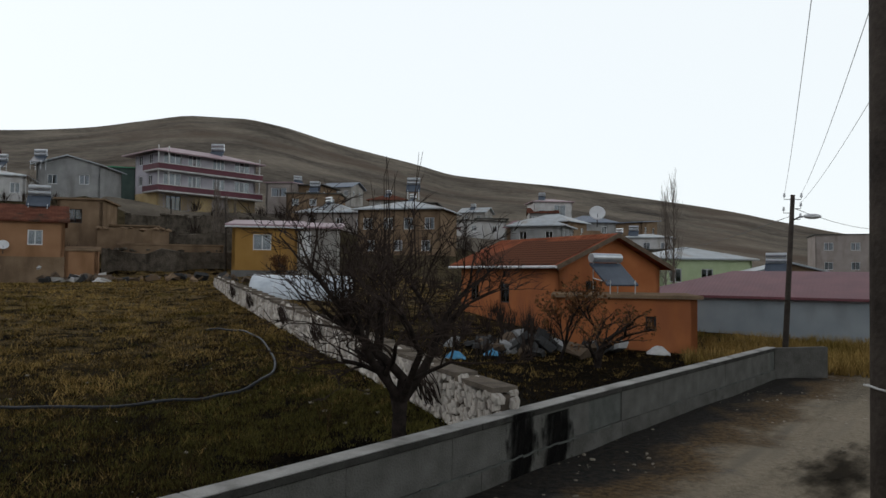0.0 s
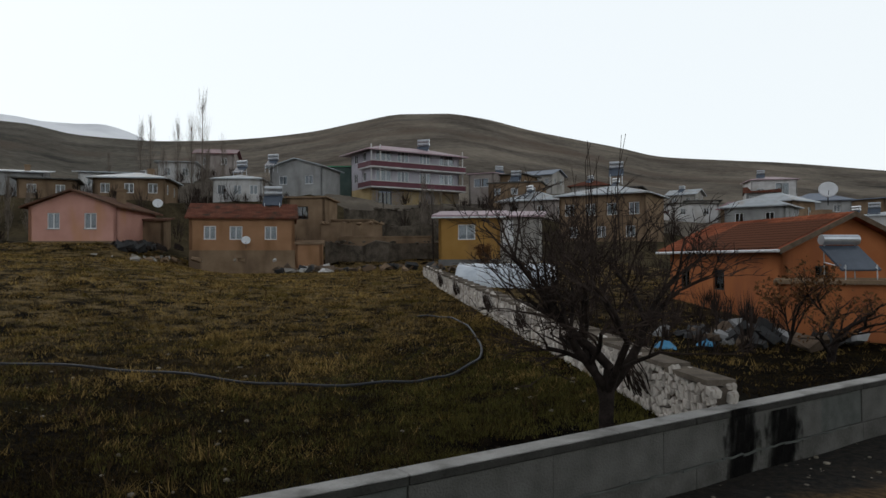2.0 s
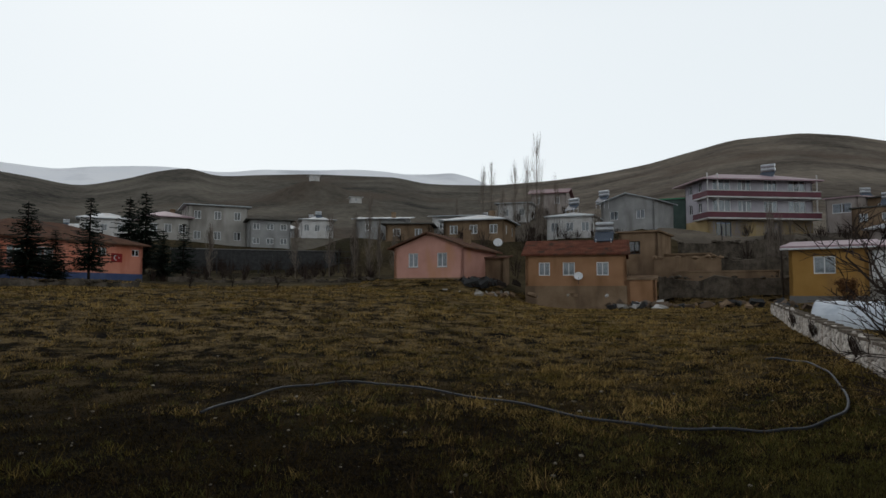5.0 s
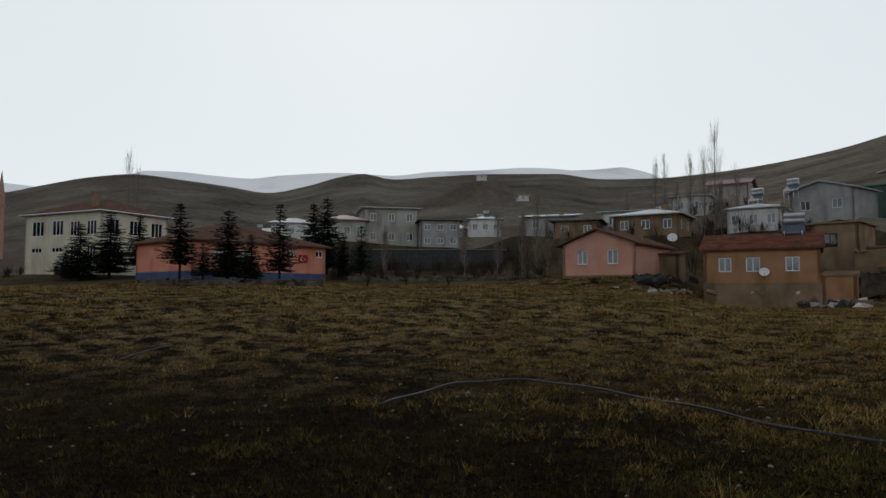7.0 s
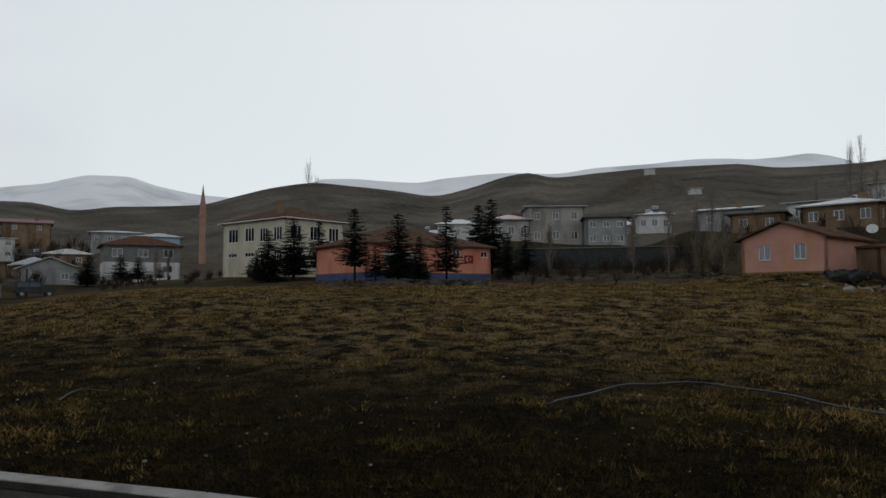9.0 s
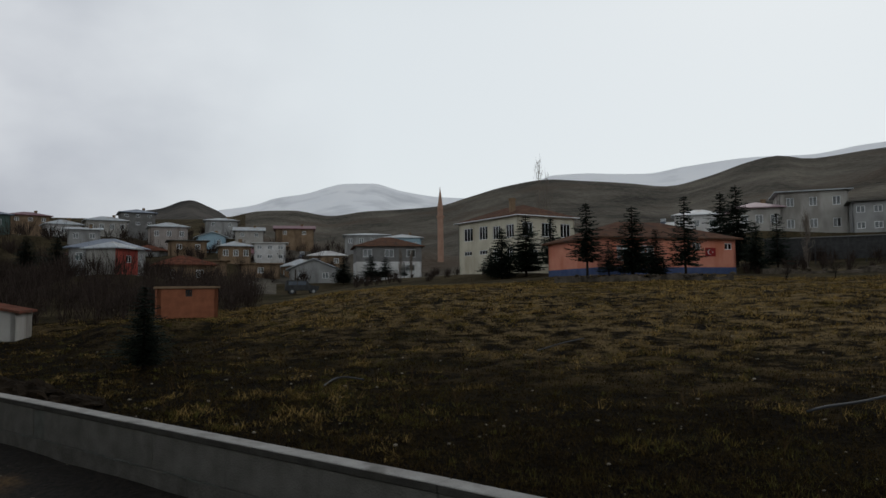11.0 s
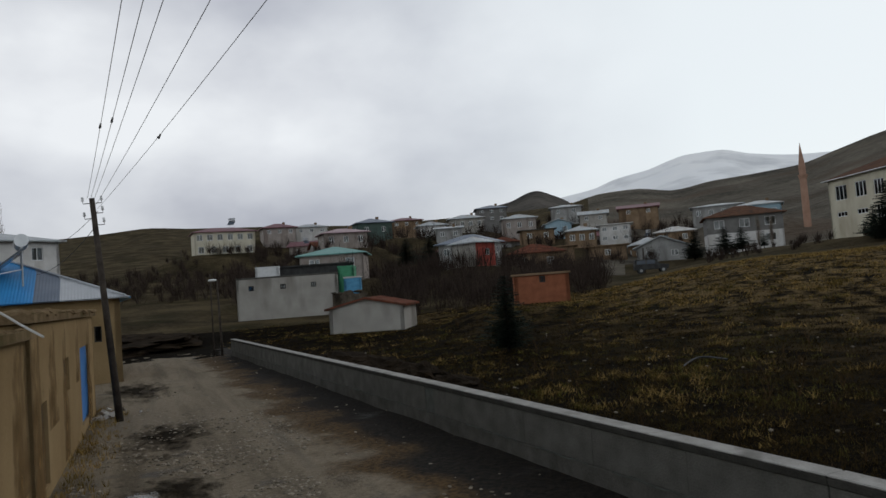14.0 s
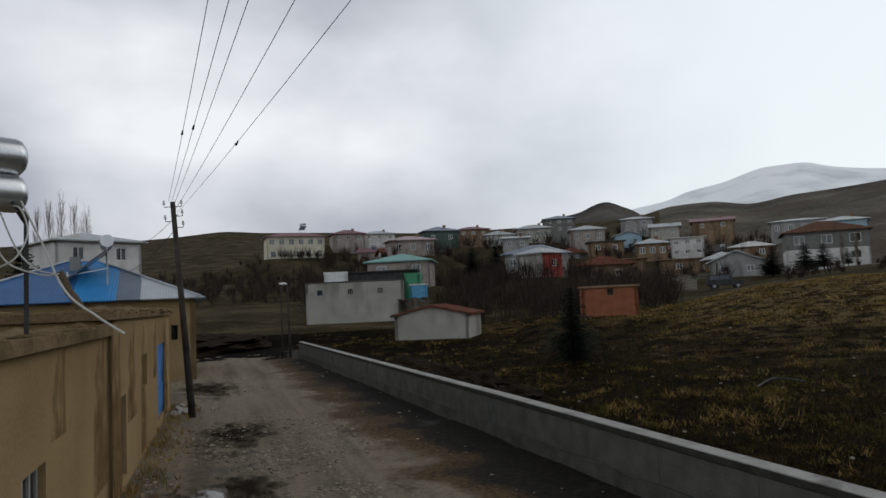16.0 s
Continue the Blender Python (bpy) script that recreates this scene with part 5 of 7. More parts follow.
# ---- poles and wires ----
def utility_pole(m, h, r0, r1, label, arms):
    ob = thing("utility_pole", m, label, "utility pole", "utility poles")
    bm = bmesh.new()
    tube(bm, [(0, 0, -0.6), (0, 0, h * 0.5), (0, 0, h)], r0, r1, 12)
    part("post", bm, "pole_wood", ob, smooth=True)
    for x, z in arms:
        bm = bmesh.new()
        tube(bm, [(0, 0, z), (x, 0, z), (x, 0, z + 0.1)], 0.012)
        bracket = part("bracket", bm, "dark_frame", ob)
        bm = bmesh.new()
        tube(bm, [(x, 0, z + 0.08), (x, 0, z + 0.12), (x, 0, z + 0.2)], 0.045, 0.03, 8)
        part("insulator", bm, "white_enamel", bracket)
    return ob


def street_lamp(parent, z, reach, ang):
    bm = bmesh.new()
    c, s = math.cos(ang), math.sin(ang)
    tube(bm, [(0, 0, z), (c * reach * 0.5, s * reach * 0.5, z + 0.12), (c * reach, s * reach, z + 0.15)], 0.025)
    arm = part("lamp_arm", bm, "dark_frame", parent)
    bm = bmesh.new()
    bmesh.ops.create_uvsphere(bm, u_segments=12, v_segments=8, radius=0.16)
    bmesh.ops.scale(bm, vec=(1.7, 0.9, 0.55), verts=bm.verts)
    bmesh.ops.transform(bm, matrix=pose(c * (reach + 0.15), s * (reach + 0.15), z + 0.15, 0, 0, math.degrees(ang)), verts=bm.verts)
    part("lamp_head", bm, "white_enamel", arm, smooth=True)


ARMS = [(-0.25, -0.15), (0.25, -0.15), (0.25, -0.45), (-0.25, -0.6), (0.25, -0.8)]
P_NEAR, P_FAR, P_LEFT = Vector((2.82, 4.42, 0)), polar(-25.9, 25.6), polar(142.1, 22.9)
near_pole = utility_pole(pose(*P_NEAR, 0.3, -0.4, 30), 7.6, 0.135, 0.10, "dark weathered wooden utility pole close to the balcony", [(x, 7.6 + z) for x, z in ARMS])
bm = bmesh.new()
tube(bm, [(0.15 * math.cos(a), 0.15 * math.sin(a), 2.62 + 0.01 * math.sin(3 * a)) for a in [math.tau * k / 14 for k in range(15)]], 0.008, sides=5)
part("wire_tie", bm, "pale_wire", near_pole)
far_pole = utility_pole(pose(*P_FAR, 0, 2.8, -26), 6.0, 0.105, 0.07, "leaning wooden utility pole with a street lamp", [(x, 6.0 + z) for x, z in ARMS])
street_lamp(far_pole, 5.15, 0.45, radians(-10))
left_pole = utility_pole(pose(*P_LEFT, 0, -4.0, 142), 6.7, 0.115, 0.075, "leaning weathered wooden utility pole at the roadside", [(x, 6.7 + z) for x, z in ARMS])
lamp_pole = utility_pole(pose(*polar(134.7, 46, -0.1), 0, -1.0, 134), 4.9, 0.08, 0.05, "thin dark lamp pole at the bend", [])
street_lamp(lamp_pole, 4.75, 0.12, radians(190))
utility_pole(pose(*polar(135.3, 46.5, -0.1), 0, 0, 134), 5.3, 0.05, 0.04, "thin grey pole beside the lamp pole", [])
utility_pole(pose(*polar(17.2, 62, 2.6), 0, -1.2, 17), 6.4, 0.09, 0.06, "thin dark wooden pole beside the yellow house", [])
utility_pole(pose(*polar(21.3, 88, 5.0), 0, 0, 17), 6.6, 0.09, 0.06, "thin dark wooden pole on the slope", [])
utility_pole(pose(*polar(100.9, 95, 2.6), 0, 0, 100), 3.8, 0.12, 0.10, "pale concrete lamp pole at the field's edge", [])


bpy.context.view_layer.update()
bm = bmesh.new()
box(bm, -0.06, -0.05, 0, 4.4, 0.05, 0.1, Matrix.Translation((0, 0, 6.95)))
crossarm = part("crossarm", bm, "dark_frame", near_pole)
crossarm.matrix_world = pose(4.3, 4.7, 0, 0, 0, 178)


def wire_span(p, q, sag, label, joint=None):
    pts = [p.lerp(q, i / 40) - Vector((0, 0, sag * 4 * (i / 40) * (1 - i / 40))) for i in range(41)]
    bm = bmesh.new()
    tube(bm, pts, 0.005, sides=5)
    ob = tagged(part("power_line", bm, "wire"), label, "cable", "overhead power lines")
    if joint:
        j, way = pts[joint], (pts[joint + 1] - pts[joint]).normalized()
        bm = bmesh.new()
        tube(bm, [j - way * 0.13, j + Vector((0.02, 0, -0.05)), j + way * 0.10], 0.024, 0.016, 6)
        part("splice", bm, "wire", ob)


for k, (end_x, joint) in enumerate(((2.48, 13), (2.08, 14), (1.73, None), (0.81, None), (-0.26, 14))):
    wire_span(left_pole.matrix_world @ Vector((-0.12 + 0.06 * k, 0, 6.7 - 0.08 * k)), Vector((end_x, 4.75, 7.06)), 0.17, "thin grey overhead power line between wooden poles", joint)
for k in range(3):
    x, z = ARMS[k]
    wire_span(far_pole.matrix_world @ Vector((x, 0, 6.0 + z + 0.2)), Vector((2.7 + 0.8 * k, 4.65, 7.1)), 0.3, "thin grey overhead power line along the road")
for a, b, sg in ((polar(142.9, 22.9, 6.3), polar(146.5, 66, 9.6), 0.6), (polar(143, 22.9, 5.9), polar(147, 36, 5.2), 0.3), (polar(-26.4, 25.6, 5.6), polar(-33, 60, 7.0), 0.4), (polar(-26.4, 25.6, 5.3), polar(-16, 72, 6.0), 0.6)):
    bm = bmesh.new()
    tube(bm, [a.lerp(b, t) - Vector((0, 0, sg * 4 * t * (1 - t))) for t in [i / 16 for i in range(17)]], 0.010, sides=5)
    tagged(part("power_line", bm, "wire"), "thin grey overhead power line to a house", "cable", "house service lines")

# ---- yellow house along the road, blue-roofed house, rooftop tank ----
FOOT, WAY = Vector((1.457, -1.246, 0)), Vector((-0.65, -0.76, 0)).normalized()
FRONT_M = Matrix.Translation(FOOT) @ Matrix.Rotation(math.atan2(WAY.y, WAY.x), 4, "Z")


def along_front(s, z=0.0, inward=0.0):
    return FRONT_M @ Vector((s, inward, z))


S("mud_roof", (0.11, 0.075, 0.042), (0.22, 0.16, 0.095), 1.2, 1.0, 0.9, 10.0, stain=(0.08, 0.065, 0.03), dist=0.05)
house("roadside_house", "mustard-plastered low house with a flat mud roof beside the road", 0, 0, 0, 9.5, 6, 2.95, "mustard_plaster", "flat", "mud_roof", 0, 0.14, m=Matrix.Translation(along_front(8.25)) @ FRONT_M.to_3x3().to_4x4(),
      holes={"f": [(4.28, 0.85, 0.95, 0.9)]}, curtain=False, low=-0.6, frame_mat="grey_plaster", mullion=2)
stable = house("roadside_stable", "mustard-plastered stable with a blue door and narrow openings", 0, 0, 0, 12.5, 6, 3.2, "mustard_plaster", "flat", "mud_roof", 0, 0.1, m=Matrix.Translation(along_front(19.27, 0, -0.05)) @ FRONT_M.to_3x3().to_4x4(),
      holes={"f": [(0.95, 0.3, 0.75, 1.5), (4.4, 1.6, 1.0, 0.75)]}, doors={"f": [(8.05, 0.35, 2.6, 2.05, "blue_door")]}, curtain=False, low=-0.6, frame_mat="old_wood", category="stable")


def plaster_stain(at, half, z0, z1, inward):
    """A brown run-off stain down the plaster."""
    bm = bmesh.new()
    box(bm, -1.4, 0, z0, 1.4, 0.002, z1)
    ob = part("run_off_stain", bm, "plaster_stain", stable, "brown run-off stain")
    ob.matrix_world = FRONT_M @ Matrix.Translation((at, inward, 0)) @ Matrix.Diagonal((half * 1.5, 1, 1, 1))


bpy.context.view_layer.update()
for at, half, z0, z1 in ((13.6, 0.42, 0.0, 3.15), (15.6, 0.5, 1.2, 3.15), (17.6, 0.35, 0.2, 3.15), (20.4, 0.4, 1.6, 3.15), (23.6, 0.5, 0.1, 3.15)):
    plaster_stain(at, half, z0, z1, -0.055)
for at, half, z0, z1 in ((12.2, 0.45, 0.6, 2.9), (9.4, 0.35, 1.9, 2.9)):
    plaster_stain(at, half, z0, z1, -0.004)


def mud_lumps():
    ob = thing("roof_earth", Matrix.Identity(4), "lumps of dry earth and stones along the mud roof's edge", "earth")
    ob["kind"] = "stuff"
    rnd = random.Random(11)
    bm = bmesh.new()
    for i in range(260):
        s = rnd.uniform(3.6, 25.4)
        z = 3.05 if s < 13 else 3.31
        q = 0.05 + 0.13 * rnd.random() ** 2
        inward = rnd.uniform(-0.1, 0.25) if rnd.random() < 0.55 else rnd.uniform(0.2, 5.5)
        c = along_front(s, z + 0.06, inward)
        res = bmesh.ops.create_icosphere(bm, subdivisions=1, radius=q)
        for v in res["verts"]:
            v.co = Vector((v.co.x * rnd.uniform(0.9, 1.6), v.co.y * 1.2, v.co.z * 0.55)) * rnd.uniform(0.8, 1.2) + c
    part("clods", bm, "mud_roof", ob)


mud_lumps()

# blue striped roof
def blue_house():
    w, d, h = 10.5, 9, 3.75
    m = pose(*polar(141.75, 35.5, 0.2), 0, 0, 141.75 + 2) @ pose(-w / 2, 0, 0)
    ob = thing("house", m, "plastered house with a striped blue and silver metal hip roof", "house")
    bm = bmesh.new()
    fc = faces_of(w, d)
    holes = {"f": [(8.9, 1.8, 0.3, 0.7), (9.4, 1.8, 0.3, 0.7)], "r": [(2, 1.3, 1.0, 1.2)]}
    for key, (fm, length) in fc.items():
        facade(bm, fm, length, h, holes.get(key, []), -1)
    part("wall", bm, "mustard_plaster", ob)
    for key in holes:
        for o in holes[key]:
            window(ob, fc[key][0], o, "dark_frame", 0, False, False, 0.04)
    polys = roof_polys("hip", w, d, h, 2.1, 0.45)
    for k in (1, 2, 3):
        slab("roof_slope", [polys[k]], 0.08, "blue_metal", ob)
    x0, x1, y0, top = -w / 2 - 0.45, w / 2 + 0.45, -0.45, h + 2.1
    ax, bx = -(w / 2 - d / 2), w / 2 - d / 2

    def up(u, v):
        x = x0 + (x1 - x0) * u
        lim0 = x0 + (ax - x0) * v
        lim1 = x1 + (bx - x1) * v
        return min(max(x, lim0), lim1)
    cuts = [(0.0, 0.30, "dark_blue_metal"), (0.30, 0.50, "dark_blue_metal"), (0.50, 0.66, "blue_metal"), (0.66, 0.75, "slate_metal"), (0.75, 1.0, "silver_metal")]
    for a, b, mt in cuts:
        bm = bmesh.new()
        n = 10
        left = [Vector((up(a, j / n), y0 + (d / 2 - y0) * j / n, h + 0.012 + (2.1) * j / n)) for j in range(n + 1)]
        right = [Vector((up(b, j / n), y0 + (d / 2 - y0) * j / n, h + 0.012 + (2.1) * j / n)) for j in range(n + 1)]
        for j in range(n):
            lo = [left[j], right[j], right[j + 1], left[j + 1]]
            if (lo[0] - lo[1]).length < 1e-4 and (lo[2] - lo[3]).length < 1e-4:
                continue
            bm.faces.new([bm.verts.new(p) for p in lo])
            bm.faces.new([bm.verts.new(p - Vector((0, 0, 0.05))) for p in lo[::-1]])
        bmesh.ops.remove_doubles(bm, verts=bm.verts, dist=0.0005)
        part("roof_sheet", bm, mt, ob)
    bm = bmesh.new()
    box(bm, -0.45, d / 2 - 1.2, h + 1.0, 0.0, d / 2 - 0.75, h + 2.3)
    part("chimney", bm, "grey_plaster", ob)
    bm = bmesh.new()
    tube(bm, [(x1 - 0.2, y0, h + 0.08), (bx, d / 2, top + 0.06), (ax, d / 2, top + 0.06), (x0, y0, h + 0.08)], 0.05, sides=6)
    part("ridge_cap", bm, "silver_metal", ob)


blue_house()
solar_heater(pose(*polar(149.1, 38, 5.15), 0, 0, 59), "silver solar water heater standing on the blue roof", 1, 1.25)


def rooftop_tank():
    c = polar(154.6, 8.4, 0)
    base = Vector((*polar(153.0, 8.3).xy, 3.1))
    ob = thing("rooftop_water_heater", Matrix.Identity(4), "two shiny steel solar water tanks on a thin steel stand", "water heater")
    right = polar(153.14, 8.5)
    far = polar(166, 8.0)
    for z in (4.98, 4.60):
        bm = bmesh.new()
        a, b = Vector((*right.xy, z)), Vector((*far.xy, z))
        way = (b - a).normalized()
        rings = []
        side = way.cross(Vector((0, 0, 1))).normalized()
        for t, q in ((0.0, 0.05), (0.01, 0.14), (0.05, 0.185), (0.10, 0.2), (1.9, 0.2), (1.95, 0.18), (1.97, 0.1)):
            rings.append([bm.verts.new(a + way * t + (side * math.cos(k * math.tau / 24) + Vector((0, 0, 1)) * math.sin(k * math.tau / 24)) * q) for k in range(24)])
        for p, q in zip(rings, rings[1:]):
            for k in range(24):
                bm.faces.new((p[k], p[(k + 1) % 24], q[(k + 1) % 24], q[k]))
        bm.faces.new(rings[0])
        bm.faces.new(rings[-1])
        part("tank", bm, "zinc", ob, smooth=True)
    for az, r in ((153.0, 8.3), (160.5, 8.2)):
        for dy in (0, 0.7):
            bm = bmesh.new()
            p = polar(az, r + dy)
            tube(bm, [(p.x, p.y, 3.0), (p.x, p.y, 4.35), tuple(Vector((*polar(az + 0.9, r).xy, 4.5)))], 0.024, sides=8)
            part("leg", bm, "dark_frame", ob)
    lines = [("pipe", "pale_wire", 0.011, [(153.3, 8.3, 4.5), (152.2, 8.0, 4.1), (150.6, 7.6, 3.55), (148.6, 7.3, 3.30), (146.75, 7.0, 3.13)]),
             ("pipe", "pale_wire", 0.009, [(154.6, 8.3, 4.4), (153.6, 8.1, 4.0), (152.4, 7.9, 3.78), (151.0, 7.8, 3.72)]),
             ("pipe", "pale_wire", 0.009, [(154.2, 8.4, 4.45), (153.4, 8.2, 4.42), (152.9, 8.0, 4.15), (153.6, 7.9, 3.9), (154.6, 7.9, 3.8)]),
             ("pipe", "pale_wire", 0.009, [(155.0, 8.4, 4.1), (154.0, 8.2, 3.85), (152.0, 7.9, 3.72), (151.0, 7.7, 3.72)]),
             ("insulated_pipe", "old_wood", 0.042, [(151.0, 7.75, 3.74), (150.7, 7.75, 3.66), (150.4, 7.75, 3.56), (150.0, 7.75, 3.48), (149.6, 7.75, 3.38)])]
    for nm, mt, q, pts in lines:
        ps = [Vector((*polar(az, r).xy, z)) for az, r, z in pts]
        fine = []
        for i in range(len(ps) - 1):
            p0, p1, p2, p3 = ps[max(0, i - 1)], ps[i], ps[i + 1], ps[min(len(ps) - 1, i + 2)]
            for k in range(6):
                t = k / 6
                fine.append(0.5 * ((2 * p1) + (p2 - p0) * t + (2 * p0 - 5 * p1 + 4 * p2 - p3) * t * t + (3 * p1 - p0 - 3 * p2 + p3) * t ** 3))
        fine.append(ps[-1])
        bm = bmesh.new()
        tube(bm, fine, q, sides=7)
        part(nm, bm, mt, ob, smooth=True)


rooftop_tank()


# ---- trees ----
def bare_tree(name, label, m, h, spread, seed, trunk=0.13, depth=5, material="bark", fork=0.3, droop=0.0, shoots=0, leaves=0):
    """A leafless tree: trunk, limbs and many fine twigs."""
    ob = thing(name, m, label, "tree")
    rnd = random.Random(seed)
    wood, twig = bmesh.new(), bmesh.new()
    leaf_v, leaf_f = [], []

    def branch(p, way, length, r, level):
        n = 4 if level < 3 else 3
        pts = [p]
        q, wv = p.copy(), way.copy()
        for i in range(n):
            wv = (wv + Vector((rnd.uniform(-1, 1), rnd.uniform(-1, 1), rnd.uniform(-0.6, 0.8) - droop * level * 0.3)) * 0.22).normalized()
            q = q + wv * length / n
            pts.append(q.copy())
        end = r * (0.72 if level < 3 else 0.6 if level < depth else 0.3)
        if level <= 2:
            tube(wood, pts, r, end, 7 if level < 2 else 5, cap=False)
        else:
            tube(twig, pts, r, end, 3, cap=False)
        if level >= depth:
            for _ in range(leaves):
                c = pts[rnd.randrange(1, len(pts))] + Vector((rnd.uniform(-1, 1), rnd.uniform(-1, 1), rnd.uniform(-1, 1))) * 0.12
                a, b = Vector((rnd.uniform(-1, 1), rnd.uniform(-1, 1), rnd.uniform(-1, 1))) * 0.06, Vector((rnd.uniform(-1, 1), rnd.uniform(-1, 1), rnd.uniform(-1, 1))) * 0.05
                k = len(leaf_v)
                leaf_v.extend([tuple(c - a), tuple(c + b), tuple(c + a), tuple(c - b)])
                leaf_f.append((k, k + 1, k + 2, k + 3))
            return
        kids = rnd.choice((2, 3)) + (2 if level == 0 else 1 if level < 3 or depth < 6 else rnd.choice((0, 1, 1)))
        for k in range(kids):
            t = rnd.uniform(0.35, 1.0) if k else 1.0
            i = min(n, max(1, int(t * n + 0.5)))
            side = Vector((rnd.uniform(-1, 1), rnd.uniform(-1, 1), 0))
            side = side.normalized() if side.length > 0.05 else Vector((1, 0, 0))
            nw = (wv * rnd.uniform(0.5, 0.9) + side * rnd.uniform(0.55, 1.1) * spread + Vector((0, 0, rnd.uniform(-0.15, 0.55)))).normalized()
            branch(pts[i], nw, length * rnd.uniform(0.62, 0.82), max(0.007, end * rnd.uniform(0.6, 0.85)), level + 1)
    branch(Vector((0, 0, -0.2)), Vector((0.06, 0, 1)), h * fork + 0.2, trunk, 0)
    for k in range(shoots):
        a = rnd.uniform(0, math.tau)
        q = Vector((math.cos(a), math.sin(a), 0)) * rnd.uniform(0.1, 0.7) * h * 0.2
        p = q + Vector((0, 0, h * rnd.uniform(0.45, 0.7)))
        tube(twig, [p, p + Vector((rnd.uniform(-0.1, 0.1), rnd.uniform(-0.1, 0.1), h * rnd.uniform(0.15, 0.3))), p + Vector((rnd.uniform(-0.2, 0.2), rnd.uniform(-0.2, 0.2), h * rnd.uniform(0.32, 0.42)))], 0.010, 0.004, 3, cap=False)
    part("trunk", wood, material, ob, smooth=True)
    part("crown", twig, "twig" if material == "bark" else material, ob)
    if leaf_f:
        scatter_mesh("leaves", leaf_v, leaf_f, "dry_leaf", "withered brown leaves", "", ob)
    return ob


bare_tree("fruit_tree", "dark leafless fruit tree with tangled twigs behind the wall", pose(*polar(3.1, 11.0, 0.3), 0, 0, 40), 4.6, 0.66, 21, 0.135, 6, fork=0.30, droop=0.25, shoots=14)
bare_tree("fruit_tree", "crooked apple tree with a few withered brown leaves", pose(*polar(-12.5, 24, 0.2), 0, 8, 0), 3.4, 1.0, 8, 0.14, 4, fork=0.28, leaves=3)
bare_tree("fruit_tree", "small half-bare tree with brown leaves before the orange house", pose(*polar(-9.6, 25.5, 0.3), 0, 0, 60), 3.6, 0.6, 31, 0.07, 4, fork=0.3, leaves=4)
bare_tree("shrub_tree", "brown-leaved round shrub in front of the yellow house", pose(*polar(13.4, 53, 2.4), 0, 0, 0), 3.0, 0.8, 5, 0.07, 4, fork=0.25, leaves=9)
for i, (az, el, hh) in enumerate(((59.9, 0.8, 2.2), (56.4, 0.4, 1.9), (63.0, 1.1, 2.0))):
    p = polar(az, 58)
    bare_tree("fruit_tree", "small leafless fruit tree at the field's edge", pose(p.x, p.y, land(p.x, p.y) - 0.1, 0, 0, 50 * i), hh, 0.8, 40 + i, 0.05, 4, fork=0.3)


def poplar(m, h, seed, label, material="poplar_twig", width=0.14):
    """A slim leafless poplar of steep branches."""
    ob = thing("poplar", m, label, "tree", "bare poplars")
    rnd = random.Random(seed)
    trunk, crown = bmesh.new(), bmesh.new()
    tube(trunk, [(0, 0, -1.5), (rnd.uniform(-0.1, 0.1), 0, h * 0.5), (0, 0, h)], 0.009 * h, 0.015, 6, cap=False)
    for k in range(int(50 + h * 2)):
        z = h * (0.12 + 0.8 * rnd.random())
        a = rnd.uniform(0, math.tau)
        out = width * h * (0.35 + 0.65 * math.sin(math.pi * min(1, z / h + 0.1))) * rnd.uniform(0.3, 0.8)
        ln = h * rnd.uniform(0.12, 0.26)
        d = Vector((math.cos(a), math.sin(a), 0))
        p = Vector((0, 0, z))
        e = p + d * out + Vector((0, 0, ln))
        tube(crown, [p, p + d * out * 0.6 + Vector((0, 0, ln * 0.4)), e], 0.024, 0.009, 3, cap=False)
        for _ in range(3):
            s = p.lerp(e, rnd.uniform(0.4, 0.9))
            tube(crown, [s, s + Vector((rnd.uniform(-0.3, 0.3), rnd.uniform(-0.3, 0.3), rnd.uniform(0.5, 1.1)))], 0.010, 0.006, 3, cap=False)
    part("trunk", trunk, material, ob)
    part("crown", crown, material, ob)
    return ob


for i, (az, r, e0, e1) in enumerate(((35.4, 112, 4.5, 12.6), (36.2, 114, 4.5, 10.8), (37.2, 118, 4.6, 10.4), (39.1, 120, 4.6, 10.4), (39.8, 121, 4.6, 10.0), (33.9, 112, 4.5, 9.0), (49.1, 78, 1.0, 7.4), (50.3, 79, 1.0, 6.2), (48.3, 80, 1.2, 5.6), (-18.2, 62, -2.4, 6.9),
                                    (-17.6, 61, -2.4, 5.6), (81.1, 150, 3.0, 10.0), (80.5, 152, 3.0, 9.0), (150.8, 95, 2.0, 7.9), (150.0, 96, 2.0, 7.6), (149.2, 97, 2.0, 7.3), (151.6, 96, 2.0, 7.4), (152.3, 96, 2.0, 7.0), (18.0, 76, 1.4, 6.4), (17.3, 78, 1.6, 5.4), (16.6, 77, 1.4, 5.0), (42.0, 110, 4.0, 7.6), (92.5, 118, 0.8, 3.2), (91.6, 119, 0.8, 2.9))):
    p = polar(az, r, height(e0, r))
    p.z = min(p.z, land(p.x, p.y) + 0.3)
    poplar(pose(*p), height(e1, r) - p.z, 60 + i, "tall slim leafless poplar among the houses")


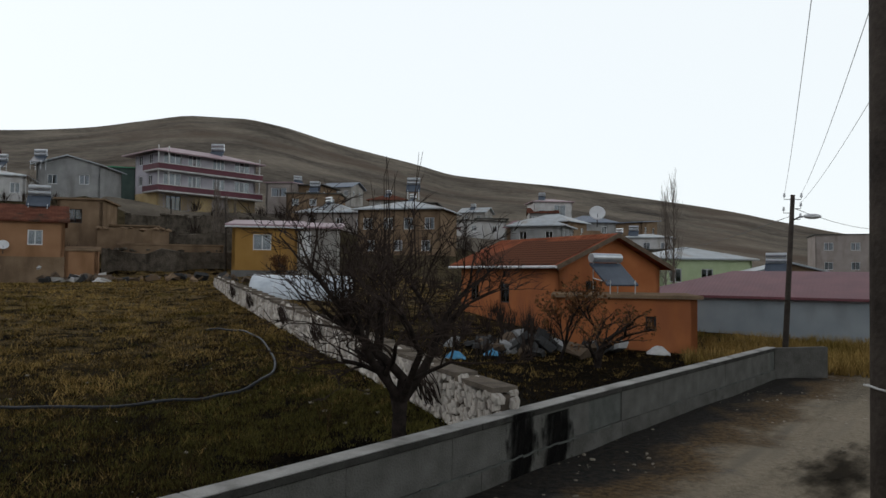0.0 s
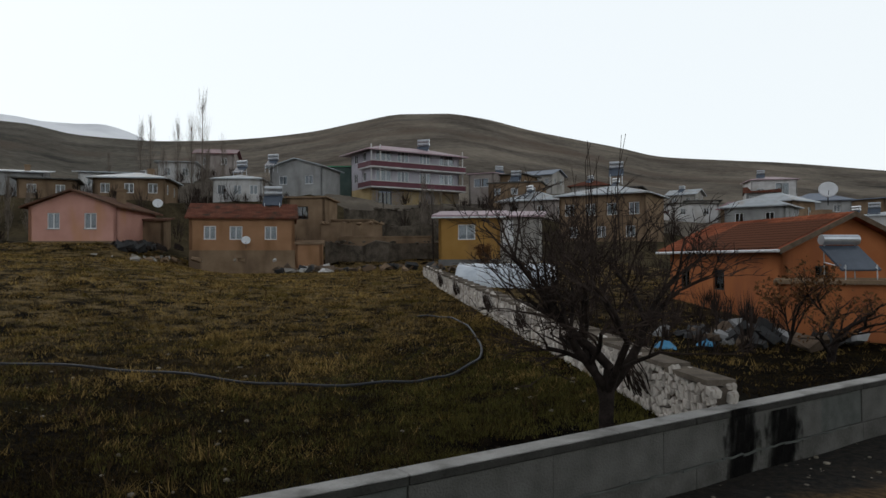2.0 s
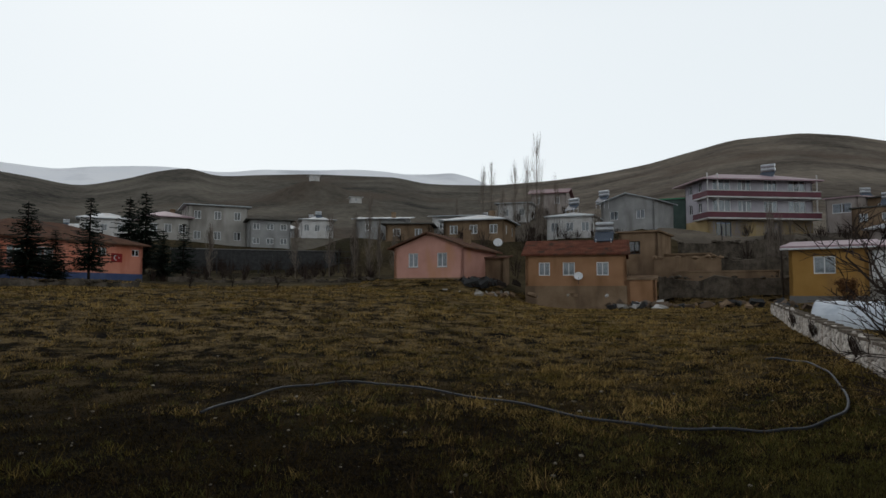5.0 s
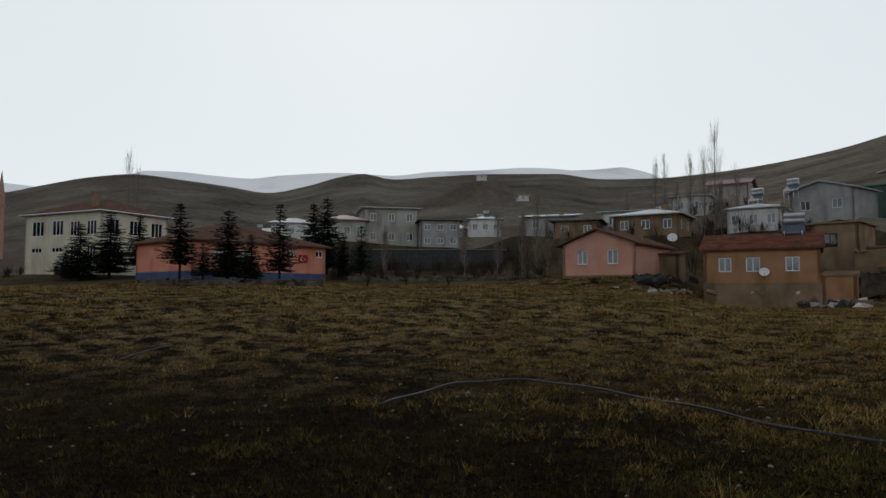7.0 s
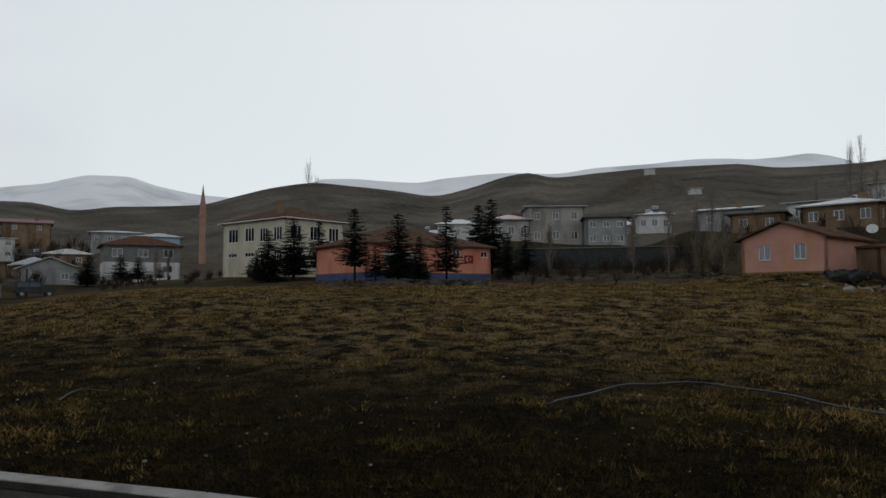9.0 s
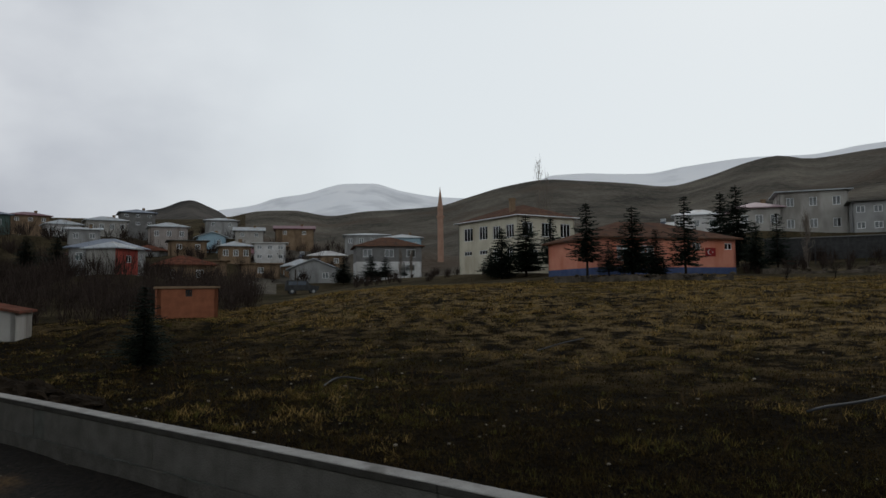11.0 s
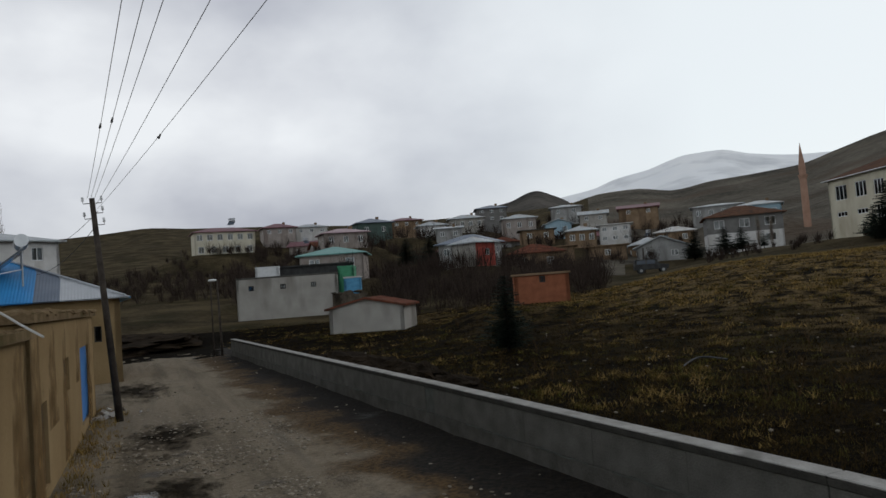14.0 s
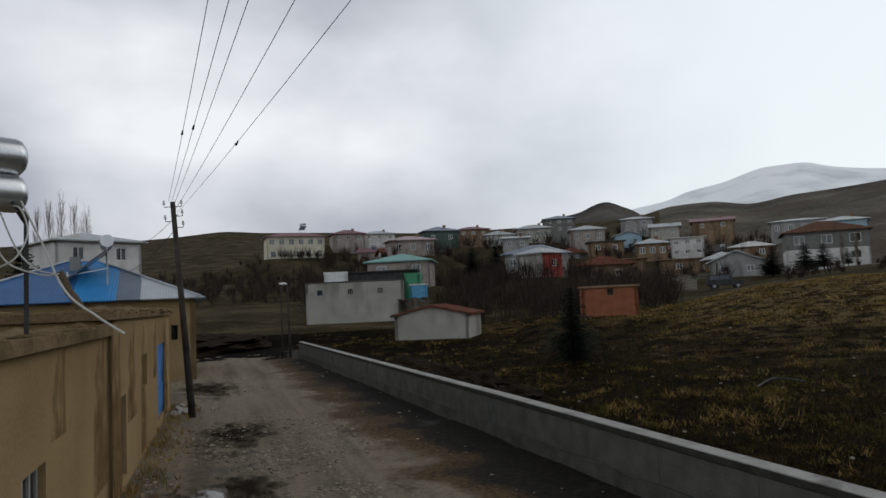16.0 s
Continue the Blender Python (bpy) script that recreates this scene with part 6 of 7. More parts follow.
def spruce(seed, bare, full):
    """A young spruce one metre high: whorls of drooping boughs with gaps, on a trunk that shows below."""
    ob = thing("spruce", Matrix.Identity(4), "dark green young spruce with uneven boughs", "tree", "spruces")
    rnd = random.Random(seed)
    bm = bmesh.new()
    tube(bm, [(0, 0, -0.12), (0.006, 0, 0.5), (0, 0, 1.0)], 0.016, 0.003, 7, cap=False)
    part("trunk", bm, "bark", ob)
    vs, fs = [], []
    z = bare
    while z < 0.985:
        q = min(1.0, 0.55 + (z - bare) * 4.0) * (1 - z) ** 0.78 * 0.30 * rnd.uniform(0.7, 1.2)
        n = max(5, int(11 * (1 - z) + 4))
        for k in range(n):
            if rnd.random() > full:
                continue
            a = math.tau * (k + rnd.random()) / n
            ln = q * rnd.uniform(0.5, 1.2) + 0.022
            d = Vector((math.cos(a), math.sin(a), 0))
            side = Vector((-d.y, d.x, 0))
            steps = max(4, int(ln / 0.020))
            sag = rnd.uniform(0.15, 0.5)
            for j in range(steps):
                t = (j + 0.5) / steps
                c = Vector((0, 0, z + rnd.uniform(-0.004, 0.004))) + d * ln * t + Vector((0, 0, -sag * ln * t + 0.30 * ln * t * t))
                w = 0.052 * (1.1 - 0.6 * t) * (1.1 - 0.6 * z) * rnd.uniform(0.6, 1.3)
                for sg in (-1, 1):
                    b = len(vs)
                    tip = c + side * sg * w + d * w * rnd.uniform(0.3, 0.9) + Vector((0, 0, rnd.uniform(-0.7, 0.15) * w))
                    vs.extend([tuple(c - d * 0.011), tuple(c + d * 0.011 + Vector((0, 0, 0.006))), tuple(tip)])
                    fs.append((b, b + 1, b + 2))
                b = len(vs)
                vs.extend([tuple(c - side * 0.009), tuple(c + side * 0.009), tuple(c + d * w * 0.8 + Vector((0, 0, -0.6 * w)))])
                fs.append((b, b + 1, b + 2))
        z += rnd.uniform(0.024, 0.040)
    scatter_mesh("needles", vs, fs, "needles", "dark green needle branches", "", ob)
    return ob


kinds = [spruce(3, 0.06, 0.95), spruce(4, 0.22, 0.85), spruce(9, 0.10, 0.9), spruce(15, 0.16, 0.6)]
# bearing, distance, elevation of foot and top, shape, width
spots = [(112.05, 30.0, -4.6, 0.6, 0, 1.15), (77.4, 64, 1.2, 7.0, 1, 0.95), (73.85, 62, 0.95, 6.6, 2, 1.15), (69.9, 63, 1.4, 7.15, 3, 0.9), (84.2, 80, 1.4, 5.1, 0, 1.3), (82.25, 82, 1.4, 6.15, 2, 1.2), (66.2, 88, 2.2, 7.8, 2, 0.9), (63.45, 72, 1.8, 5.5, 3, 1.0), (80.25, 84, 1.4, 5.9, 1, 1.0),
         (75.7, 63, 1.3, 3.9, 3, 1.3), (72.1, 63, 1.3, 4.7, 0, 1.1), (64.9, 80, 2.0, 5.0, 2, 0.9), (67.3, 90, 2.0, 7.3, 1, 1.0), (94.9, 112, 1.1, 3.0, 0, 1.5), (93.7, 113, 1.1, 2.9, 2, 1.4), (92.2, 112, 1.1, 2.4, 3, 1.3), (97.1, 106, 1.0, 2.85, 0, 1.6), (85.1, 83, 1.3, 3.4, 2, 1.2),
         (117.9, 130, 2.6, 4.4, 0, 1.3), (119.8, 135, 2.8, 4.2, 2, 1.3), (153.2, 52, 1.0, 5.0, 0, 1.0)]
used = set()
for i, (az, r, e0, e1, k, wide) in enumerate(spots):
    p = polar(az, r, height(e0, r))
    p.z = min(p.z, land(p.x, p.y) + 0.1)
    hh = height(e1, r) - p.z
    c = copy_thing(kinds[k], Matrix.Identity(4)) if k in used else kinds[k]
    used.add(k)
    c.matrix_world = pose(*p, 0, 0, 77 * i) @ Matrix.Diagonal((hh * wide * 1.3, hh * wide * 1.3, hh, 1))


def thicket():
    """Leafless brushwood and scrub between the houses."""
    rng = np.random.default_rng(7)
    zones = [(104, 122, 60, 105, 260, 3.2), (112, 134, 84, 170, 380, 3.6), (131, 150, 100, 170, 220, 2.6), (97, 131, 150, 240, 380, 3.4), (20, 33, 64, 92, 70, 1.8), (33, 44, 70, 130, 90, 2.4), (44, 66, 72, 100, 90, 1.8), (-25, 8, 44, 110, 120, 2.0), (97, 112, 110, 200, 120, 2.4), (-9, 8, 22, 40, 60, 1.3), (8, 20, 70, 100, 50, 2.0), (85, 97, 85, 118, 40, 1.4)]
    vs, fs = [], []
    for a0, a1, r0, r1, n, hh in zones:
        for _ in range(n):
            az, r = rng.uniform(a0, a1), rng.uniform(r0, r1)
            p = polar(az, r)
            z = land(p.x, p.y)
            size = hh * rng.uniform(0.5, 1.3)
            for _ in range(42):
                a = rng.uniform(0, math.tau)
                s = np.array([math.cos(a), math.sin(a), 0.0])
                b0 = np.array([p.x, p.y, z - 0.1]) + s * rng.uniform(0, 0.3 * size) + np.array([0, 0, rng.uniform(0, 0.45) * size])
                tip = b0 + s * rng.uniform(0.05, 0.45) * size + np.array([0, 0, rng.uniform(0.25, 0.75) * size])
                w = np.array([-s[1], s[0], 0.0]) * (0.018 + 0.00022 * r)
                k = len(vs)
                vs.extend([tuple(b0 - w), tuple(b0 + w), tuple(tip)])
                fs.append((k, k + 1, k + 2))
    scatter_mesh("brushwood", vs, fs, "twig", "dark leafless brushwood between the houses", "shrubs")


thicket()


# ---- the field's grass ----
def blades(rng, tufts, count, wide, spread, leans):
    """Blades of grass as thin leaning triangles round each tuft (x, y, z, height)."""
    t = np.repeat(np.array(tufts), count, axis=0)
    n = len(t)
    a = rng.uniform(0, math.tau, n)
    c, sn = np.cos(a), np.sin(a)
    r = np.hypot(t[:, 0], t[:, 1])
    off = spread * rng.random(n) ** 0.7 * (1 + 0.02 * r)
    b = rng.uniform(0, math.tau, n)
    x, y = t[:, 0] + np.cos(b) * off, t[:, 1] + np.sin(b) * off
    lean = t[:, 3] * rng.uniform(leans[0], leans[1], n)
    w = (wide + 0.00042 * r) * rng.uniform(0.6, 1.3, n)
    top = t[:, 2] + t[:, 3] * rng.uniform(0.45, 1.15, n)
    low = t[:, 2] - 0.02
    v = np.stack([np.stack([x - sn * w, y + c * w, low], 1), np.stack([x + sn * w, y - c * w, low], 1), np.stack([x + c * lean, y + sn * lean, top], 1)], 1)
    return v.reshape(-1, 3)


def grass():
    rng = np.random.default_rng(3)
    straw, green, matted = [], [], []
    corner = polar(7, 13.5)
    for _ in range(95000):
        az = rng.uniform(-20, 136)
        r = 7.0 * (66 / 7.0) ** (rng.random() ** 0.75)
        p = polar(az, r)
        s = wall_side(p.x, p.y)
        if s < 0.5:
            continue
        right = az < 17 and (p.x > -0.45 * (p.y - 11.5) + 0.9)
        broad = noise.noise((p.x * 0.14, p.y * 0.14, 4.0))
        pat = 0.5 * broad + 0.7 * noise.noise((p.x * 0.55, p.y * 0.55, 8.0)) + 0.45 * noise.noise((p.x * 1.6, p.y * 1.6, 2.0))
        rise = min(1.0, max(0.0, (s - 4.0 - 0.09 * min(60.0, max(0.0, az - 30.0))) / 26.0))
        dens = 0.06 + 0.62 * rise + 0.20 * rise * rise + 0.85 * pat + 0.30 * max(0.0, 1.0 - max(0.0, az - 15.0) / 35.0) - min(0.26, max(0.0, az - 34.0) * 0.012) * (1.0 if az < 92 else 0.5)
        if s < 3.6:
            dens = 0.01 + 0.10 * pat
        if right:
            dens *= 0.2
        u = rng.random()
        near = (p - corner).length
        fresh = 0.75 - near / 11.0 if near < 8 else 0.0
        fresh += (0.06 + 0.40 * max(0.0, noise.noise((p.x * 0.25, p.y * 0.25, 14.0)) + 0.5 * pat)) * (1.1 - rise) if s > 3.6 else 0.02
        z = land(p.x, p.y)
        tall = (0.045 + 0.15 * rng.random() ** 3) * (1.0 + 0.8 * max(0, pat))
        # dark blades thicken towards the road; they also carry the near field's shade
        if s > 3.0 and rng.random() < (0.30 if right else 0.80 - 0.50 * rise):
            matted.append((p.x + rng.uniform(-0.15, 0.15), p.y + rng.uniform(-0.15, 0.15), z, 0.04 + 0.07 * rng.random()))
        if rng.random() < fresh and not right:
            green.append((p.x, p.y, z, tall * 0.8))
        elif u < dens:
            straw.append((p.x, p.y, z, tall))
    for _ in range(9000):
        p = corner + Vector((rng.normal(0, 3.2), rng.normal(0, 3.6), 0))
        right = p.x > -0.45 * (p.y - 11.5) + 0.9
        if wall_side(p.x, p.y) < 0.7 or right or noise.noise((p.x * 0.8, p.y * 0.8, 5.0)) < -0.2:
            continue
        green.append((p.x, p.y, land(p.x, p.y), 0.03 + 0.07 * rng.random()))
    v = blades(rng, green, 10, 0.0026, 0.12, (0.2, 1.2))
    scatter_mesh("green_grass", [tuple(q) for q in v.tolist()], np.arange(len(v)).reshape(-1, 3).tolist(), "green_blade", "short fresh green grass in the field's damp corner", "grass")
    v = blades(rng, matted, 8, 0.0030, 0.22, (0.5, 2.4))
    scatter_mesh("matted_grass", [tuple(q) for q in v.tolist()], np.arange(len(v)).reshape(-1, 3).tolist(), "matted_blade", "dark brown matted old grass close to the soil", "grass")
    v = blades(rng, straw, 11, 0.0018, 0.16, (0.3, 2.0))
    vs = [tuple(q) for q in v.tolist()]
    fs = [tuple(q) for q in np.arange(len(v)).reshape(-1, 3).tolist()]
    for _ in range(2600):
        q = polar(rng.uniform(-34, -19), rng.uniform(26.5, 39))
        if wall_side(q.x, q.y) < 0.5 and q.x < 12.4:
            continue
        tall = rng.uniform(0.15, 0.6)
        for _ in range(6):
            a = rng.uniform(0, math.tau)
            c, sn = math.cos(a), math.sin(a)
            k = len(vs)
            vs.extend([(q.x - sn * 0.02, q.y + c * 0.02, 0.0), (q.x + sn * 0.02, q.y - c * 0.02, 0.0), (q.x + c * tall * 0.6, q.y + sn * tall * 0.6, tall + 0.05)])
            fs.append((k, k + 1, k + 2))
    for _ in range(320):
        q = along_front(rng.uniform(12.5, 26), 0.05, -abs(rng.normal(0, 0.38)) - 0.1)
        tall = rng.uniform(0.06, 0.22)
        for _ in range(7):
            a = rng.uniform(0, math.tau)
            c, sn = math.cos(a), math.sin(a)
            k = len(vs)
            vs.extend([(q.x - sn * 0.012, q.y + c * 0.012, 0.0), (q.x + sn * 0.012, q.y - c * 0.012, 0.0), (q.x + c * tall * 0.7, q.y + sn * tall * 0.7, tall + 0.08)])
            fs.append((k, k + 1, k + 2))
    scatter_mesh("dry_grass", vs, fs, "straw", "tufts of dry straw-coloured and green grass", "grass")


grass()


def litter(name, count, label, material, where, lo, hi, seed, flat=0.6):
    rng = random.Random(seed)
    bm = bmesh.new()
    base = bmesh.new()
    bmesh.ops.create_icosphere(base, subdivisions=1, radius=1.0)
    bvs, bfs = [v.co.copy() for v in base.verts], [[v.index for v in f.verts] for f in base.faces]
    base.free()
    vs, fs = [], []
    for _ in range(count):
        x, y, z = where(rng)
        q = lo + (hi - lo) * rng.random() ** 3
        k = len(vs)
        sx, sy, a = rng.uniform(0.7, 1.5), rng.uniform(0.7, 1.3), rng.uniform(0, 6.28)
        for v in bvs:
            u, w = v.x * sx * q * rng.uniform(0.8, 1.2), v.y * sy * q
            vs.append((x + u * math.cos(a) - w * math.sin(a), y + u * math.sin(a) + w * math.cos(a), z + v.z * q * flat + q * flat * 0.4))
        fs.extend([tuple(i + k for i in f) for f in bfs])
    bm.free()
    scatter_mesh(name, vs, fs, material, label, "stones")


def on_road(rng):
    t = rng.random()
    i = rng.uniform(2.1, 8.0)
    a, b = Vector(ROAD_LINE[int(i)]), Vector(ROAD_LINE[int(i) + 1])
    p = a.lerp(b, i - int(i))
    d = (b - a).normalized()
    p = p + Vector((-d.y, d.x)) * (rng.uniform(-4.2, 2.4) if rng.random() < 0.5 else rng.gauss(-3.2, 0.5))
    return p.x, p.y, 0.08


def on_crown(rng):
    while True:
        p = polar(rng.uniform(128, 147), rng.uniform(9.5, 22))
        d = -wall_side(p.x, p.y)
        if 2.6 < d < 7.4 and noise.noise((p.x * 0.5, p.y * 0.5, 11.0)) > -0.15:
            return p.x, p.y, road_z(p.x, p.y) - 0.01


def on_field(rng):
    while True:
        p = polar(rng.uniform(-6, 135), 8 * 6 ** rng.random())
        if wall_side(p.x, p.y) > 0.6:
            return p.x, p.y, land(p.x, p.y)


def weeds():
    """Tall dry weed stalks standing singly in the field."""
    rng = np.random.default_rng(12)
    vs, fs = [], []
    for _ in range(260):
        p = polar(rng.uniform(8, 130), 9 * 6 ** rng.random())
        if wall_side(p.x, p.y) < 1.2:
            continue
        z = land(p.x, p.y)
        tall = rng.uniform(0.25, 0.75)
        for _ in range(9):
            a, b = rng.uniform(0, math.tau), rng.uniform(0.0, 0.5)
            c, sn = math.cos(a), math.sin(a)
            z0 = z + b * tall
            w = 0.004 + 0.0002 * p.length
            k = len(vs)
            vs.extend([(p.x - sn * w, p.y + c * w, z0), (p.x + sn * w, p.y - c * w, z0), (p.x + c * tall * 0.4, p.y + sn * tall * 0.4, z0 + tall * rng.uniform(0.4, 0.8))])
            fs.append((k, k + 1, k + 2))
    scatter_mesh("dry_weeds", vs, fs, "weed", "tall dry brown weed stalks in the field", "weeds")


weeds()
litter("gravel", 6500, "loose gravel and pale stones on the road", "pebble", on_road, 0.008, 0.05, 2)
litter("gravel_spread", 4200, "spread of coarse pale gravel on the road's crown", "pebble", on_crown, 0.012, 0.055, 8)
litter("field_stones", 900, "small pale stones and clods in the field", "pebble", on_field, 0.012, 0.06, 4)

# ---- hose, vines, rubble and small things ----
def smooth_path(ps, k=8):
    out = []
    for i in range(len(ps) - 1):
        p0, p1, p2, p3 = ps[max(0, i - 1)], ps[i], ps[i + 1], ps[min(len(ps) - 1, i + 2)]
        for j in range(k):
            t = j / k
            out.append(0.5 * ((2 * p1) + (p2 - p0) * t + (2 * p0 - 5 * p1 + 4 * p2 - p3) * t * t + (3 * p1 - p0 - 3 * p2 + p3) * t ** 3))
    return out + [ps[-1]]


hose_pts = [ground_at(az, el) for az, el in ((61.9, -9.16), (55.8, -7.5), (49.2, -7.17), (40.0, -8.38), (29.8, -10.07), (20.7, -10.15), (16.1, -9.61), (13.35, -7.9), (14.27, -5.8), (16.1, -4.85), (18.5, -4.7))]
bm = bmesh.new()
path = smooth_path(hose_pts)
tube(bm, [Vector((p.x, p.y, land(p.x, p.y) + 0.085 + 0.025 * math.sin(i))) for i, p in enumerate(path)], 0.033, sides=7)
tagged(part("garden_hose", bm, "hose_plastic", smooth=True), "long dark plastic irrigation hose lying in the grass", "hose")
for a in (((98.7, -7.64), (97.9, -7.1), (97.0, -6.95), (95.5, -7.2)), ((81.5, -5.0), (79.5, -4.4), (77.8, -4.0))):
    bm = bmesh.new()
    tube(bm, [Vector((p.x, p.y, land(p.x, p.y) + 0.08)) for p in smooth_path([ground_at(*q) for q in a])], 0.025, sides=6)
    tagged(part("stray_pipe", bm, "hose_plastic"), "short piece of dark pipe lying in the field grass", "pipe")


def vine(az, seed, size):
    rnd = random.Random(seed)
    a, b = polar(-5.2, 11.5), polar(17.8, 47)
    t = 0.0
    while math.degrees(math.atan2(-(a.lerp(b, t)).x, (a.lerp(b, t)).y)) < az:
        t += 0.002
    p = a.lerp(b, t)
    wv = (b - a).normalized()
    n = Vector((-wv.y, wv.x, 0))
    ob = thing("vine_bundle", Matrix.Translation((p.x, p.y, 0.5 + 1.55 * t)), "bundle of bare black vine canes hung over the stone wall", "vine", "vine bundles")
    for k in range(12):
        bm = bmesh.new()
        w, h = size * rnd.uniform(0.5, 1.0), rnd.uniform(0.55, 0.95)
        off = rnd.uniform(-0.25, 0.25)
        pts = [wv * (off + w * math.cos(q) * 0.5) + n * (0.28 + 0.14 * math.sin(q) + rnd.uniform(-0.02, 0.03)) + Vector((0, 0, h * 0.5 + h * 0.5 * math.sin(q + rnd.uniform(-0.1, 0.1)))) for q in [-1.4 + 4.6 * j / 11 for j in range(12)]]
        tube(bm, pts, 0.016, 0.01, 5)
        part("cane", bm, "twig", ob)


for i, (az, sz) in enumerate(((-0.3, 0.75), (5.2, 0.8), (9.3, 0.9), (12.1, 1.0), (14.8, 1.2), (16.2, 1.4))):
    vine(az, 70 + i, sz)


def heap(name, label, category, m, n, spread, sizes, mats, seed):
    """A heap of separate broken pieces."""
    rnd = random.Random(seed)
    ob = thing(name, m, label, category)
    for k in range(n):
        bm = bmesh.new()
        q = rnd.uniform(*sizes)
        x, y = rnd.gauss(0, spread), rnd.gauss(0, spread * 0.5)
        z = max(0, 0.3 * math.exp(-(x * x + y * y) / spread ** 2)) * rnd.random()
        box(bm, -q, -q * 0.5, -q * 0.3, q, q * 0.5, q * 0.4, pose(x, y, z + q * 0.2, rnd.uniform(-40, 40), rnd.uniform(-40, 40), rnd.uniform(0, 180)))
        for v in bm.verts:
            v.co += Vector((rnd.uniform(-1, 1), rnd.uniform(-1, 1), rnd.uniform(-1, 1))) * q * 0.25
        part("piece", bm, rnd.choice(mats), ob)


heap("rubble_heap", "heap of scrap boards and pale rubble beside the lean-to", "rubble", pose(*polar(26.6, 55.5, height(-0.9, 55.5))), 40, 1.4, (0.15, 0.5), ["old_wood", "pale_plaster", "dark_frame", "white_paint"], 1)
heap("rubble_heap", "scattered boards and rubble on the dark bank", "rubble", pose(*polar(20.5, 54, height(-0.8, 54))), 50, 4.0, (0.15, 0.45), ["old_wood", "dark_frame", "mud"], 2)
heap("rubble_heap", "broken stones along the bank before the pink house", "rubble", pose(*polar(41.5, 58, height(0.0, 58))), 70, 4.0, (0.1, 0.35), ["pebble", "mud", "pale_plaster"], 3)
heap("scrap_heap", "dark scrap and firewood beside the orange house", "scrap", pose(*polar(-7.0, 27.5, 0.4)), 60, 1.6, (0.15, 0.5), ["dark_frame", "old_wood", "grey_plaster", "dark_frame"], 4)
heap("firewood", "dark brush pile beside the pink house", "firewood", pose(*polar(40.4, 59.5, height(0.9, 59.5))), 60, 1.3, (0.2, 0.6), ["dark_frame", "bark"], 5)
heap("rubble_heap", "pale stones at the foot of the utility pole", "rubble", pose(*polar(142.4, 24.2, 0.1)), 14, 0.5, (0.06, 0.16), ["white_paint", "pebble"], 6)


def tarp(az, el, w, label, material):
    p = ground_at(az, el)
    bm = bmesh.new()
    n = 8
    rnd = random.Random(int(az * 10))
    g = [[bm.verts.new((w * (i / n - 0.5), w * 0.7 * (j / n - 0.5), 0.32 * w * math.sin(math.pi * i / n) * math.sin(math.pi * j / n) + rnd.uniform(-0.05, 0.05) * w + 0.02)) for j in range(n + 1)] for i in range(n + 1)]
    for i in range(n):
        for j in range(n):
            bm.faces.new((g[i][j], g[i + 1][j], g[i + 1][j + 1], g[i][j + 1]))
    ext = bmesh.ops.extrude_face_region(bm, geom=bm.faces[:])
    bmesh.ops.translate(bm, vec=(0, 0, -0.03), verts=[v for v in ext["geom"] if isinstance(v, bmesh.types.BMVert)])
    ob = part("tarpaulin", bm, material)
    ob.matrix_world = pose(*p, 0, 0, az)
    tagged(ob, label, "tarpaulin")


tarp(-1.05, -6.9, 0.75, "crumpled blue plastic sheet on the dark garden soil", "blue_tarp")
tarp(-4.1, -6.6, 0.65, "crumpled bright blue plastic sheet beside a bucket", "blue_tarp")
tarp(-17.1, -6.1, 0.9, "white plastic sack lying before the annexe", "white_paint")
tarp(26.1, -0.95, 0.9, "white plastic drum lying on the rubble", "white_paint")

# soot on the wall where a fire burnt
def soot_patch(u, half, top):
    a, b = Vector(WALL_LINE[3]), Vector(WALL_LINE[4])
    t = (b - a).normalized()
    n = Vector((-t.y, t.x))
    bm = bmesh.new()
    for z0, z1, off in ((-0.3, 0.398, -0.0265), (0.409, min(top, 0.980), -0.0125), (0.986, 1.077, -0.0345), (1.0805, 1.102, -0.0395)):
        if top < z1 - 0.1:
            continue
        box(bm, -1.4, off / half, z0, 1.4, (off + 0.002) / half, z1)
    ob = part("soot_stain", bm, "soot", road_wall, "black soot stain from a fire")
    p = a + t * u
    ob.matrix_world = Matrix(((t.x * half, n.x * half, 0, p.x), (t.y * half, n.y * half, 0, p.y), (0, 0, 1, 0), (0, 0, 0, 1)))


soot_patch(5.75, 0.44, 1.1)
soot_patch(6.85, 0.50, 0.95)


def block_stack():
    p = polar(15.6, 6.55, 0.02)
    ob = thing("block_pallet", pose(*p, 0, 0, 17), "strapped pallet of grey hollow concrete blocks by the wall", "building blocks")
    bm = bmesh.new()
    for y in (-0.4, 0, 0.4):
        box(bm, -0.55, y - 0.05, 0, 0.55, y + 0.05, 0.1)
    part("pallet", bm, "old_wood", ob)
    for i in range(3):
        for j in range(3):
            for k in range(4):
                bm = bmesh.new()
                x, y, z = (i - 1) * 0.36, (j - 1) * 0.36, 0.105 + k * 0.185
                for s in range(4):
                    box(bm, x - 0.172, y - 0.172, z + s * 0.046, x + 0.172, y + 0.172, z + s * 0.046 + 0.03)
                box(bm, x - 0.16, y - 0.16, z, x + 0.16, y + 0.16, z + 0.175)
                part("block", bm, "crate_plastic", ob)
    for x in (-0.3, 0.02, 0.34):
        bm = bmesh.new()
        for seg in ((x, -0.56, 0.1, x + 0.02, -0.55, 0.86), (x, -0.56, 0.855, x + 0.02, 0.56, 0.862), (x, 0.55, 0.1, x + 0.02, 0.56, 0.86)):
            box(bm, *seg)
        part("strap", bm, "strap_teal", ob, "teal packing strap")


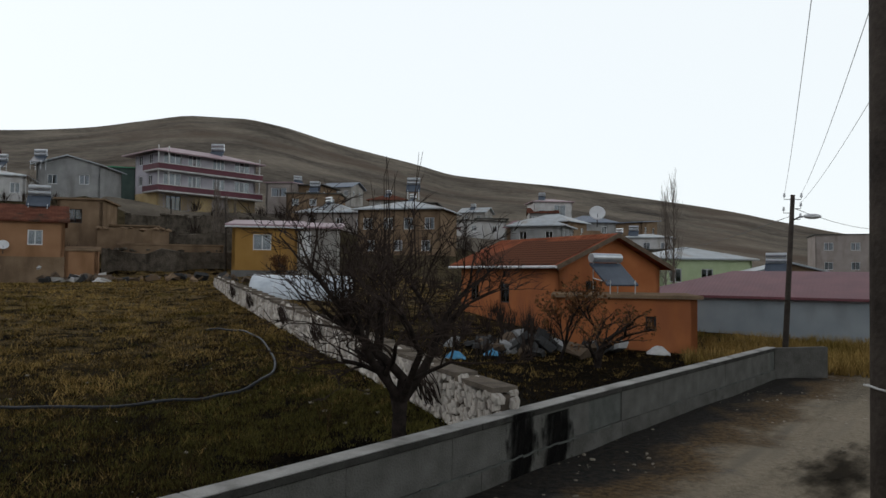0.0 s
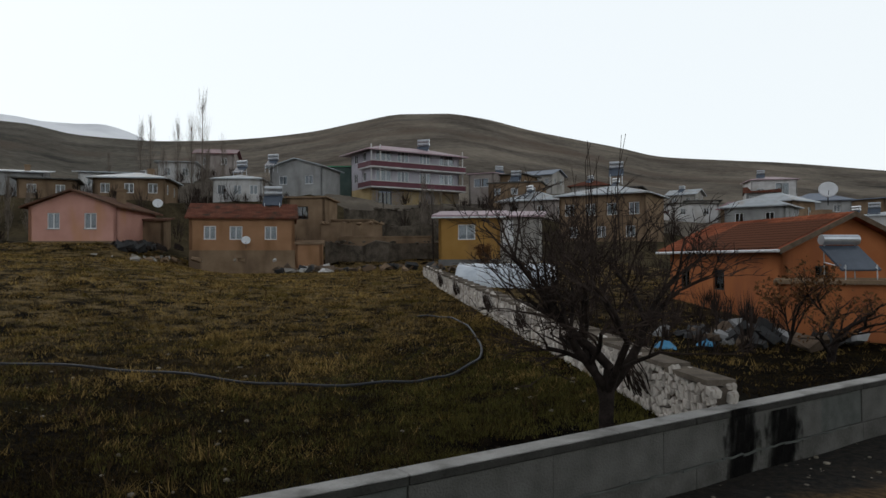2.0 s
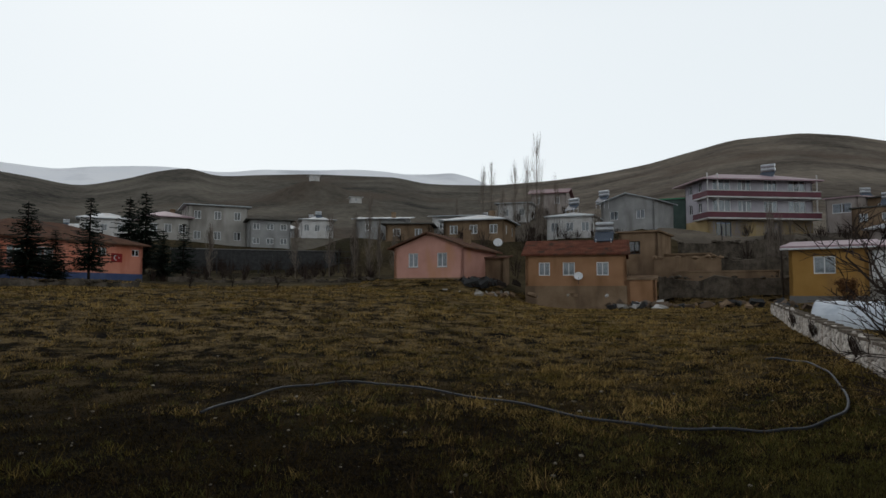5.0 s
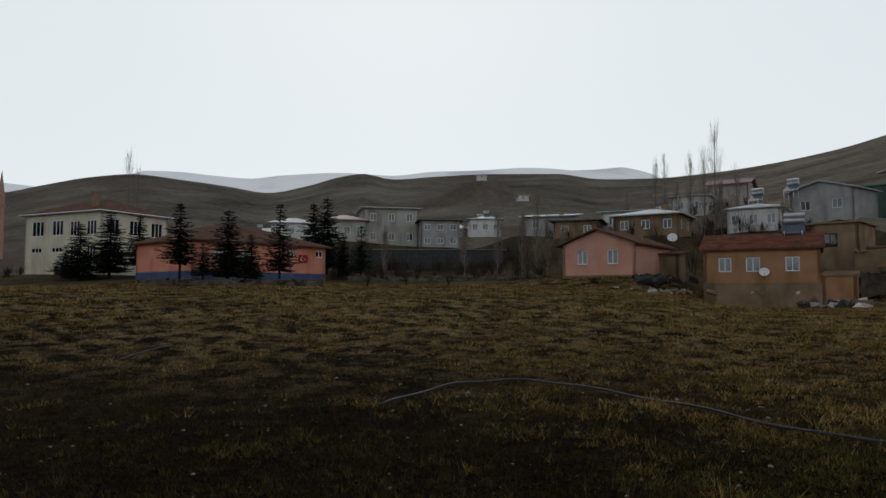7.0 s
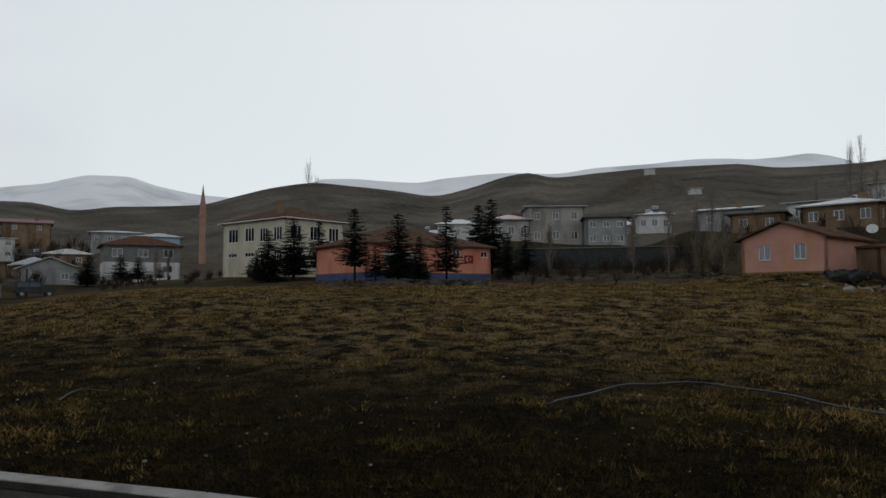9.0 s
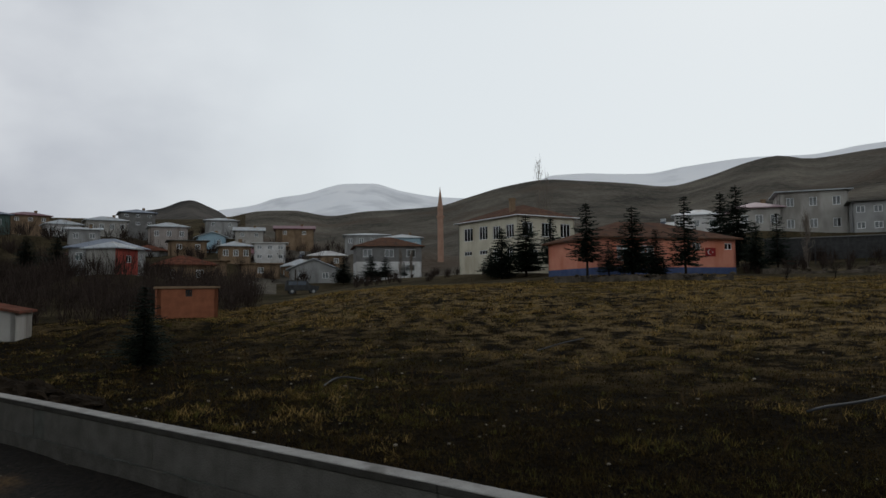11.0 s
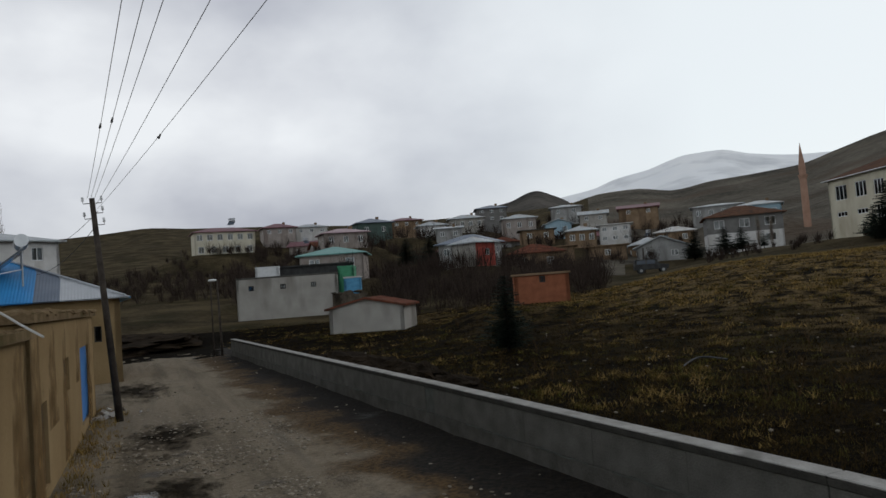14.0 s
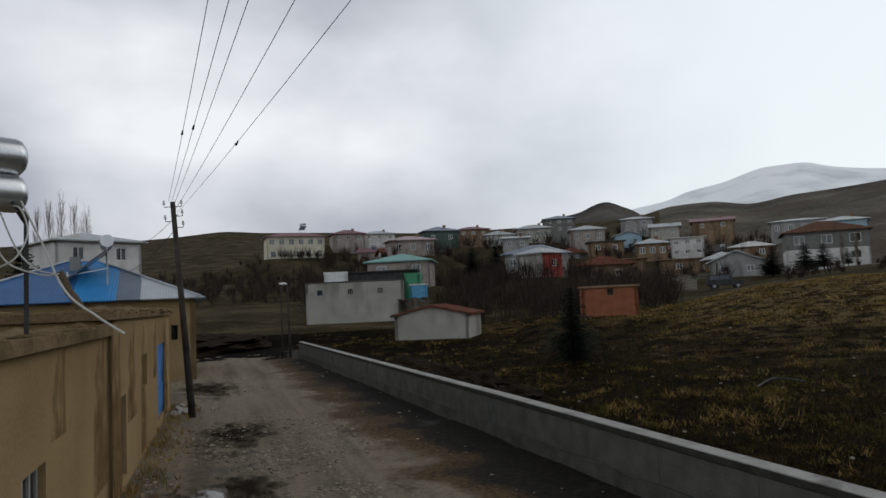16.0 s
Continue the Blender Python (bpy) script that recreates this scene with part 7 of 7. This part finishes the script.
S("strap_teal", (0.12, 0.42, 0.40), (0.18, 0.50, 0.48), 2.0, 0.5, 0.0)
block_stack()


def mound(az, r, w, h, seed, label="mound of dark dug earth behind the wall"):
    rnd = random.Random(seed)
    bm = bmesh.new()
    bmesh.ops.create_icosphere(bm, subdivisions=4, radius=1.0)
    for v in bm.verts:
        q = 1 + 0.35 * noise.noise(v.co * 2.2 + Vector((seed, 0, 0))) + 0.15 * noise.noise(v.co * 7)
        v.co = Vector((v.co.x * w * q, v.co.y * w * 0.5 * q, max(-0.3, v.co.z * h * q)))
    ob = part("earth_mound", bm, "verge")
    p = polar(az, r)
    ob.matrix_world = pose(p.x, p.y, land(p.x, p.y), 0, 0, math.degrees(math.atan2(WAY.y, WAY.x)))
    tagged(ob, label, "earth mound")


for i, (az, r, w, h) in enumerate(((119.5, 25.5, 1.6, 0.5), (122.5, 28.5, 2.0, 0.6), (125.5, 32, 2.4, 0.6), (116.5, 22.5, 1.4, 0.35), (140, 62, 8, 0.7), (143, 58, 7, 0.6))):
    mound(az, r, w, h, i)

# flag panel on the pink school: plain red board with a pale crescent shape
def flag_board():
    p = (polar(76.5, 67) + Vector((math.cos(radians(106.5)), math.sin(radians(106.5)), 0)) * 12.5)
    p.z = height(2.45, p.length)
    ob = thing("flag_board", pose(p.x, p.y, p.z, 0, 0, 106.5), "dark red painted panel with a white crescent and star", "sign")
    bm = bmesh.new()
    box(bm, -0.6, -0.04, 0, 0.6, 0.0, 0.85)
    part("panel", bm, "flag_red", ob)
    bm = bmesh.new()
    outer = [(-0.12 + 0.24 * math.cos(a), 0.43 + 0.24 * math.sin(a)) for a in [0.5 + (math.tau - 1.0) * k / 24 for k in range(25)]]
    inner = [(-0.06 + 0.19 * math.cos(a), 0.43 + 0.19 * math.sin(a)) for a in [0.62 + (math.tau - 1.24) * k / 24 for k in range(25)]]
    for k in range(24):
        bm.faces.new([bm.verts.new((x, -0.046, z)) for x, z in (outer[k], outer[k + 1], inner[k + 1], inner[k])])
    part("crescent", bm, "white_paint", ob)
    bm = bmesh.new()
    bm.faces.new([bm.verts.new((0.22 + q * math.cos(a), -0.046, 0.43 + q * math.sin(a))) for a, q in [(math.pi + math.tau * k / 10, 0.11 if k % 2 == 0 else 0.045) for k in range(10)]])
    part("star", bm, "white_paint", ob)


flag_board()


# wire fence on the bank before the grey houses
def fence():
    ob = thing("fence", Matrix.Identity(4), "dark post-and-rail wire fence on the bank", "fence")
    prev = None
    for k in range(15):
        az = 50.5 + k * 1.05
        p = polar(az, 88, height(2.3, 88))
        bm = bmesh.new()
        tube(bm, [(p.x, p.y, p.z - 2), (p.x, p.y, p.z + 2.0)], 0.06, sides=6)
        part("post", bm, "dark_frame", ob)
        if prev:
            for dz in (0.5, 1.2, 1.95):
                bm = bmesh.new()
                tube(bm, [prev + Vector((0, 0, dz)), p + Vector((0, 0, dz))], 0.035, sides=5)
                part("rail", bm, "dark_frame", ob)
        prev = p


fence()


# ---- terraces, saplings and a parked vehicle ----
S("rubble", (0.050, 0.042, 0.033), (0.150, 0.126, 0.100), 1.6, 1.0, 0.9, 9.0, stain=(0.035, 0.030, 0.022), dist=0.10)


def terrace(label, a0, a1, r, e_top, e_foot, material, seed):
    """A rough retaining wall with a crumbling top between two bearings."""
    ob = thing("terrace_wall", Matrix.Identity(4), label, "wall", "terrace walls")
    rnd = random.Random(seed)
    n = max(8, int(abs(a1 - a0) * r / 60))
    bm = bmesh.new()
    rows = []
    for i in range(n + 1):
        az = a0 + (a1 - a0) * i / n
        rr = r + 0.5 * math.sin(i * 0.9 + seed) + rnd.uniform(-0.2, 0.2)
        top, foot = height(e_top, rr) + rnd.uniform(-0.28, 0.18), height(e_foot, rr) - 1.6
        f0, f1, b1, b0 = polar(az, rr, foot), polar(az, rr + 0.15, top), polar(az, rr + 0.7, top + rnd.uniform(-0.1, 0.1)), polar(az, rr + 0.8, foot)
        rows.append([bm.verts.new(q) for q in (f0, f0.lerp(f1, 0.5) + Vector((0, 0, rnd.uniform(-0.1, 0.1))), f1, b1, b0)])
    for p, q in zip(rows, rows[1:]):
        for k in range(4):
            bm.faces.new((p[k], p[k + 1], q[k + 1], q[k]))
    bm.faces.new(rows[0])
    bm.faces.new(rows[-1][::-1])
    part("masonry", bm, material, ob)
    vs = bmesh.new()
    for i in range(n * 2):
        az = rnd.uniform(a0, a1)
        q = rnd.uniform(0.12, 0.30)
        c = polar(az, r + rnd.uniform(-0.1, 0.7), height(e_top, r) + rnd.uniform(-0.1, 0.1))
        res = bmesh.ops.create_icosphere(vs, subdivisions=1, radius=q)
        for v in res["verts"]:
            v.co = Vector((v.co.x * rnd.uniform(0.8, 1.5), v.co.y, v.co.z * 0.6)) * rnd.uniform(0.8, 1.15) + c
    tagged(part("loose_stones", vs, material, ob), kind="stuff")


terrace("grey rubble retaining wall above the dark bank", 26.0, 16.8, 62.5, 1.45, -0.3, "rubble", 1)
terrace("ochre mud garden wall on the terrace", 26.3, 21.4, 66.5, 3.05, 1.5, "mud", 2)
terrace("crumbling dark stone wall on the terrace", 21.4, 14.5, 69, 2.9, 1.4, "rubble", 3)
terrace("upper dark stone wall below the apartment house", 24.5, 15.5, 84, 4.2, 2.8, "rubble", 4)
terrace("low dark stone wall along the bank", 64.5, 46.0, 71, 1.35, 0.6, "rubble", 5)
terrace("rubble footing under the blue container", 126.0, 123.2, 72.6, 0.2, -1.4, "rubble", 7)
terrace("broken stone wall before the pink schoolhouse", 80.0, 66.5, 60.5, 1.05, 0.4, "rubble", 6)

for i, (az, r, e0, e1) in enumerate(((61.5, 74, 1.2, 5.0), (55.0, 78, 1.4, 5.4), (52.3, 80, 1.4, 6.2), (47.0, 76, 1.4, 5.2), (35.0, 90, 3.6, 8.2), (38.2, 92, 3.6, 8.0), (30.6, 84, 2.6, 6.6))):
    p = polar(az, r)
    p.z = land(p.x, p.y)
    poplar(pose(*p), height(e1, r) - p.z, 160 + i, "pale leafless sapling among dry scrub", width=0.2)


def jeep(m):
    ob = thing("jeep", m, "old dark off-road car parked at the field's edge", "car")
    bm = bmesh.new()
    side = [(-2.1, 0.45), (2.0, 0.45), (2.1, 1.0), (0.9, 1.12), (0.55, 1.75), (-1.95, 1.78), (-2.1, 1.0)]
    ring = [[bm.verts.new((x, y, z)) for x, z in side] for y in (-0.82, 0.82)]
    for k in range(len(side)):
        j = (k + 1) % len(side)
        bm.faces.new((ring[0][k], ring[0][j], ring[1][j], ring[1][k]))
    bm.faces.new(ring[0][::-1])
    bm.faces.new(ring[1])
    bmesh.ops.bevel(bm, geom=bm.edges[:], offset=0.05, segments=1, affect="EDGES")
    part("body", bm, "dark_frame", ob)
    for y in (-0.835, 0.825):
        for x0, x1 in ((-1.8, -0.75), (-0.6, 0.4)):
            bm = bmesh.new()
            box(bm, x0, y, 1.15, x1, y + 0.01, 1.62)
            part("side_window", bm, "solar_glass", ob)
    for x in (-1.35, 1.35):
        for y in (-0.8, 0.8):
            bm = bmesh.new()
            tube(bm, [(x, y - 0.11, 0.36), (x, y + 0.11, 0.36)], 0.36, sides=16)
            wheel = part("wheel", bm, "hose_plastic", ob)
            bm = bmesh.new()
            tube(bm, [(x, y - 0.12, 0.36), (x, y + 0.12, 0.36)], 0.19, sides=12)
            part("rim", bm, "grey_plaster", wheel)


p = polar(100.4, 92)
jeep(pose(p.x, p.y, land(p.x, p.y), 0, 0, 108))


def mortar_beads():
    """Mortar squeezed out along the joint of the roadside wall."""
    rnd = random.Random(21)
    bm = bmesh.new()
    for (x0, y0), (x1, y1) in zip(WALL_LINE, WALL_LINE[1:]):
        a, b = Vector((x0, y0, 0.402)), Vector((x1, y1, 0.402))
        t = (b - a).normalized()
        n = Vector((-t.y, t.x, 0))
        u, length = 0.0, (b - a).length
        while u < length - 0.6:
            step = rnd.uniform(0.3, 1.1)
            if rnd.random() < 0.72:
                k = max(2, int(step / 0.12))
                tube(bm, [a + t * (u + step * i / k) - n * (0.012 + rnd.uniform(0, 0.014)) + Vector((0, 0, rnd.uniform(-0.02, 0.016))) for i in range(k + 1)], rnd.uniform(0.014, 0.026), rnd.uniform(0.008, 0.02), 5)
            u += step
    tagged(part("mortar_bead", bm, "mortar_grey", road_wall), kind="stuff")


mortar_beads()

# ---- clay tiles on the orange house ----
def clay_tiles():
    ob = [o for o in bpy.data.objects if o.name.startswith("roof") and o.parent and "orange house" in o.parent.get("label", "")][0]
    w, d, h, rise, o = 9.0, 6.4, 3.5, 1.6, 0.5
    run = d / 2 + o
    ang = math.atan2(rise, run)
    sl = math.hypot(rise, run)
    bm = bmesh.new()
    prof = [(-0.115, 0.0), (-0.06, 0.035), (0.0, 0.05), (0.06, 0.035), (0.115, 0.0)]
    lo = [bm.verts.new((x, 0.0, z + 0.03)) for x, z in prof]
    hi = [bm.verts.new((x, 0.36, z + 0.005)) for x, z in prof]
    un = [bm.verts.new((x, 0.0, z)) for x, z in prof]
    for k in range(4):
        bm.faces.new((lo[k], lo[k + 1], hi[k + 1], hi[k]))
        bm.faces.new((un[k], un[k + 1], lo[k + 1], lo[k]))
    me = bpy.data.meshes.new("tile")
    bm.to_mesh(me)
    bm.free()
    me.materials.append(M["tile_clay"])
    rnd = random.Random(12)
    vs, fs, count = [], [], 0
    nx, ny = int((w + 2 * o) / 0.24), int(sl / 0.32)
    for i in range(ny):
        for k in range(nx):
            x = -(w / 2 + o) + 0.12 + 0.24 * k
            q = i * 0.32
            m = Matrix.Translation((x + rnd.uniform(-0.008, 0.008), -o + q * math.cos(ang), h + 0.035 + q * math.sin(ang))) @ Matrix.Rotation(ang, 4, "X") @ Matrix.Rotation(rnd.uniform(-0.03, 0.03), 4, "Z")
            if x > -2.2 and count < 300:
                t = new("tile", me)
                t.parent = ob
                t.matrix_local = m
                count += 1
            else:
                b = len(vs)
                vs.extend([tuple(m @ v.co) for v in me.vertices])
                fs.extend([tuple(j + b for j in f.vertices) for f in me.polygons])
    scatter_mesh("far_tiles", vs, fs, "tile_clay", "", "", ob)


S("tile_clay", (0.16, 0.045, 0.022), (0.38, 0.125, 0.062), 0.9, 0.9, 0.3, 20.0, stain=(0.11, 0.05, 0.03), island=0.4)
clay_tiles()

ROAD_PATCHES = [(139.0, -9.6, 1.8, 0.8, 40, "dark_mud", "dark wet mud patch on the road"), (143.5, -15.0, 1.6, 0.8, 60, "dark_mud", "dark wet mud patch on the road"), (138.1, -13.6, 1.0, 0.5, 50, "dark_mud", "dark wet mud patch on the road"),
                (140.5, -14.0, 0.9, 0.4, 60, "puddle_mud", "shallow muddy puddle on the road"), (141.0, -6.0, 2.6, 0.9, 50, "dark_mud", "dark grassy mud verge beside the stable"),
                (126.0, -14.5, 0.8, 0.4, 50, "pale_mud", "pale dried puddle bed on the road"), (130.5, -9.9, 0.9, 0.4, 50, "pale_mud", "pale dried puddle bed on the road"), (-29.5, -13.5, 1.6, 0.5, 50, "dark_mud", "dark wet mud patch on the road")]
for k, (az, el, w, l, turn, mt, label) in enumerate(ROAD_PATCHES):
    patch("mud_patch", label, az, el, w * 1.25, l * 1.3, turn, mt, 0.012 + 0.004 * k)

# ---- cast panels of the roadside wall ----
def wall_blocks():
    meshes = []
    for ln in (1.992, 1.392):
        bm = bmesh.new()
        box(bm, 0, 0, 0, ln, 0.226, 0.570)
        bmesh.ops.bevel(bm, geom=bm.edges[:], offset=0.003, segments=1, affect="EDGES")
        me = bpy.data.meshes.new("panel")
        bm.to_mesh(me)
        bm.free()
        me.materials.append(M["block"])
        meshes.append(me)
    rnd = random.Random(6)
    far_v, far_f = [], []
    for (x0, y0), (x1, y1) in zip(WALL_LINE, WALL_LINE[1:]):
        a, b = Vector((x0, y0)), Vector((x1, y1))
        t = (b - a).normalized()
        n = Vector((-t.y, t.x))
        length = (b - a).length
        for c in range(1):
            u = 0.0
            while u < length - 1.4:
                p = a + t * (u + 0.005) + n * (-0.003 + rnd.uniform(-0.003, 0.003))
                me = meshes[0 if u + 2.0 <= length else 1]
                m = Matrix(((t.x, n.x, 0, p.x), (t.y, n.y, 0, p.y), (0, 0, 1, 0.411 + c * 0.203), (0, 0, 0, 1)))
                if -15 < p.y < 17 and -12 < p.x < 7 and not (u < 0):
                    s = new("panel", me)
                    s.matrix_world = m
                    s.parent = road_wall
                elif u >= 0:
                    k = len(far_v)
                    far_v.extend([tuple(m @ v.co) for v in me.vertices])
                    far_f.extend([tuple(i + k for i in f.vertices) for f in me.polygons])
                u += 2.0
    scatter_mesh("far_panels", far_v, far_f, "block", "", "", road_wall)


wall_blocks()
